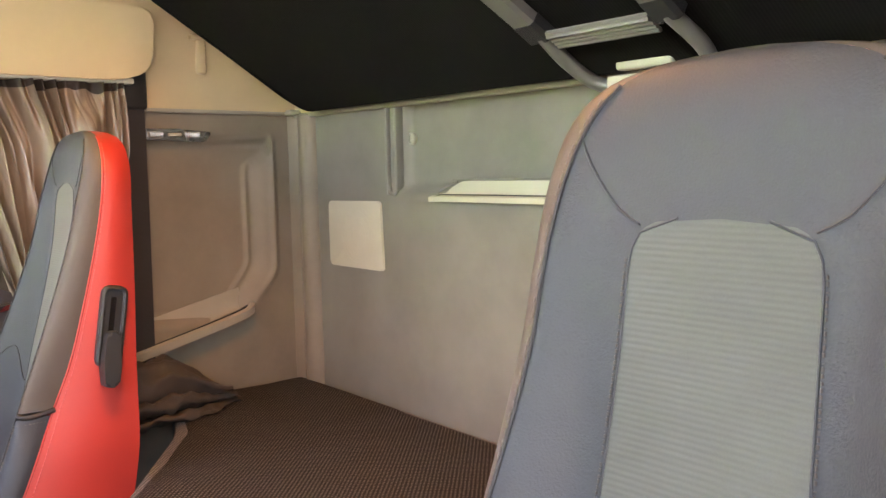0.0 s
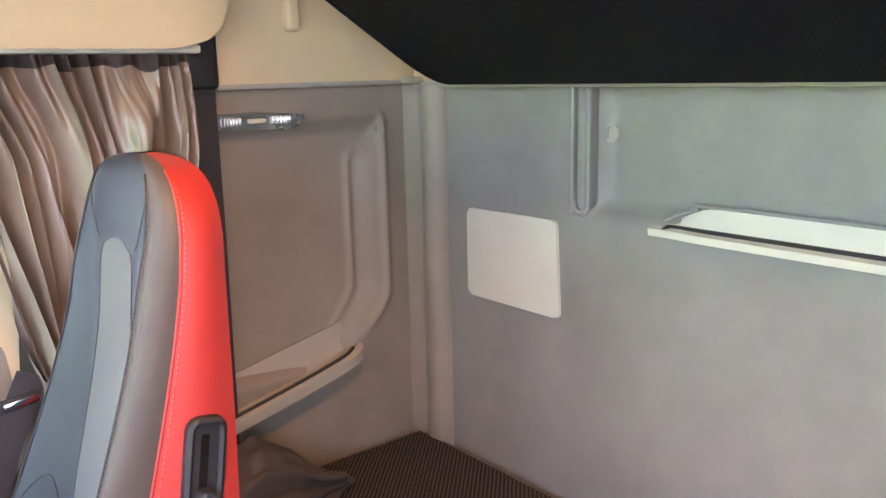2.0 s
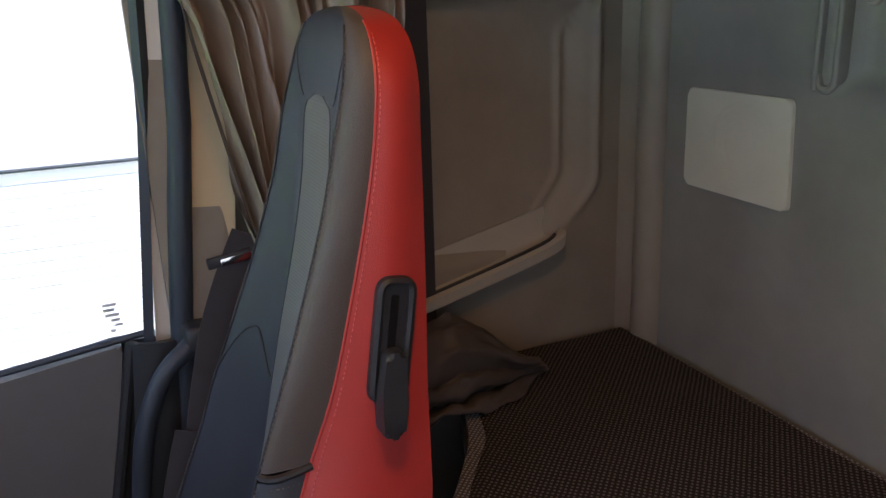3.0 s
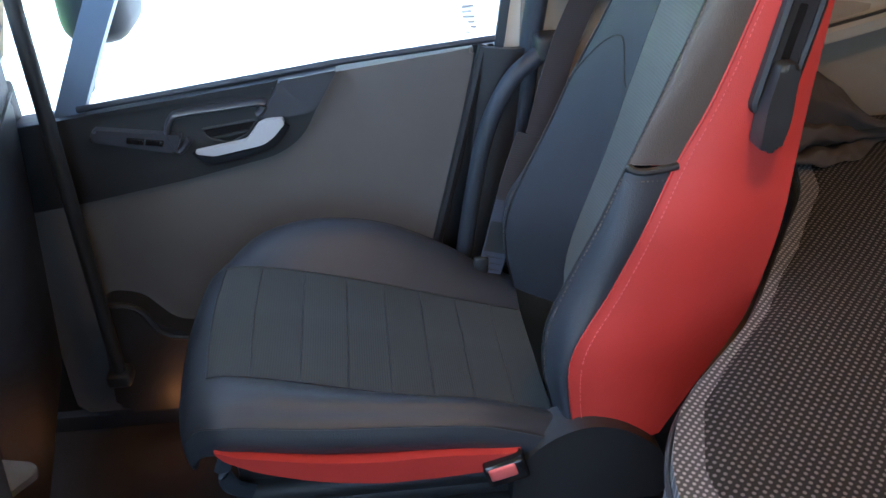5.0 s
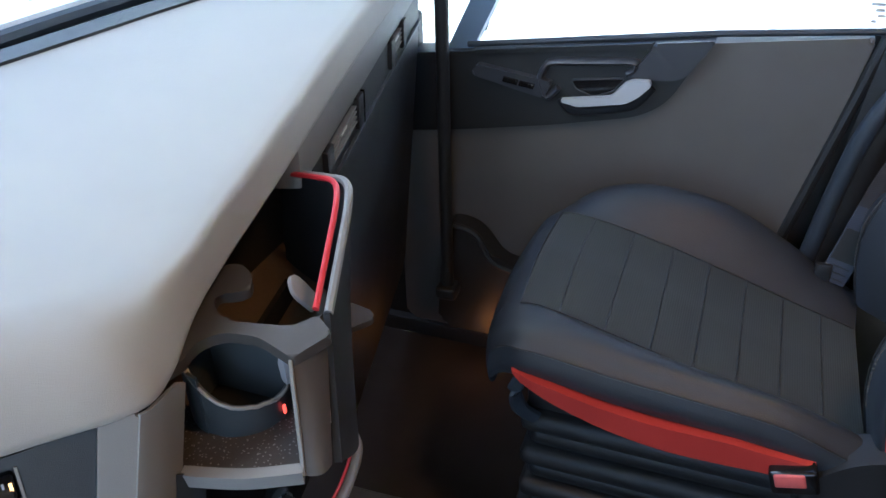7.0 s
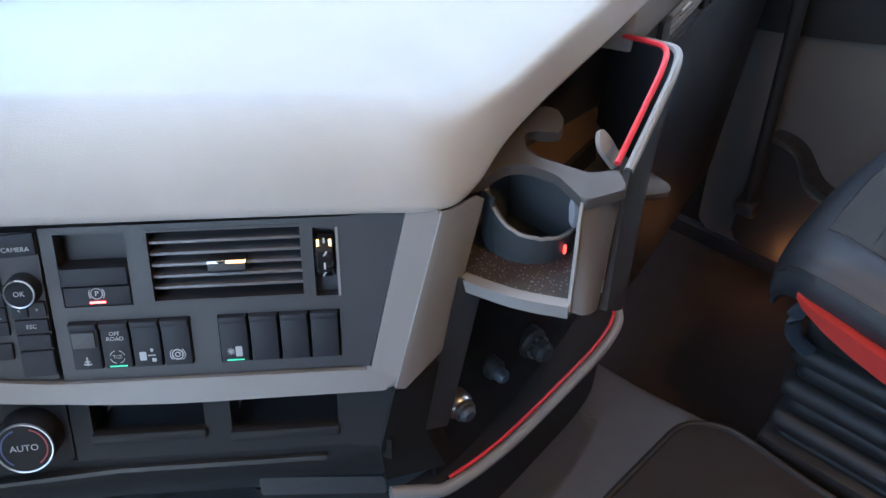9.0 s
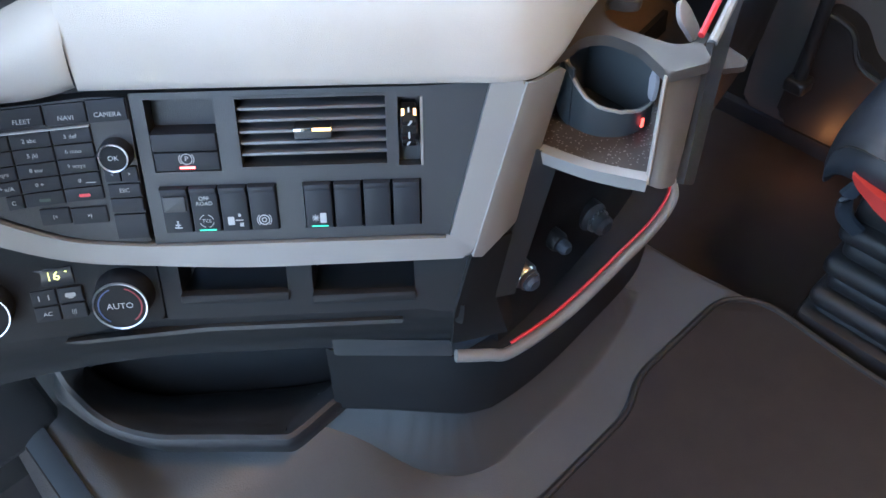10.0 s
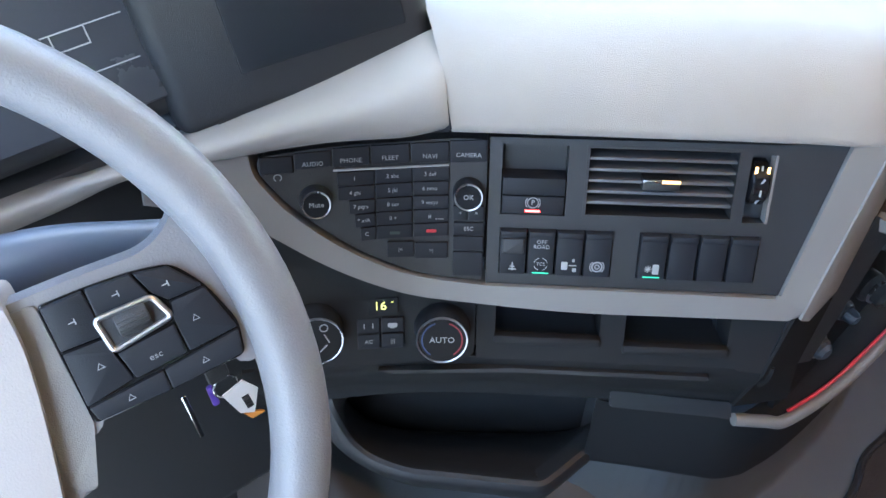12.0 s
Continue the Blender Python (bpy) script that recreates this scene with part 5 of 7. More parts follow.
SWITCHES = [(-0.1190, "pin"), (-0.0965, "tcs"), (-0.0741, "level"), (-0.0517, "brake"), (-0.0085, "light"), (0.0146, ""), (0.0377, ""), (0.0608, "")]
for u, sign in SWITCHES:
    u0, u1, v0, v1 = u + 0.0006, u + 0.0216, -0.0628, -0.0244
    lab = {"pin": "dark rocker switch with a grey lock tab", "tcs": "dark rocker switch marked off road", "level": "dark rocker switch with a pale suspension symbol", "brake": "dark rocker switch with a pale brake symbol", "light": "dark rocker switch with a pale lamp symbol", "": "blank dark rocker switch"}[sign]
    sw = thing("rocker_switch", on_panel((u0 + u1) / 2, v0, -0.01), lab, "switch", "dash rocker switches")
    cap = part("rocker", prism([(u0, v0), (u1, v0), (u1, v1 - 0.005), (u0, v1 - 0.005)], -0.02, 0.004, 0.0015, on_panel), KEY, sw)
    part("top_edge", prism([(u0, v1 - 0.0056), (u1, v1 - 0.0056), (u1, v1), (u0, v1)], -0.02, 0.0062, 0.002, on_panel), KEY, sw)
    um = (u0 + u1) / 2
    if sign == "pin":
        part("lock_tab", plate(u0 + 0.002, -0.044, u1 - 0.002, -0.031, 0.003, 0.0062, 0.001, 0.0008), FASCIA, sw, "grey lock tab")
        part("symbol", merge(plate(um - 0.0006, -0.059, um + 0.0006, -0.052, 0.004, 0.0044, 0.0002, 0), plate(um - 0.003, -0.0585, um + 0.003, -0.0575, 0.004, 0.0044, 0.0002, 0), plate(um - 0.002, -0.0562, um + 0.002, -0.0552, 0.004, 0.0044, 0.0002, 0)), WHITEMARK, cap)
    if sign == "tcs":
        letters("OFF", 0.0046, WHITEMARK, cap, panel_pose(um, -0.0338, 0.0041))
        letters("ROAD", 0.0046, WHITEMARK, cap, panel_pose(um, -0.0380, 0.0041))
        letters("TCS", 0.0040, WHITEMARK, cap, panel_pose(um, -0.0530, 0.0041))
        for a in range(4):
            ring(um, -0.0530, 0.0042, 0.0054, 0.00025, WHITEMARK, cap, a * 90 + 15, a * 90 + 75)
    if sign == "level":
        part("symbol", merge(plate(um - 0.006, -0.057, um - 0.001, -0.050, 0.004, 0.0044, 0.0008, 0), plate(um, -0.0535, um + 0.006, -0.0527, 0.004, 0.0044, 0.0002, 0), plate(um + 0.003, -0.0585, um + 0.006, -0.0555, 0.004, 0.0044, 0.0004, 0), plate(um + 0.0025, -0.0500, um + 0.0045, -0.0475, 0.004, 0.0044, 0.0004, 0)), WHITEMARK, cap)
    if sign == "brake":
        ring(um, -0.0535, 0.0042, 0.0040, 0.0005, WHITEMARK, cap)
        ring(um, -0.0535, 0.0042, 0.0018, 0.0004, WHITEMARK, cap)
        ring(um, -0.0535, 0.0042, 0.0056, 0.0003, WHITEMARK, cap, 130, 230)
        ring(um, -0.0535, 0.0042, 0.0056, 0.0003, WHITEMARK, cap, -50, 50)
    if sign == "light":
        part("symbol", merge(plate(um + 0.0005, -0.058, um + 0.0055, -0.0495, 0.004, 0.0044, 0.0008, 0), *[rbox((0, 0, 0), (0.006, 0.0006, 0.0004), 0, 1, panel_pose(um - 0.003, -0.0535, 0.0043) @ Matrix.Rotation(radians(a), 4, "Z")) for a in (0, 45, 90, 135)]), WHITEMARK, cap)
    if sign in ("tcs", "light"):
        part("green_lamp", plate(u0 + 0.004, -0.0612, u1 - 0.004, -0.0602, 0.003, 0.0046, 0.0003, 0), GREENLED, cap, "green indicator line")

# radio keypad
radio = thing("radio_keypad", on_panel(-0.20, -0.06, -0.02), "dark curved radio and phone keypad with pale lettering", "radio")
SHELL = [(-0.1305, 0.0480), (-0.1592, 0.0485), (-0.1889, 0.0462), (-0.2189, 0.0450), (-0.2468, 0.0436), (-0.2742, 0.0412), (-0.3004, 0.0385), (-0.3004, 0.0267), (-0.281, -0.0011), (-0.2515, -0.0273), (-0.2299, -0.0431), (-0.1904, -0.0629), (-0.160, -0.0690), (-0.1320, -0.0705)]
part("shell", prism([(p.x, p.y) for p in rounded(SHELL, [0.001, 0.01, 0.01, 0.01, 0.01, 0.01, 0.006, 0.008, 0.02, 0.02, 0.02, 0.02, 0.01, 0.001], 4)], -0.03, 0.001, 0.001, on_panel), BLACK, radio)


def key(u0, v0, u1, v1, text="", size=0.0046, name="key", tu=0.0, tv=0.0, skew=(0, 0)):
    o = rounded([(u0, v0 + skew[0]), (u1, v0 + skew[1]), (u1, v1 + skew[1]), (u0, v1 + skew[0])], 0.0008, 2)
    k = part(name, prism([(p.x, p.y) for p in o], 0.0, 0.0034, 0.0007, on_panel), KEY, radio)
    if text:
        letters(text, size, WHITEMARK, k, panel_pose((u0 + u1) / 2 + tu, (v0 + v1 + skew[0] + skew[1]) / 2 + tv, 0.0036))
    return k


tops = [(-0.2742, -0.2478, "AUDIO", 0.0276, 0.0400), (-0.2468, -0.2198, "PHONE", 0.0280, 0.0425), (-0.2188, -0.1898, "FLEET", 0.0290, 0.0437), (-0.1888, -0.1600, "NAVI", 0.0295, 0.0450), (-0.1588, -0.1312, "CAMERA", 0.0297, 0.0470)]
for u0, u1, text, v0, v1 in tops:
    key(u0, v0, u1, v1, text, 0.0050, "function_key", 0, -0.0030, (0, 0.0012))
key(-0.2985, 0.0255, -0.2752, 0.0385, "", name="power_key")
ring(-0.2862, 0.0225, 0.0037, 0.0026, 0.0003, WHITEMARK, radio, -60, 240)
part("bright_line", prism([(-0.2468, 0.0247), (-0.1600, 0.0272), (-0.1600, 0.0283), (-0.2468, 0.0258)], 0.001, 0.0038, 0.0003, on_panel), WHITEMARK, radio, "bright divider line")
ROWS = [("1", "2 abc", "3 def"), ("4 ghi", "5 jkl", "6 mno"), ("7 pqrs", "8 tuv", "9 wxyz"), ("* x/A", "0 +", "#"), ("C", "", "")]
for r, row in enumerate(ROWS):
    for c, text in enumerate(row):
        u0 = -0.2440 + 0.0284 * c
        v1 = 0.0232 + 0.0012 * c - 0.0116 * r
        k = key(u0 + (0.004 * r if c == 0 and r > 1 else 0), v1 - 0.0109, u0 + 0.0276, v1, text, 0.0046, "key", -0.001, 0.0, (0, 0.0010))
        if r == 4 and c:
            part("call_mark", plate(u0 + 0.010, v1 - 0.007, u0 + 0.018, v1 - 0.0045, 0.003, 0.0040, 0.001, 0), REDLINE if c == 2 else mat("dim green print", (0.03, 0.045, 0.038), 0.5), k)
        if text == "#":
            part("space_mark", plate(u0 + 0.017, v1 - 0.0075, u0 + 0.024, v1 - 0.0069, 0.003, 0.0038, 0.0002, 0), WHITEMARK, k)
for u0, u1, v0, t in ((-0.2080, -0.1870, -0.0492, "|<"), (-0.1860, -0.1600, -0.0505, ">|")):
    key(u0, v0, u1, v0 + 0.0135, t, 0.0040, "skip_key")
key(-0.1562, 0.0 - 0.0175, -0.1448, -0.0055, "<", 0.0042, "arrow_key")
key(-0.1440, -0.0175, -0.1318, -0.0055, ">", 0.0042, "arrow_key")
key(-0.1558, -0.0300, -0.1318, -0.0195, "ESC", 0.0046)
key(-0.1558, -0.0430, -0.1318, -0.0315)
key(-0.1558, -0.0660, -0.1318, -0.0450)


def knob(u, v, r, h, text, parent, size, cap=KEY):
    m = panel_pose(u, v, 0.0)
    b = part("knob", lathe([(0.001, 0.0), (r * 1.05, 0.0), (r * 1.0, h * 0.85), (r * 0.9, h), (r * 0.86, h)], m, 40), KEY, parent, "round dark knob")
    part("knob_ring", lathe([(r * 0.84, h * 0.9), (r * 0.93, h * 0.93), (r * 0.90, h * 1.06), (r * 0.82, h * 1.03)], m, 40, True), RINGCHROME, b, "chrome ring")
    part("knob_face", lathe([(0.0005, h * 0.9), (r * 0.83, h * 0.9), (r * 0.83, h * 1.0), (0.0005, h * 1.0)], m, 32), cap, b)
    if text:
        letters(text, size, WHITEMARK, b, m @ Matrix.Translation((0, 0, h * 1.0 + 0.0004)))
    return b


knob(-0.2616, 0.0021, 0.0120, 0.013, "Mute", radio, 0.0055)
knob(-0.1446, 0.0052, 0.0120, 0.013, "OK", radio, 0.0055)

climate = thing("climate_control", on_panel(-0.22, -0.15, -0.03), "climate control with two knobs, keys and amber display", "climate control")
LN = LOWN
for (u, v) in ((-0.1650, -0.1225), (-0.2705, -0.1170)):
    m = panel_pose(u, v, LN)
    kb = part("knob", lathe([(0.001, 0.0), (0.0240, 0.0), (0.0226, 0.010), (0.0222, 0.020), (0.0214, 0.0225), (0.0207, 0.0225)], m, 48), KEY, climate, "large dark knob")
    part("knob_ring", lathe([(0.0206, 0.0215), (0.0217, 0.0220), (0.0213, 0.0238), (0.0202, 0.0234)], m, 48, True), RINGCHROME, kb, "chrome ring")
    part("knob_face", lathe([(0.0005, 0.018), (0.0200, 0.018), (0.0200, 0.0226), (0.0005, 0.0226)], m, 40), PITCH, kb)
    fm = m @ Matrix.Translation((0, 0, 0.0229))
    if u > -0.2:
        letters("AUTO", 0.0076, WHITEMARK, kb, fm)
        for a0, a1, mt in ((110, 235, mat("blue print", (0.025, 0.045, 0.13), 0.5)), (-55, 70, mat("dull red print", (0.16, 0.015, 0.02), 0.5))):
            pts = [fm @ Vector((0.0168 * math.cos(radians(a0 + (a1 - a0) * i / 20)), 0.0168 * math.sin(radians(a0 + (a1 - a0) * i / 20)), 0)) for i in range(21)]
            part("colour_arc", sweep(pts, [(-0.0006, -0.0002), (0.0006, -0.0002), (0.0006, 0.0002), (-0.0006, 0.0002)], up=PN), mt, kb)
    else:
        for a, b in (((0.006, 0.006), (0.010, -0.002)), ((0.002, -0.010), (0.008, -0.004)), ((-0.013, 0.005), (-0.008, 0.006)), ((-0.015, -0.002), (-0.009, -0.001)), ((-0.012, -0.009), (-0.007, -0.011))):
            part("symbol", tube([fm @ Vector((*a, 0)), fm @ Vector((*b, 0))], 0.0006, 6), WHITEMARK, kb)
        pts = [fm @ Vector((0.006 + 0.0032 * math.cos(i * math.pi / 8), 0.012 + 0.0032 * math.sin(i * math.pi / 8), 0)) for i in range(16)]
        part("symbol", tube(pts, 0.0005, 6, True), WHITEMARK, kb)
dsp = part("display", plate(-0.2445, -0.1085, -0.2015, -0.0925, LN - 0.004, LN + 0.0015, 0.001, 0.0005), SCREEN, climate, "dark display")
letters("16", 0.0115, AMBER, dsp, panel_pose(-0.2165, -0.1002, LN + 0.0018))
part("amber_mark", plate(-0.2395, -0.1030, -0.2350, -0.1000, LN, LN + 0.0019, 0.0003, 0), AMBER, dsp)
part("degree_mark", plate(-0.2070, -0.0972, -0.2055, -0.0962, LN, LN + 0.0019, 0.0002, 0), AMBER, dsp)
for i, (u, v, t) in enumerate(((-0.2262, -0.1180, "("), (-0.2062, -0.1180, "~"), (-0.2262, -0.1335, "AC"), (-0.2062, -0.1335, "|||"))):
    k = part("climate_key", plate(u - 0.0094, v - 0.0070, u + 0.0094, v + 0.0070, LN - 0.004, LN + 0.003, 0.001, 0.0008), KEY, climate)
    if t in ("AC", "|||"):
        letters(t, 0.0052, WHITEMARK, k, panel_pose(u, v, LN + 0.0032))
    else:
        part("symbol", merge(plate(u - 0.004, v - 0.002, u + 0.004, v + 0.002, LN + 0.002, LN + 0.0033, 0.0015, 0), plate(u - 0.002, v - 0.003, u + 0.002, v - 0.0022, LN + 0.002, LN + 0.0034, 0.0003, 0)) if t == "~" else merge(plate(u - 0.004, v - 0.0025, u - 0.0032, v + 0.0025, LN + 0.002, LN + 0.0033, 0.0002, 0), plate(u + 0.0032, v - 0.0025, u + 0.004, v + 0.0025, LN + 0.002, LN + 0.0033, 0.0002, 0)), WHITEMARK, k)

# ---- cup holder tray ----
cupt = thing("cup_holder", (0.15, 1.52, 0.80), "grey pull-out cup holder with red edge line under the dashboard", "cup holder")
RIMC = spline([(0.136, 1.455, 0.909), (0.20, 1.474, 0.928), (0.252, 1.490, 0.944), (0.290, 1.512, 0.941), (0.312, 1.545, 0.930), (0.335, 1.590, 0.915), (0.35, 1.62, 0.905)], 8)
FOOT = spline([(0.053, 1.411, 0.840), (0.12, 1.434, 0.785), (0.20, 1.485, 0.755), (0.26, 1.515, 0.742), (0.29, 1.55, 0.738), (0.31, 1.59, 0.738), (0.33, 1.62, 0.738)], 8)


def wall_at(s, t):
    i = min(int(s * (len(RIMC) - 1) + 0.5), len(RIMC) - 1)
    return FOOT[i].lerp(RIMC[i], t)


part("outer_wall", sheet(wall_at, 48, 8, 0.006), LOWER, cupt, "dark outer wall", 60)
POST = [((0.1080, 1.4655, 0.9150), (0.1400, 1.4580, 0.9080)), ((0.0880, 1.4570, 0.9130), (0.1310, 1.4510, 0.9030)), ((0.0740, 1.4500, 0.9040), (0.1180, 1.4440, 0.8930)), ((0.0560, 1.4390, 0.8820), (0.0900, 1.4300, 0.8760)), ((0.0290, 1.4225, 0.8470), (0.0475, 1.4095, 0.8450))]
PI, PO = spline([p[0] for p in POST], 5), spline([p[1] for p in POST], 5)
part("corner_post", sheet(lambda s, t: PI[round(t * 20)].lerp(PO[round(t * 20)], s) + Vector((-0.004, -0.005, 0.001)) * math.sin(math.pi * s), 8, 20, 0.005), CUPGREY, cupt, "grey sloping corner post", 60)
part("post_edge", sweep([p + Vector((-0.001, 0.0, 0.001)) for p in PI[8:]], circle(0.0018, 6)), TRIM, cupt)
part("grey_rim", sweep([p + Vector((0.003, -0.003, 0.001)) for p in RIMC], circle(0.0042, 8)), TRIM, cupt, "grey rim")
part("red_line", sweep([p + Vector((-0.005, 0.005, 0.004)) for p in RIMC[1:]], circle(0.0029, 8)), REDLINE, cupt, "red inlay line")
base_o = rounded([(0.030, 1.426), (0.115, 1.475), (0.135, 1.555), (0.0, 1.545), (-0.002, 1.511)], 0.004)
part("front_floor", prism([(p.x, p.y) for p in base_o], 0.838, 0.846, 0.001), DOTS, cupt, "speckled brown rubber floor")
part("front_lip", sweep(spline([(0.000, 1.509, 0.848), (0.012, 1.464, 0.8485), (0.030, 1.424, 0.850)], 6), [(-0.005, -0.008), (0.005, -0.008), (0.005, 0.004), (-0.005, 0.004)]), TRIM, cupt, "light grey front lip")
flange = rounded([(0.030, 1.5330), (0.0200, 1.5600), (0.1600, 1.5720), (0.1765, 1.5600), (0.1630, 1.5370), (0.1440, 1.5270), (0.1340, 1.5360), (0.1290, 1.5500), (0.1150, 1.5450), (0.0985, 1.5245), (0.1100, 1.4680), (0.1290, 1.4560), (0.1120, 1.4340), (0.0760, 1.4500), (0.0830, 1.4690), (0.0900, 1.4870), (0.0860, 1.5170), (0.0690, 1.5300), (0.0450, 1.5260)], [0.004, 0.0, 0.004, 0.008, 0.016, 0.008, 0.008, 0.006, 0.006, 0.010, 0.008, 0.003, 0.006, 0.006, 0.012, 0.012, 0.010, 0.010, 0.008])
part("bridge", prism([(p.x, p.y) for p in flange], 0.905, 0.915, 0.0025, None, 3), CUPGREY, cupt, "grey bridge between the wells")
# open ring that holds a cup
def ring_at(s, t):
    a = radians(105 + 245 * s)
    r = 0.0405
    hh = 0.032 + 0.022 * step(0.42, 0.10, s) + 0.0015 * noise.noise((s * 30, 0, 0)) - 0.003 * step(0.70, 0.76, s) + 0.005 * step(0.77, 0.80, s)
    return Vector((min(0.097, 0.084 + r * math.cos(a)), 1.509 + r * 1.02 * math.sin(a), 0.846 + hh * t + 0.010 * math.cos(a - 1.9) * t))
part("cup_ring", sheet(ring_at, 60, 4, 0.0035), SLATE, cupt, "dark open cup ring")
part("ring_edge", sweep([ring_at(0.16 + 0.58 * i / 40, 1.0) for i in range(41)], circle(0.0016, 6)), TRIM, cupt, "worn pale ring edge")
part("ring_edge", sweep([ring_at(0.79 + 0.21 * i / 12, 1.0) for i in range(13)], circle(0.0028, 6)), SMOKY, cupt, "chipped pale ring edge")
part("cup_back", sheet(lambda s, t: Vector((min(0.0955, 0.084 + 0.042 * math.cos(radians(-60 + 230 * s))), min(1.542, 1.508 + 0.043 * math.sin(radians(-60 + 230 * s))), 0.846 + 0.057 * t)), 46, 4, 0.0025), SLATE, cupt, "smoky inner wall")
TAB = rounded([(-0.009, -0.015), (0.009, -0.015), (0.012, 0.008), (0.0, 0.017), (-0.012, 0.008)], [0.003, 0.003, 0.010, 0.014, 0.010])
for x, y, z, az, tilt, mt, big in ((0.096, 1.474, 0.885, 60, 0, SMOKY, 1.0), (0.180, 1.500, 0.893, 20, 35, SMOKY, 1.2)):
    tm2 = Matrix.Translation((x, y, z)) @ Matrix.Rotation(radians(az), 4, "Z") @ Matrix.Rotation(radians(90 - tilt), 4, "X")
    part("spring_tab", prism([(p.x, p.y) for p in TAB], -0.002, 0.002, 0.001, lambda u, v, n: tm2 @ Vector((u * big, v * big, n - 12 * u * u))), mt, cupt, "pale spring tab")
part("cup_floor", lathe([(0.0005, 0.0), (0.0385, 0.0), (0.0385, 0.0012), (0.0005, 0.0012)], Matrix.Translation((0.084, 1.509, 0.8465)), 28), PITCH, cupt, "dark cup floor")
# glowing chip that paints a small red reflection, not a part of the holder
part("red_glint", rbox((0.078, 1.466, 0.856), (0.003, 0.002, 0.009), 0.0008), REDSPARK, cupt)
well = rounded([(0.150, 1.490), (0.255, 1.512), (0.340, 1.575), (0.400, 1.640), (0.10, 1.660), (0.10, 1.54)], 0.02)
part("well_bottom", prism([(p.x, p.y) for p in well], 0.795, 0.802, 0.0), CARD, cupt, "brown fibre well bottom")
part("well_back", sheet(lambda s, t: Vector((0.05 + 0.35 * s, 1.655 - 0.01 * s, 0.735 + 0.20 * t)), 6, 4, 0.004), BLACK, cupt)
part("side_tab", prism([(p.x, p.y) for p in rounded([(0.165, 1.490), (0.215, 1.452), (0.226, 1.456), (0.240, 1.52)], 0.004)], 0.842, 0.848, 0.002), CUPGREY, cupt, "grey release tab")
part("under_box", prism([(p.x, p.y) for p in rounded([(0.15, 1.500), (0.25, 1.525), (0.32, 1.60), (0.12, 1.60)], 0.02)], 0.70, 0.735, 0.0), BLACK, cupt)

# ---- steering wheel and instruments ----
SC = Vector((-0.6864, 1.6245, 0.9866))
SA, SB, SN = Vector((0.9950, -0.0965, 0.0272)), Vector((0.0226, 0.4798, 0.8771)), Vector((-0.0976, -0.8721, 0.4795))
HB, SB2 = SC + SB * 0.0100, SB * 0.922
SM = Matrix(((SA.x, SB2.x, SN.x, HB.x), (SA.y, SB2.y, SN.y, HB.y), (SA.z, SB2.z, SN.z, HB.z), (0, 0, 0, 1)))


def on_wheel(a, b, n):
    return HB + SA * a + SB2 * b + SN * n


wheel = thing("steering_wheel", SC, "grey leather steering wheel with spoke buttons", "steering wheel")
R = 0.2202
part("rim", sweep([SC + SA * (R * math.cos(2 * math.pi * i / 96)) + SB * (R * math.sin(2 * math.pi * i / 96)) for i in range(96)], circle(0.0168, 20, 0.0160), up=SN, closed=True), WHEELSKIN, wheel, "grained grey leather rim")
hub_o = rounded([(-0.1095, 0.057), (0.1095, 0.057), (0.1095, 0.030), (0.1035, -0.004), (0.092, -0.055), (0.078, -0.10), (-0.078, -0.10), (-0.092, -0.055), (-0.1035, -0.004), (-0.1095, 0.030)], [0.006, 0.006, 0.02, 0.02, 0.02, 0.03, 0.03, 0.02, 0.02, 0.02])
part("hub", prism([(p.x, p.y) for p in hub_o], -0.04, 0.014, 0.008, on_wheel, 4), HUBGREY, wheel, "warm grey centre pad")
CELLS = [
    [(0.1222, 0.0432), (0.1418, 0.0429), (0.1422, 0.0168), (0.1214, 0.0180)],
    [(0.1430, 0.0430), (0.1644, 0.0411), (0.1686, 0.0270), (0.1424, 0.0272)],
    [(0.1656, 0.0408), (0.1820, 0.0366), (0.1932, 0.0199), (0.1756, 0.0200), (0.1700, 0.0268)],
    [(0.1216, 0.0166), (0.1412, 0.0154), (0.1418, 0.0062), (0.1450, -0.0115), (0.1204, -0.0150)],
    [(0.1434, 0.0048), (0.1728, 0.0068), (0.1732, -0.0110), (0.1460, -0.0122)],
    [(0.1756, 0.0188), (0.1936, 0.0186), (0.2004, -0.0098), (0.1742, -0.0110), (0.1740, 0.0086)],
    [(0.1594, -0.0150), (0.2002, -0.0116), (0.1976, -0.0262), (0.1590, -0.0272)],
    [(0.1204, -0.0166), (0.1586, -0.0150), (0.1582, -0.0272), (0.1222, -0.0256)],
]
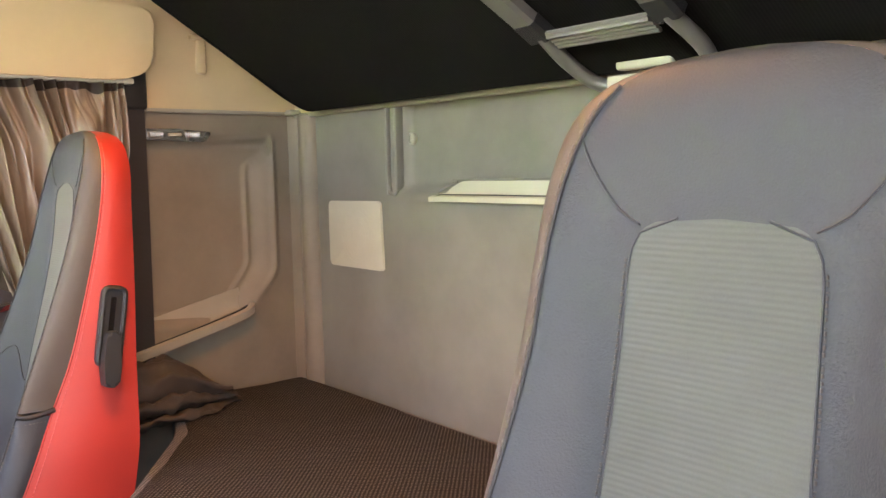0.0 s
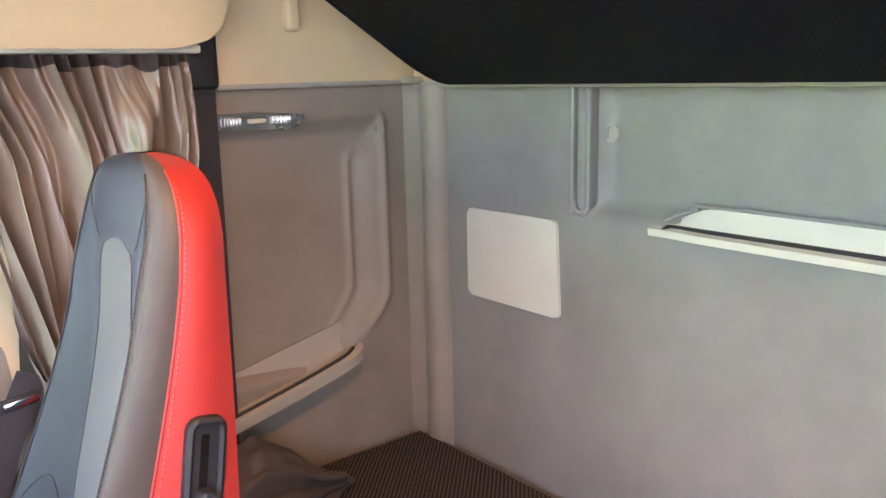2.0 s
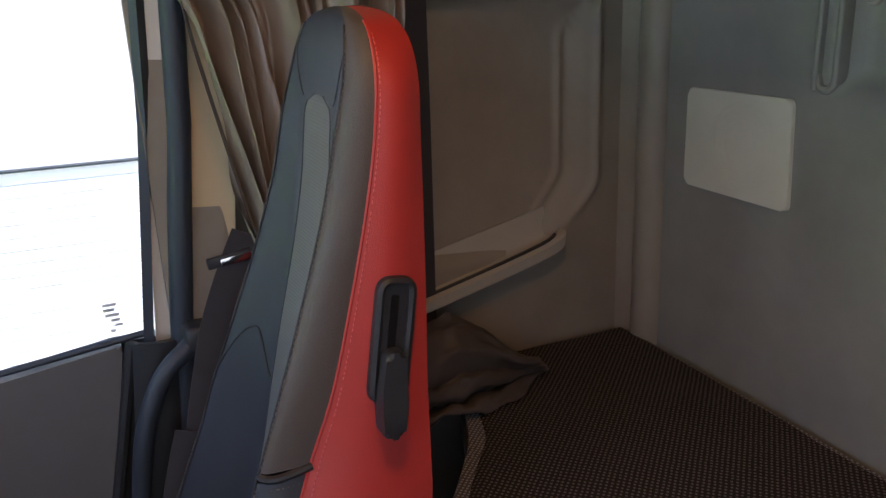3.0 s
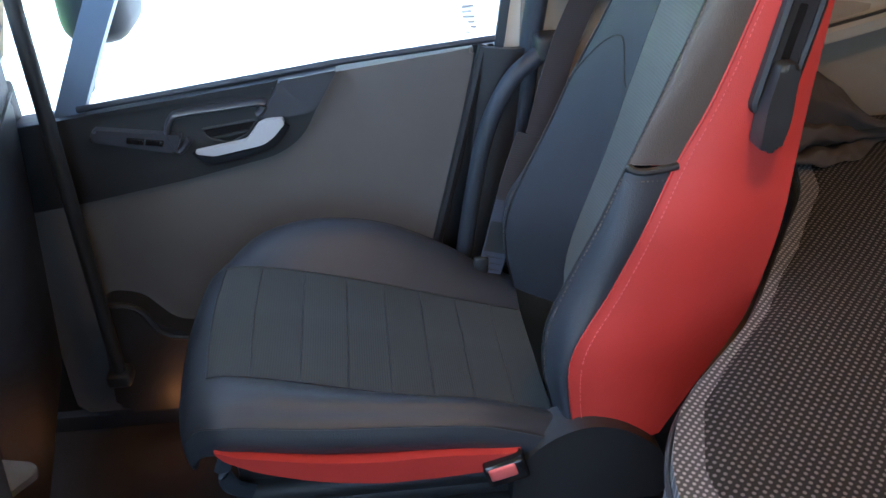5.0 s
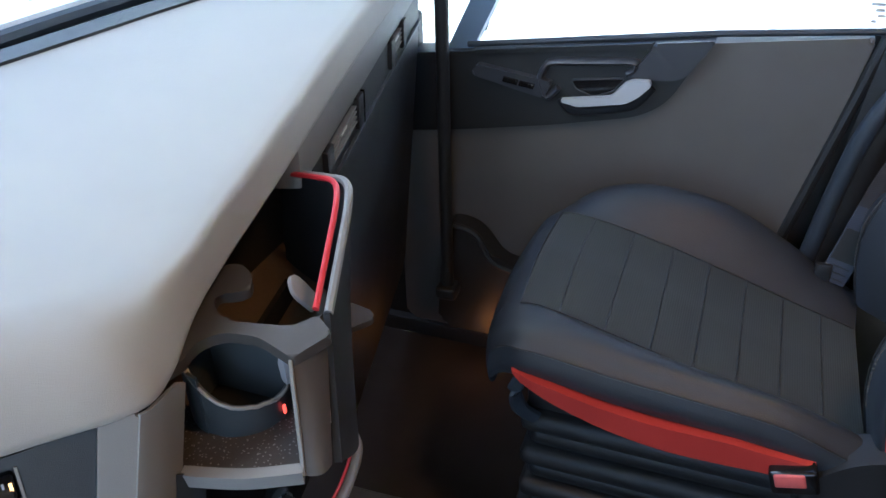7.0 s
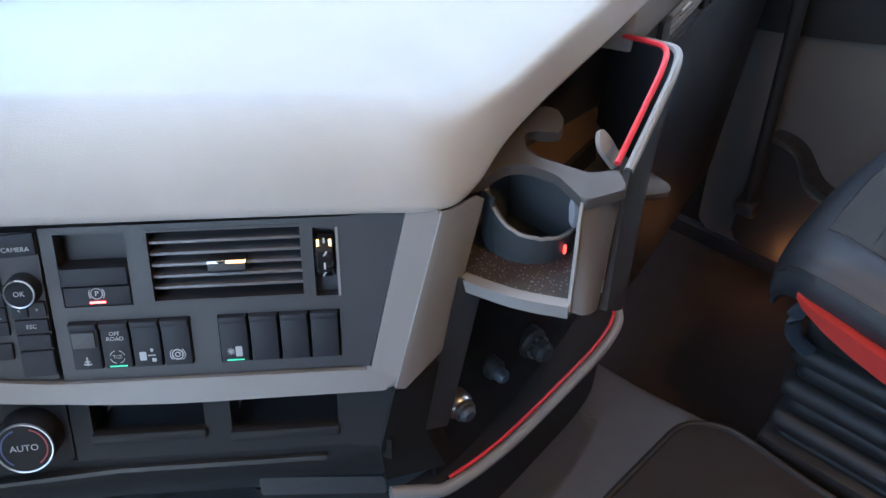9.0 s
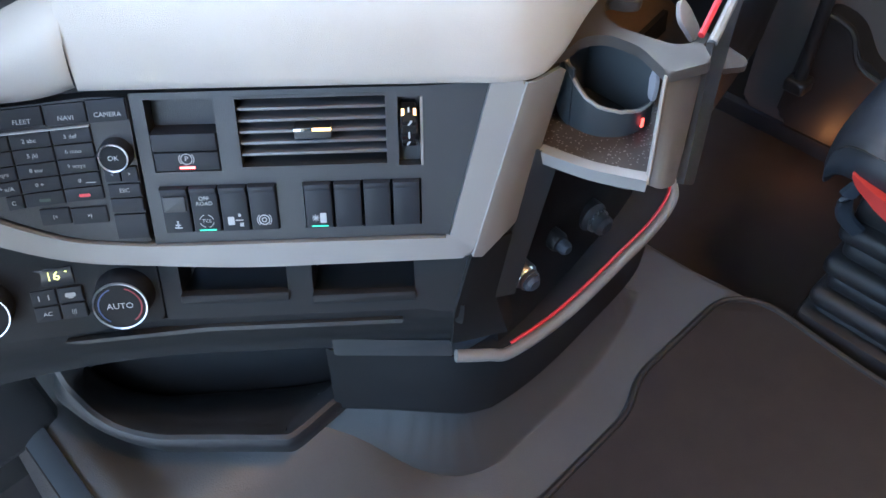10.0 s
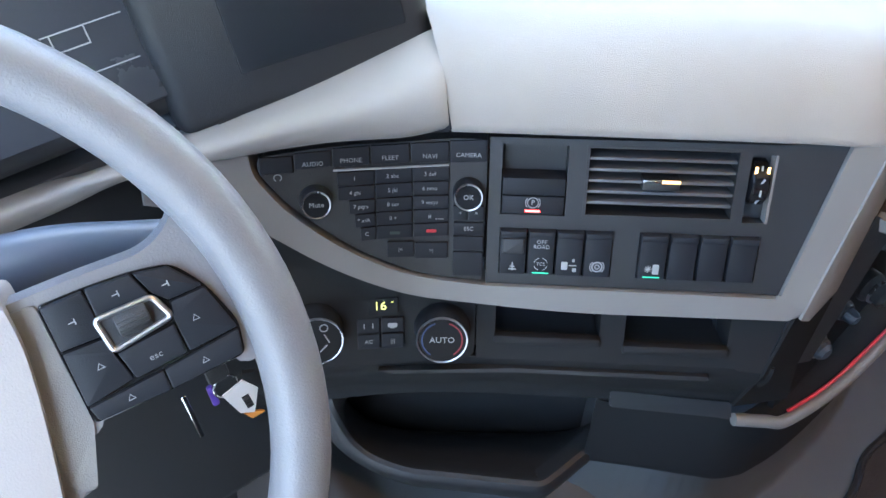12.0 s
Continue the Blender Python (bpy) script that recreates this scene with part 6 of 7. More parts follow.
for k in (1, -1):
    sp = rounded([(0.085 * k, 0.051), (0.141 * k, 0.0500), (0.1745 * k, 0.0480), (0.190 * k, 0.056), (0.206 * k, 0.080), (0.226 * k, 0.060), (0.226 * k, -0.040), (0.205 * k, -0.040), (0.199 * k, -0.0285), (0.155 * k, -0.0285), (0.117 * k, -0.0275), (0.104 * k, -0.064), (0.085 * k, -0.060)], [0.004, 0.01, 0.02, 0.02, 0.004, 0.004, 0.004, 0.008, 0.006, 0.004, 0.006, 0.006, 0.004])
    part("spoke", prism([(p.x, p.y) for p in sp], -0.018, 0.003, 0.003, on_wheel, 3), WHEELSKIN, wheel, "grey upper spoke")
    part("spoke_trim", prism([(p.x, p.y) for p in rounded([(0.104 * k, 0.046), (0.1205 * k, 0.0455), (0.1190 * k, -0.026), (0.1060 * k, -0.062), (0.096 * k, -0.055)], 0.003)], 0.0, 0.0048, 0.001, on_wheel), TRIM, wheel, "grey spoke strip beside the pad")
    lowsp = rounded([(0.06 * k, -0.085), (0.10 * k, -0.075), (0.165 * k, -0.135), (0.145 * k, -0.165), (0.10 * k, -0.12)], 0.015)
    part("lower_spoke", prism([(p.x, p.y) for p in lowsp], -0.016, 0.003, 0.005, on_wheel, 3), WHEELSKIN, wheel)
    pad_o = rounded([(0.1212 * k, 0.0442), (0.1424 * k, 0.0438), (0.1654 * k, 0.0418), (0.1838 * k, 0.0372), (0.1948 * k, 0.0196), (0.2022 * k, -0.0083), (0.1985 * k, -0.0275), (0.1555 * k, -0.0280), (0.1190 * k, -0.0262)], [0.002, 0.01, 0.01, 0.006, 0.01, 0.006, 0.003, 0.004, 0.002])
    pad = part("button_pad", prism([(p.x, p.y) for p in pad_o], -0.002, 0.0050, 0.001, on_wheel), GLOSS, wheel, "dark button pad")
    for i, q in enumerate(CELLS):
        top = 0.0090 if i < 6 else 0.0075
        o = rounded([(p[0] * k, p[1]) for p in q], 0.0012, 2)
        b = part("button", prism([(p.x, p.y) for p in o], 0.002, top, 0.0009, on_wheel), KEY, pad)
        cx, cy = sum(p[0] for p in q) / len(q) * k, sum(p[1] for p in q) / len(q)
        mm = SM @ Matrix.Translation((cx, cy, top + 0.0003))
        if i == 4:
            letters("esc", 0.0052, WHITEMARK, b, SM @ Matrix.Translation((cx, cy - 0.002, top + 0.0003)))
        elif i in (3, 5, 6, 7):
            r = 0.0020
            tri = [Vector((cx + r * math.cos(radians(a)), cy + r * math.sin(radians(a)), 0)) for a in (90, 210, 330)]
            part("symbol", sweep([on_wheel(p.x, p.y, top + 0.0002) for p in tri], [(-0.0003, -0.0002), (0.0003, -0.0002), (0.0003, 0.0002), (-0.0003, 0.0002)], up=SN, closed=True), WHITEMARK, b)
        else:
            part("symbol", merge(rbox((cx, cy, top + 0.0002), (0.0034, 0.0006, 0.0004), 0, 1, SM), rbox((cx + 0.0014, cy, top + 0.0002), (0.0006, 0.0034, 0.0004), 0, 1, SM)), WHITEMARK, b)
    fo = rounded([(0.1412 * k, 0.0268), (0.1690 * k, 0.0262), (0.1738 * k, 0.0118), (0.1428 * k, 0.0072)], 0.003)
    part("dial_well", prism([(p.x, p.y) for p in fo], 0.002, 0.0098, 0, on_wheel), FASCIA, pad)
    fr = part("dial_frame", sweep([on_wheel(p.x, p.y, 0.0102) for p in fo], circle(0.0016, 8), up=SN, closed=True), RINGCHROME, pad, "satin chrome dial frame")
    part("dial", lathe([(0.001, -0.0078), (0.0066, -0.0078), (0.0072, -0.0066), (0.0072, 0.0066), (0.0066, 0.0078), (0.001, 0.0078)], SM @ Matrix.Translation((0.1568 * k, 0.0188, 0.0080)) @ Matrix.Rotation(radians(90), 4, "Y"), 24), BLACK, pad, "ribbed black thumb dial")
    for j in range(5):
        part("dial_rib", rbox((0.1568 * k, 0.0188 + 0.0055 * math.sin(radians(-50 + 25 * j)), 0.0080 + 0.0073 * math.cos(radians(-50 + 25 * j))), (0.0140, 0.0006, 0.0008), 0, 1, SM), FASCIA, pad)
part("column_cover", rbox((0, 0, -0.12), (0.15, 0.13, 0.18), 0.03, 4, SM), BLACK, wheel, "black steering column cover")

stalk = thing("column_stalk", (-0.56, 1.72, 0.98), "dark column stalk with pale symbols behind the wheel", "stalk")
part("lever", sweep(spline([(-0.64, 1.73, 0.995), (-0.575, 1.715, 0.998), (-0.53, 1.705, 0.994), (-0.478, 1.70, 0.972)], 6), circle(0.018, 16, 0.026), taper=lambda t: 0.75 + 0.25 * math.sin(math.pi * min(1, t + 0.25))), STALK, stalk)
part("symbol", tube([Vector((-0.502 + 0.005 * math.cos(i * math.pi / 10), 1.6815, 0.990 + 0.005 * math.sin(i * math.pi / 10))) for i in range(20)], 0.0008, 6, True), WHITEMARK, stalk)
stalk2 = thing("column_stalk", (-0.50, 1.74, 0.86), "ribbed grey end of a second column stalk", "stalk")
part("lever", sweep([(-0.60, 1.75, 0.875), (-0.50, 1.735, 0.870), (-0.455, 1.725, 0.868)], circle(0.011, 12)), STALK, stalk2)
for i in range(4):
    part("rib", lathe([(0.009, 0), (0.0125, 0), (0.0125, 0.004), (0.009, 0.004)], Matrix.Translation((-0.458 - 0.009 * i, 1.7255 + 0.0022 * i, 0.868)) @ Matrix.Rotation(radians(90), 4, "Y"), 14), FASCIA, stalk2)
keys = thing("ignition_key", (-0.49, 1.74, 0.80), "ignition key with a white paper tag and purple fob", "key")
part("key_head", rbox((-0.487, 1.74, 0.815), (0.018, 0.008, 0.026), 0.004), BLACK, keys)
part("key_ring", tube([Vector((-0.485 + 0.010 * math.cos(i * math.pi / 10), 1.737, 0.795 + 0.012 * math.sin(i * math.pi / 10))) for i in range(20)], 0.001, 6, True), CHROME, keys)
tagp = part("tag", prism([(-0.492, 0.800), (-0.474, 0.808), (-0.463, 0.780), (-0.470, 0.738), (-0.482, 0.752)], -0.0006, 0.0006, 0, lambda u, v, n: Vector((u, 1.735 + n - (v - 0.77) * 0.3, v))), PAPER, keys, "creased white paper tag")
part("tag_tip", prism([(-0.479, 0.746), (-0.467, 0.736), (-0.461, 0.728), (-0.473, 0.728)], -0.001, 0.001, 0, lambda u, v, n: Vector((u, 1.7355 + n - (v - 0.77) * 0.3, v))), ORANGE, tagp, "orange tip")
for i in range(5):
    part("print_bar", rbox((-0.4725 - 0.0006 * i, 1.7335 - (0.757 + 0.0055 * i - 0.77) * 0.3, 0.757 + 0.0055 * i), (0.006, 0.0008, 0.0022), 0, 1), BLACK, tagp)
part("fob", rbox((-0.496, 1.742, 0.787), (0.006, 0.004, 0.024), 0.002, 2), PURPLE, keys, "purple fob")
part("spare_key", rbox((-0.5165, 1.74, 0.778), (0.004, 0.0015, 0.055), 0.0008, 1, None), CHROME, keys, "thin metal key")

cluster = thing("instrument_display", (-0.62, 1.86, 0.98), "dark digital instrument display behind the steering wheel", "instrument panel")
cm = Matrix.Translation((-0.66, 1.875, 1.07)) @ Matrix.Rotation(radians(-22), 4, "X") @ Matrix.Rotation(radians(-3), 4, "Z")
part("housing", rbox((0, 0.03, 0), (0.52, 0.06, 0.20), 0.02, 4, cm), BLACK, cluster, "black display housing")
scr = part("screen", rbox((0, -0.003, 0), (0.48, 0.004, 0.17), 0.002, 2, cm), BLUESCREEN, cluster, "glossy dark screen")
for x, z, w in ((0.195, -0.022, 0.055), (0.20, -0.053, 0.045)):
    part("screen_line", rbox((x, -0.0055, z), (w, 0.0006, 0.0009), 0, 1, cm), WHITEMARK, scr)
part("screen_icon", merge(*[rbox((0.185 + dx, -0.0056, -0.028 + dz), (w, 0.0006, h), 0, 1, cm) for dx, dz, w, h in ((0, 0.006, 0.024, 0.001), (0, -0.006, 0.024, 0.001), (-0.0115, 0, 0.001, 0.012), (0.0115, 0, 0.001, 0.012))]), WHITEMARK, scr)
part("dial_glow", rbox((0.10, -0.0056, -0.07), (0.03, 0.0006, 0.002), 0, 1, cm), AMBERGLOW, scr)
part("lower_void", rbox((-0.60, 1.90, 0.88), (0.56, 0.10, 0.16), 0.02), BLACK, cluster, "black cavity below the display")

sided = thing("side_display", (-0.33, 1.80, 1.0), "dark tilted side display with a rounded black housing", "display")
sm = Matrix.Translation((-0.335, 1.812, 1.075)) @ Matrix.Rotation(radians(-16), 4, "Z") @ Matrix.Rotation(radians(-12), 4, "X") @ Matrix.Rotation(radians(-4), 4, "Y")
part("housing", rbox((-0.004, 0.018, -0.006), (0.206, 0.036, 0.205), 0.016, 5, sm), BLACK, sided, "rounded black housing")
part("screen", rbox((0.014, -0.001, 0.002), (0.126, 0.003, 0.145), 0.002, 2, sm), SCREEN, sided, "dark glossy screen")

# ---- sleeping area ----
def bunk(x, d, n):
    """The tilted upper bunk: d up along it from its rear edge, n above its underside."""
    return Vector((x, 0.060 + 0.869 * d - 0.495 * n, 1.452 + 0.495 * d + 0.869 * n))


upper = thing("upper_bunk", (0, 0.06, 1.45), "tilted upper bunk with black fabric underside and aluminium front rail", "bunk")
part("underside", prism([(p.x, p.y) for p in rounded([(-0.93, 0.0), (0.915, 0.0), (0.93, 0.06), (0.86, 0.620), (-0.93, 0.620)], [0.01, 0.03, 0.10, 0.03, 0.02])], 0.0, 0.09, 0.0, bunk), BUNKNET, upper, "black woven underside")
part("front_rail", sweep([bunk(0.852, 0.628, 0.0), bunk(-0.93, 0.628, 0.0)], [(-0.004, -0.006), (0.012, -0.002), (0.012, 0.020), (-0.004, 0.026)], up=(0, 0, 1)), ALU, upper, "aluminium front rail")
part("front_board", sweep([bunk(0.852, 0.640, 0.026), bunk(-0.93, 0.640, 0.026)], [(-0.006, -0.006), (0.014, -0.006), (0.004, 0.055), (-0.012, 0.055)], up=(0, 0, 1)), BOARD, upper, "brown grey front board")
part("end_cap", sheet(lambda s, t: bunk(0.856 + 0.012 * math.sin(math.pi * t) + 0.06 * (1 - s), 0.06 + 0.575 * s, -0.004 + 0.10 * t), 12, 6, 0.006), BUNKNET, upper, "black end cover")
part("corner_cap", tube(spline([bunk(0.866, 0.60, -0.004), bunk(0.868, 0.640, 0.0), bunk(0.868, 0.652, 0.04), bunk(0.862, 0.640, 0.085)], 5), 0.011, 10), BLACK, upper, "black corner cap")
part("clip", rbox((0, 0, 0), (0.050, 0.024, 0.040), 0.008, 3, Matrix.Translation(bunk(0.42, 0.668, 0.045)) @ Matrix.Rotation(radians(-14), 4, "X")), CREAM, upper, "pale release button")
part("pull_recess", rbox((0, 0, 0), (0.11, 0.035, 0.010), 0.004, 2, Matrix.Translation(bunk(0.455, 0.555, 0.0)) @ Matrix.Rotation(radians(29.7), 4, "X")), PITCH, upper, "dark pull recess")

ladder = thing("folded_ladder", bunk(-0.15, 0.10, -0.05), "folded aluminium bunk ladder stowed under the upper bunk", "ladder")
for x, xe in ((-0.007, -0.033), (-0.242, -0.276)):
    sec = [(-0.027, -0.004), (-0.019, -0.022), (0.017, -0.022), (0.023, -0.016), (0.023, 0.0), (-0.027, 0.0)]
    part("rail", sweep([bunk(x, 0.535, -0.004), bunk(xe, 0.180, -0.004)], sec, up=(0, -0.495, 0.869)), ALU, ladder, "aluminium rail")
    part("joint", sweep([bunk(xe, 0.183, -0.004), bunk(xe - 0.002, 0.138, -0.004)], [(a * 1.05, b * 1.1 + 0.001) for a, b in sec], up=(0, -0.495, 0.869)), BLACK, ladder, "black joint")
GRIPLINE = spline([bunk(-0.018, 0.505, -0.014), bunk(-0.026, 0.550, -0.019), bunk(-0.042, 0.590, -0.028), bunk(-0.078, 0.615, -0.035), bunk(-0.130, 0.618, -0.036), bunk(-0.200, 0.618, -0.036), bunk(-0.245, 0.612, -0.036), bunk(-0.268, 0.585, -0.032), bunk(-0.262, 0.545, -0.022), bunk(-0.250, 0.510, -0.016)], 6)
part("top_grip", sweep(GRIPLINE, circle(0.0245, 18, 0.0235)), GRIP, ladder, "matt dark elbowed grip")
part("grip_sleeve", tube([bunk(-0.078, 0.617, -0.036), bunk(-0.080, 0.617, -0.036), bunk(-0.170, 0.618, -0.036), bunk(-0.172, 0.618, -0.036)], 0.0292, 22), GRIP, ladder, "wider dark sleeve")
part("grip_ring", tube([bunk(-0.176, 0.618, -0.036), bunk(-0.180, 0.618, -0.036)], 0.0262, 22), BLACK, ladder)
hole_at = bunk(-0.238, 0.616, -0.038)
hole_dir = (Vector((-0.55, 1.2, 1.45)) - hole_at).normalized()
part("grip_hole", lathe([(0.001, 0.0), (0.017, 0.0), (0.017, 0.004), (0.013, 0.002), (0.001, 0.002)], Matrix.Translation(hole_at + hole_dir * 0.0245) @ hole_dir.to_track_quat("Z", "Y").to_matrix().to_4x4() @ Matrix.Diagonal((1.35, 0.72, 1, 1)), 24), PITCH, ladder, "dark oval hole")
for k in range(6):
    part("print_bar", rbox((0, 0, 0), (0.006, 0.006, 0.001), 0.0003, 1, Matrix.Translation(bunk(-0.100 - 0.0095 * k, 0.624, -0.036) + hole_dir * 0.0290) @ hole_dir.to_track_quat("Z", "Y").to_matrix().to_4x4()), LOWER, ladder)
part("stop_pad", rbox((0, 0, 0), (0.020, 0.030, 0.004), 0.004, 2, Matrix.Translation(bunk(-0.042, 0.463, -0.0265)) @ Matrix.Rotation(radians(29.7), 4, "X")), BLACK, ladder, "black square pad")
for k in range(3):
    part("print_bar", rbox((0, 0, 0), (0.0022, 0.011, 0.0006), 0, 1, Matrix.Translation(bunk(-0.034 + 0.002, 0.425 - 0.0135 * k, -0.0322)) @ Matrix.Rotation(radians(29.7), 4, "X")), BLACK, ladder)
for k in range(5):
    part("rung_rib", sweep([bunk(-0.058, 0.118 + 0.0085 * k, -0.022), bunk(-0.252, 0.118 + 0.0085 * k, -0.022)], circle(0.0042, 8)), ALU, ladder)
part("rung", sweep([bunk(-0.058, 0.135, -0.016), bunk(-0.252, 0.135, -0.016)], [(-0.019, -0.005), (0.019, -0.005), (0.019, 0.008), (-0.019, 0.008)]), ALU, ladder, "ribbed aluminium rung")
part("end_loop", tube(spline([bunk(-0.040, 0.145, -0.016), bunk(-0.041, 0.070, -0.020), bunk(-0.056, 0.010, -0.021), bunk(-0.100, -0.008, -0.022), bunk(-0.213, -0.010, -0.022), bunk(-0.268, 0.006, -0.021), bunk(-0.292, 0.060, -0.020), bunk(-0.278, 0.145, -0.016)], 6), 0.0125, 14), ALU, ladder, "bent steel end loop")
holder = thing("ladder_bracket", (-0.155, 0.02, 1.43), "cream plastic ladder bracket on the rear wall", "bracket")
part("cradle", rbox((-0.155, 0.045, 1.462), (0.108, 0.08, 0.018), 0.006, 3), CREAM, holder)
part("jaw", rbox((-0.152, 0.080, 1.432), (0.122, 0.030, 0.026), 0.006, 3), CREAM, holder)
part("stem", lathe([(0.001, 0), (0.022, 0), (0.022, 0.012), (0.001, 0.014)], Matrix.Translation((-0.160, 0.05, 1.406)) @ pose(0, 0, 0, 0, 0, 0), 20), CREAM, holder)

# lower bunk: base box and mattress, wider between the seats
lower = thing("lower_bunk", (0, 0.4, FLOOR), "lower bunk base with dark dotted mattress", "bunk")
MO = [(-0.96, 0.02), (1.058, 0.02), (1.058, 0.40), (0.80, 0.500), (0.500, 0.715), (0.360, 0.862), (0.265, 0.905), (-0.20, 0.905), (-0.28, 0.87), (-0.80, 0.53), (-0.96, 0.45)]
part("base", prism([(p.x * 0.985, p.y * 0.975) for p in rounded(MO, 0.03)], FLOOR, 0.575, 0.01), BLACK, lower, "dark bunk base")


def mattress_top(x, y):
    return 0.716 + 0.004 * noise.noise((x * 3, y * 3, 0.3)) + 0.003 * noise.noise((x * 9, y * 9, 1.3)) + 0.012 * math.exp(-((x - 0.45) / 0.14) ** 2 - ((y - 0.66) / 0.12) ** 2)


mo = prism([(p.x, p.y) for p in rounded(MO, [0.02, 0.02, 0.05, 0.05, 0.05, 0.05, 0.04, 0.05, 0.05, 0.05, 0.03])], 0.578, 0.712, 0.022, None, 4)
mat_part = part("mattress", mo, MATTRESS, lower, "dark brown mattress with pale woven dots")
MFRONT = [(-0.96, 0.43), (-0.80, 0.52), (-0.28, 0.855), (-0.20, 0.885), (0.265, 0.885), (0.36, 0.842), (0.50, 0.697), (0.80, 0.482), (1.058, 0.385)]


def mattress_at(s, t):
    x = -0.95 + 2.0 * s
    y = 0.03 + t * (float(np.interp(x, [p[0] for p in MFRONT], [p[1] for p in MFRONT])) - 0.03)
    return Vector((x, y, mattress_top(x, y) - 0.010 * step(0.96, 1.0, t)))


part("mattress_top", sheet(mattress_at, 110, 40), SHADEDTOP, lower, "dotted mattress top, shade in its darker colour")
piping = [Vector((p.x, p.y, 0.690)) + Vector((0, 0.003, 0)) for p in rounded(MO, 0.05)]
part("piping", sweep(piping, circle(0.004, 8), closed=True), BLACK, mat_part)

# things on the rear wall
spk = thing("speaker_cover", (0.79, 0.0, 1.05), "cream square speaker cover on the rear wall", "speaker")
so = rounded([(0.669, 1.047), (0.909, 1.047), (0.909, 1.219), (0.677, 1.221)], 0.012)
part("cover", prism([(p.x, p.y) for p in so], -0.005, 0.007, 0.004, lambda u, v, n: Vector((u, n, v)), 3), CREAM, spk)
for r in (0.035, 0.048, 0.061, 0.072):
    part("grille_ring", tube([Vector((0.775 + r * math.cos(i * math.pi / 24), 0.0070, 1.133 + r * math.sin(i * math.pi / 24))) for i in range(48)], 0.0005, 5, True), CREAM, spk)

bin_ = thing("wall_pocket", (0.0, 0.0, 1.22), "long cream storage pocket on the rear wall", "shelf")
LP = spline([(0.484, 0.002, 1.228), (0.440, 0.008, 1.2295), (0.380, 0.015, 1.230), (0.2, 0.016, 1.230), (-0.3, 0.016, 1.230), (-0.70, 0.016, 1.230)], 6)
part("lip", sweep(LP, [(-0.007, -0.005), (0.006, -0.005), (0.007, 0.006), (-0.005, 0.009)]), CREAM, bin_, "cream rolled lip")
part("backplate", sheet(lambda s, t: Vector((0.466 - 1.166 * s, -0.008 - 0.014 * t, 1.2415 + t * 0.0300 * step(0.0, 0.075, s) ** 0.6)), 90, 6, 0.006), CREAM, bin_)
part("top_bead", sweep(spline([(0.466, -0.006, 1.2455), (0.445, -0.014, 1.258), (0.415, -0.020, 1.267), (0.37, -0.022, 1.2725), (-0.3, -0.022, 1.2725), (-0.70, -0.022, 1.2725)], 6), circle(0.003, 8)), FELT, bin_)
# black sheet that paints the shadow in the slot above the lip
part("slot_shadow", sheet(lambda s, t: Vector((0.46 - 1.15 * s, 0.010 - 0.017 * t, 1.236 + 0.005 * t)), 20, 3, 0.003), BLACK, bin_)
for x in (0.051, -0.129):
    part("hook", rbox((x, 0.000, 1.243), (0.022, 0.024, 0.022), 0.007, 3), IVORY, bin_, "small hook")
ctl = thing("bunk_control_panel", (0.0, 0.0, 1.09), "cream bunk control panel with a dark display", "control panel")
part("plate", prism([(p.x, p.y) for p in rounded([(-0.097, 1.092), (0.083, 1.092), (0.086, 1.166), (-0.095, 1.167)], 0.006)], -0.004, 0.010, 0.004, lambda u, v, n: Vector((u, n, v)), 3), CREAM, ctl)
part("display", rbox((-0.005, 0.011, 1.141), (0.088, 0.004, 0.030), 0.001, 1), mat("dark red display", (0.03, 0.006, 0.008), 0.2), ctl, "dark red display")
for x, z, w, h in ((0.062, 1.135, 0.020, 0.040), (-0.075, 1.135, 0.020, 0.040), (0.020, 1.108, 0.036, 0.018), (-0.028, 1.108, 0.036, 0.018)):
    part("button", rbox((x, 0.0105, z), (w, 0.006, h), 0.002, 2), CREAM, ctl)
stud = thing("wall_stud", (0.590, -0.03, 1.37), "round cream stud on the rear wall", "stud")
part("boss", lathe([(0.001, 0.0), (0.020, 0.0), (0.019, 0.010), (0.014, 0.014), (0.012, 0.009), (0.001, 0.009)], Matrix.Translation((0.590, -0.037, 1.371)) @ Matrix.Scale(0.8, 4) @ Matrix.Rotation(radians(-90), 4, "X"), 28), IVORY, stud)

# side wall pocket, lamp, clip
sp = thing("side_pocket", (1.06, 0.28, 0.88), "ivory moulded side pocket on the wall beside the bunk", "shelf")
TL = spline([(1.070, 0.162, 0.936), (1.052, 0.176, 0.930), (1.042, 0.21, 0.919), (1.040, 0.30, 0.896), (1.040, 0.42, 0.868), (1.040, 0.56, 0.836)], 6)
part("lip", sweep(TL, [(-0.007, -0.014), (0.007, -0.014), (0.009, 0.006), (0.002, 0.010), (-0.008, 0.006)]), IVORY, sp, "ivory lip")
part("slot", sweep([p + Vector((0.013, 0.004, 0.006)) for p in TL[6:]], circle(0.0045, 6)), BLACK, sp, "dark slot behind the lip")
part("scoop", sheet(lambda s, t: TL[min(int(s * (len(TL) - 1)), len(TL) - 1)].lerp(Vector((1.104, 0.185 + 0.375 * s, 0.985 - 0.085 * s)), t) + Vector((0.012, 0, -0.030)) * math.sin(math.pi * t), 40, 10, 0.004), IVORY, sp)
rl = thing("reading_lamp", (1.06, 0.35, 1.38), "chrome reading lamp with two clear lenses on the side wall", "lamp")
lo_ = rounded([(0.255, 1.405), (0.275, 1.380), (0.436, 1.384), (0.436, 1.412), (0.36, 1.413)], 0.006)
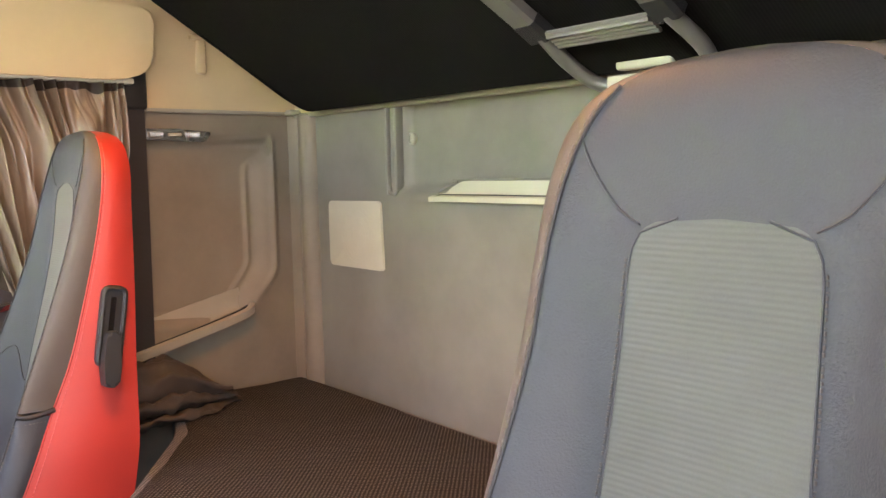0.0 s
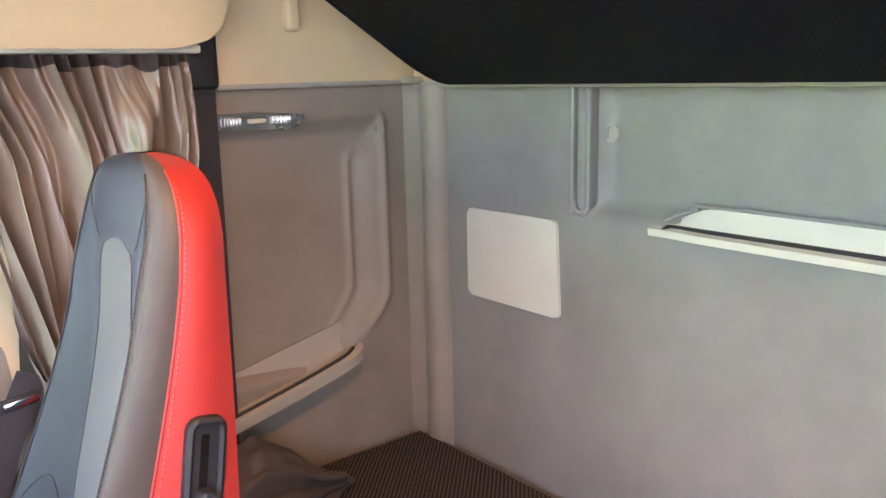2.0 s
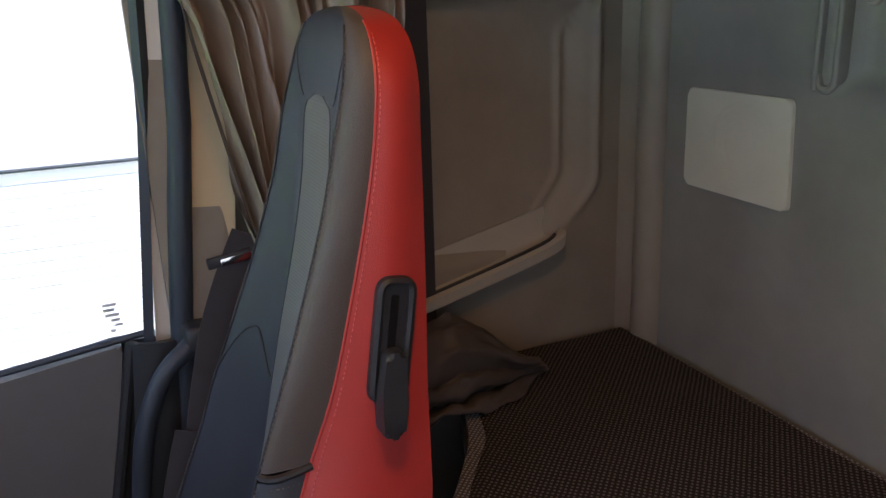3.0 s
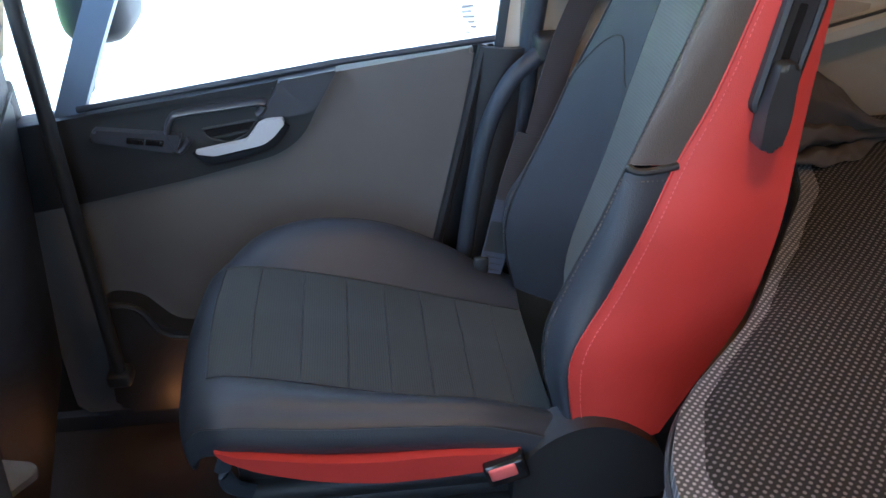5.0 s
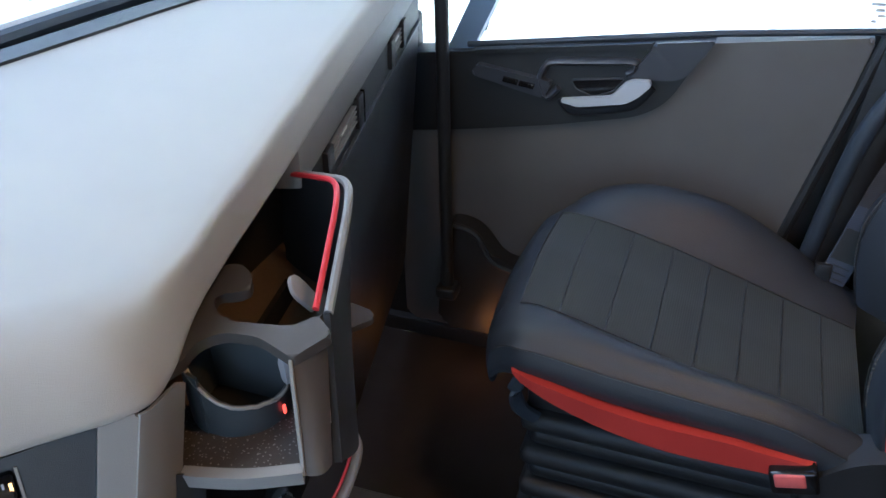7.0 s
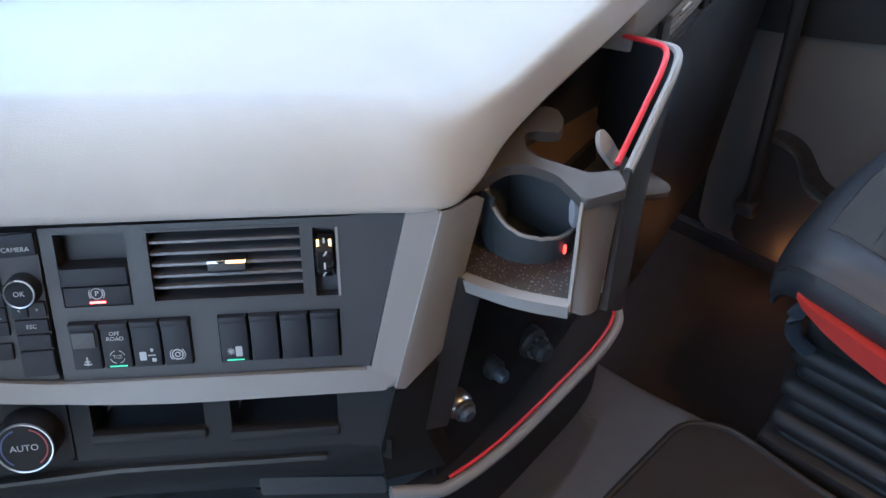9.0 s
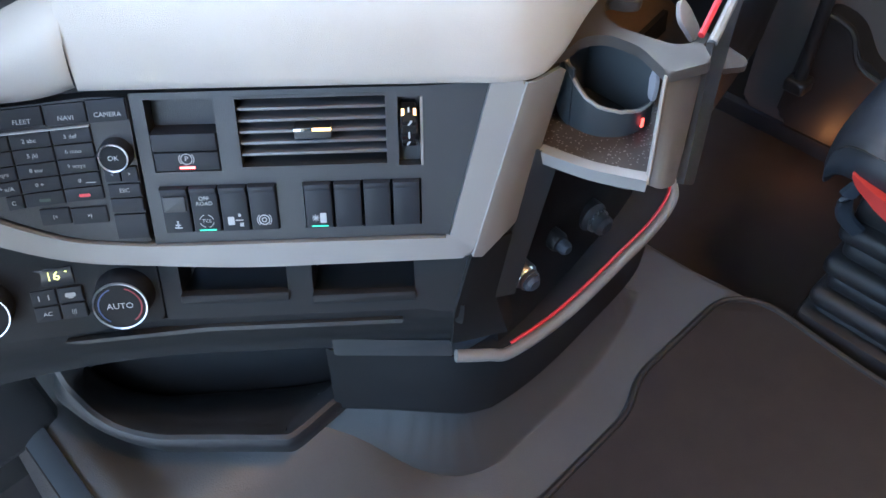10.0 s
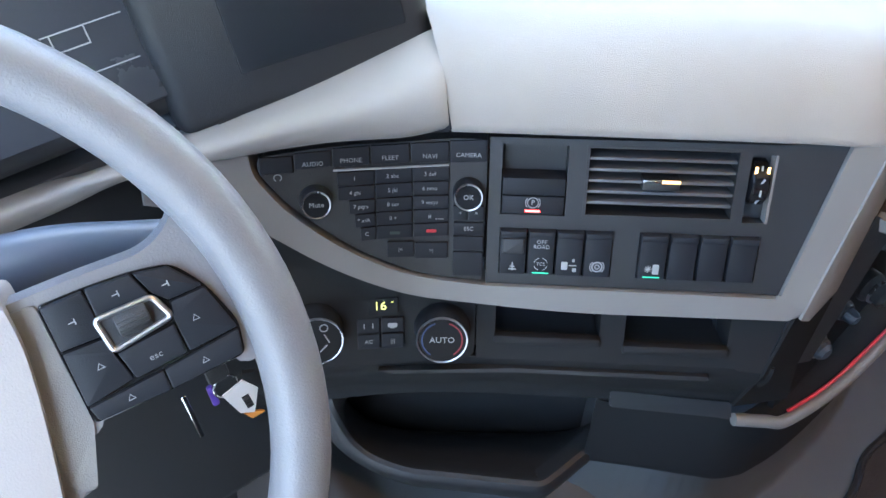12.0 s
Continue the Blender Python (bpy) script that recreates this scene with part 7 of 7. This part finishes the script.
part("body", prism([(p.x, p.y) for p in lo_], -0.03, 0.016, 0.006, lambda u, v, n: Vector((1.085 - n, u, v)), 3), mat("dark chrome", (0.30, 0.30, 0.29), 0.25, metal=0.9), rl, "chrome body")
for y in (0.308, 0.405):
    part("lens", rbox((1.068, y, 1.398), (0.010, 0.040, 0.016), 0.005, 3), mat("clear ribbed lens", (0.8, 0.8, 0.78), 0.15, metal=0.6), rl, "ribbed lens")
    for k in range(7):
        part("lens_rib", rbox((1.0625, y - 0.0165 + 0.0055 * k, 1.398), (0.004, 0.0022, 0.015), 0.0008, 1), CHROME, rl)
part("switch", rbox((1.066, 0.356, 1.398), (0.012, 0.034, 0.008), 0.003, 2), CREAM, rl)
wc = thing("wall_clip", (1.05, 0.29, 1.55), "beige wall clip above the bunk", "clip")
part("clip", rbox((1.045, 0.289, 1.595), (0.030, 0.026, 0.090), 0.008, 3, None), BEIGE, wc)
part("clip_head", rbox((1.036, 0.300, 1.640), (0.032, 0.044, 0.014), 0.005, 3), BEIGE, wc)
obx = thing("overhead_box", (1.03, 0.9, 1.53), "beige padded overhead box above the curtain", "cabinet")
part("front", prism([(p.x, p.y) for p in rounded([(0.430, 1.545), (0.50, 1.520), (1.55, 1.520), (1.55, 1.715), (0.425, 1.688)], [0.034, 0.08, 0.02, 0.02, 0.030])], -0.08, 0.0, 0.005, lambda u, v, n: Vector((1.000 - n - 0.015 * (v - 1.53) / 0.16, u, v)), 4), BEIGE, obx)
part("rail", rbox((1.028, 0.72, 1.520), (0.030, 0.50, 0.014), 0.004), CREAM, obx, "pale curtain rail")

# curtain, drawn back and tied
curt = thing("curtain", (1.03, 0.68, 1.0), "brown satin curtain gathered beside the seat", "curtain")


def curtain_at(s, t):
    z = 1.512 - 0.80 * t
    gather = step(0.05, 0.75, t)
    y0 = 0.500 + 0.150 * gather ** 1.4
    y1 = 0.850 - 0.15 * t + 0.045 * step(0.20, 0.0, t)
    fold = s * 10.0 + 1.5 * noise.noise((s * 4.0, t * 1.6, 0.0)) + 0.35 * math.sin(3 * t + 6 * s)
    deep = (0.034 + 0.014 * t) * (0.75 + 0.7 * noise.noise((s * 5.0, t * 1.5, 4.0)))
    pinch = step(0.22, 0.0, t)
    x = 1.035 - 1.5 * deep * (math.sin(math.pi * fold) ** 2 + 0.02) ** 0.7 - 0.016 * noise.noise((s * 16 + 2.5 * t, t * 4, 2.0)) * (1 - 0.5 * pinch) - 0.006 * abs(noise.noise((s * 30, t * 7 + 3 * s, 5.0))) + 0.017 * math.sin(2 * math.pi * fold * 2.7 + 3 * noise.noise((s * 9, 0, 1))) * pinch
    y = y0 + (y1 - y0) * s + 0.010 * math.sin(2 * math.pi * fold + 1.2)
    return Vector((x, y, z))


part("cloth", sheet(curtain_at, 300, 50), SATIN, curt, "", 80)
part("heading_tape", sheet(lambda s, t: curtain_at(s, (0.024 + 0.022 * noise.noise((s * 14, 0, 7))) * t) + Vector((-0.003, 0, 0)), 220, 3), mat("dark heading tape", (0.028, 0.022, 0.019), 0.8), curt, "dark gathered heading tape", 80)

bundle = thing("folded_curtain_end", (0.95, 0.36, 0.72), "grey brown folded cloth end lying on the bunk", "cloth")
LINING = mat("grey brown lining", (0.056, 0.044, 0.037), 0.6, grain=800, bump=0.3, vary=0.2)
for i, (y0, y1, z0, lift, wid, tip) in enumerate(((0.268, 0.56, 0.722, 0.012, 0.10, 0.5), (0.285, 0.56, 0.738, 0.050, 0.085, 0.7), (0.305, 0.56, 0.762, 0.085, 0.065, 0.6))):
    def fold_at(s, t, y0=y0, y1=y1, z0=z0, lift=lift, wid=wid, tip=tip, i=i):
        k = step(0.0, tip, s)
        ang = 2 * math.pi * t
        w = wid * (0.12 + 0.88 * k)
        h = (0.006 + lift * 0.5 * k)
        wob = 1 + 0.22 * noise.noise((s * 4.0 + i * 7, math.cos(ang) * 1.3, math.sin(ang) * 1.3))
        crease = (0.007 * math.sin(9 * math.cos(ang) + 5 * s + i) + 0.010 * noise.noise((s * 11 + 3 * i, math.cos(ang) * 4.0, math.sin(ang) * 2.0))) * k
        return Vector((0.955 + w * math.cos(ang) * wob - 0.02 * i * (1 - k), y0 + (y1 - y0) * s, z0 + lift * 0.5 * k + h * math.sin(ang) * wob + crease))
    part("fold", sheet(fold_at, 40, 40), LINING, bundle, "", 80)

# belts
def strap(path, w, material, parent, name="webbing", up=(1, 0, 0)):
    return part(name, sweep(path, [(-w / 2, -0.0008), (w / 2, -0.0008), (w / 2, 0.0008), (-w / 2, 0.0008)], up=up), material, parent)


belt = thing("seat_belt", (1.04, 0.6, 0.9), "dark seat belt webbing with chromed tongue by the door post", "seat belt")
strap([(1.045, 0.466, 1.54), (1.045, 0.468, 1.20), (1.045, 0.475, 0.75)], 0.056, WEBBING, belt)
strap(spline([(1.012, 0.830, 1.44), (1.010, 0.819, 1.35), (1.008, 0.795, 1.22), (1.005, 0.764, 1.065), (1.0, 0.750, 1.02)], 5), 0.030, WEBBING, belt, "shoulder_webbing", up=(0.25, 1, 0.3))
strap(spline([(1.015, 0.775, 1.05), (1.015, 0.800, 1.00), (1.010, 0.826, 0.945), (1.00, 0.850, 0.885), (0.98, 0.88, 0.78), (0.96, 0.91, 0.66)], 5), 0.045, WEBBING, belt, "lap_webbing")
part("belt_guide", rbox((1.050, 0.466, 1.510), (0.030, 0.070, 0.110), 0.010, 3), BLACK, belt, "dark belt guide")
tg = part("tongue", rbox((0, 0, 0), (0.010, 0.070, 0.018), 0.003, 2, Matrix.Translation((1.015, 0.805, 1.012)) @ Matrix.Rotation(radians(-8), 4, "X")), BLACK, belt, "black belt tongue")
part("tongue_plate", rbox((0, 0, 0), (0.004, 0.050, 0.012), 0.0015, 2, Matrix.Translation((1.008, 0.795, 1.012)) @ Matrix.Rotation(radians(-8), 4, "X")), CHROME, tg, "chrome tongue plate")
anchor = thing("belt_anchor", (0.90, 0.93, 0.60), "grey webbing belt anchor with a printed label between seat and door", "seat belt")
LABELWEB = ribbed("grey label webbing", (0.050, 0.060, 0.090), 0.6, 0.003, "Z", 0.3)
AN = spline([(0.965, 0.905, 0.760), (0.952, 0.930, 0.690), (0.943, 0.948, 0.620), (0.934, 0.962, 0.565), (0.926, 0.976, 0.515)], 5)
strap(AN[:9], 0.044, WEBBING, anchor)
strap(AN[8:], 0.044, LABELWEB, anchor)
part("anchor_plate", rbox((0.928, 0.990, 0.530), (0.012, 0.026, 0.034), 0.004), BLACK, anchor, "black anchor plate")
part("label", sweep([p + Vector((-0.0012, 0, 0)) for p in AN[11:17]], [(-0.020, -0.0004), (0.020, -0.0004), (0.020, 0.0004), (-0.020, 0.0004)], up=(1, 0, 0)), BLACK, anchor, "black printed label band")
for k in range(5):
    p = AN[14].lerp(AN[19], k / 5)
    part("print_bar", rbox((0, 0, 0), (0.0006, 0.028, 0.0035), 0, 1, Matrix.Translation(p + Vector((-0.0024, 0, -0.012))) @ Matrix.Rotation(radians(18), 4, "X")), FASCIA, anchor)
grab = thing("grab_rail", (1.03, 0.95, 0.4), "thick dark blue grey grab rail between seat and door", "grab rail")
part("bracket", rbox((1.045, 0.862, 0.882), (0.05, 0.05, 0.045), 0.010, 3), BLACK, grab, "black rail bracket")
part("tube", tube(spline([(1.020, 1.015, 0.44), (1.020, 0.995, 0.60), (1.020, 0.970, 0.74), (1.025, 0.930, 0.83), (1.035, 0.885, 0.868), (1.060, 0.850, 0.885)], 6), 0.0155, 14), SEAL, grab)
grab2 = thing("grab_rail", (0.98, 1.67, 0.3), "slim black upright grab rail beside the dashboard", "grab rail")
part("foot", rbox((0.98, 1.672, 0.305), (0.045, 0.045, 0.03), 0.008, 3), BLACK, grab2, "black rail foot")
part("tube", tube([(0.98, 1.672, 0.30), (0.98, 1.668, 1.0), (0.985, 1.64, 1.5)], 0.0125, 12), BLACK, grab2)

# interior lamps
rlamp = thing("ceiling_lamp", (0.08, 0.84, 2.0), "lit warm ceiling lamp above the bunk edge", "lamp")
part("body", rbox((0.08, 0.84, 2.035), (0.20, 0.10, 0.02), 0.006), IVORY, rlamp)
part("lens", rbox((0.08, 0.84, 2.020), (0.17, 0.08, 0.012), 0.004), WARMLENS, rlamp, "glowing lens")

# ---- outside ----
GROUND = -1.75
CONCRETE = mat("pale concrete", (0.30, 0.295, 0.285), 0.9, grain=60, bump=0.2, vary=0.1, blotch=0.4)
CLAD = mat("white cladding", (0.86, 0.87, 0.89), 0.5, vary=0.03, blotch=1.0)
whole("ground", sheet(lambda s, t: Vector((-600 + 1200 * s, -600 + 1200 * t, GROUND)), 4, 4), CONCRETE, "pale concrete yard outside", "ground", kind="structure")
hall = thing("warehouse", (5.7, 1.7, GROUND), "white warehouse with horizontal panelled shutter outside the side window", "building")
part("wall", rbox((5.95, 2.7, 1.15), (0.4, 26, 5.8), 0.02), CLAD, hall, "white wall")
for k in range(22):
    part("shutter_panel", rbox((5.735, 1.7, 0.300 - 0.090 * k), (0.04, 7.0, 0.087), 0.006, 1), CLAD, hall)
part("lintel_line", rbox((5.715, 1.7, 0.350), (0.06, 20.0, 0.014), 0), SEAL, hall, "dark joint line")
part("roof", rbox((6.1, 2.7, 4.12), (1.0, 26.5, 0.15), 0.02), FASCIA, hall, "grey roof edge")
hall.rotation_euler = (0, 0, radians(-5))
rig = thing("parked_lorry", (1.8, 5.6, GROUND), "bright green lorry parked in front of the windscreen", "lorry")
GREEN = mat("bright green paint", (0.30, 0.66, 0.12), 0.35, vary=0.05)
part("body", rbox((2.2, 6.3, -0.15), (5.5, 1.8, 1.10), 0.05, 3), GREEN, rig, "bright green body")
part("cab", rbox((0.2, 6.3, 1.0), (1.6, 1.8, 1.6), 0.12, 3), GREEN, rig)
part("black_deck", rbox((1.1, 5.37, 0.35), (1.9, 0.12, 0.24), 0.03), BLACK, rig, "black trim")
part("cable", tube(spline([(1.9, 5.3, 0.33), (2.3, 5.25, 0.16), (2.6, 5.25, 0.16), (3.0, 5.3, 0.42)], 6), 0.022, 8), BLACK, rig, "black hanging cable")
part("post", tube([(3.05, 5.3, 0.05), (3.02, 5.3, 0.7)], 0.03, 8), DASH, rig, "grey post")
for x in (2.95, 3.2):
    part("bolt", rbox((x, 5.38, 0.07), (0.04, 0.05, 0.07), 0.01), BLACK, rig)
for x in (0.4, 1.4, 3.9):
    part("tyre", lathe([(0.05, -0.14), (0.45, -0.14), (0.5, -0.10), (0.5, 0.10), (0.45, 0.14), (0.05, 0.14)], Matrix.Translation((x, 5.6, GROUND + 0.5)) @ Matrix.Rotation(radians(90), 4, "X"), 28), BLACK, rig, "black tyre")
mir = thing("door_mirror", (1.45, 1.72, 0.70), "dark door mirror outside the passenger window", "mirror")
part("arm", tube([(1.15, 1.66, 0.82), (1.35, 1.70, 0.84), (1.5, 1.70, 0.86)], 0.022, 10), SEAL, mir)
part("housing", rbox((1.50, 1.70, 0.99), (0.20, 0.14, 0.38), 0.05, 4), SEAL, mir)
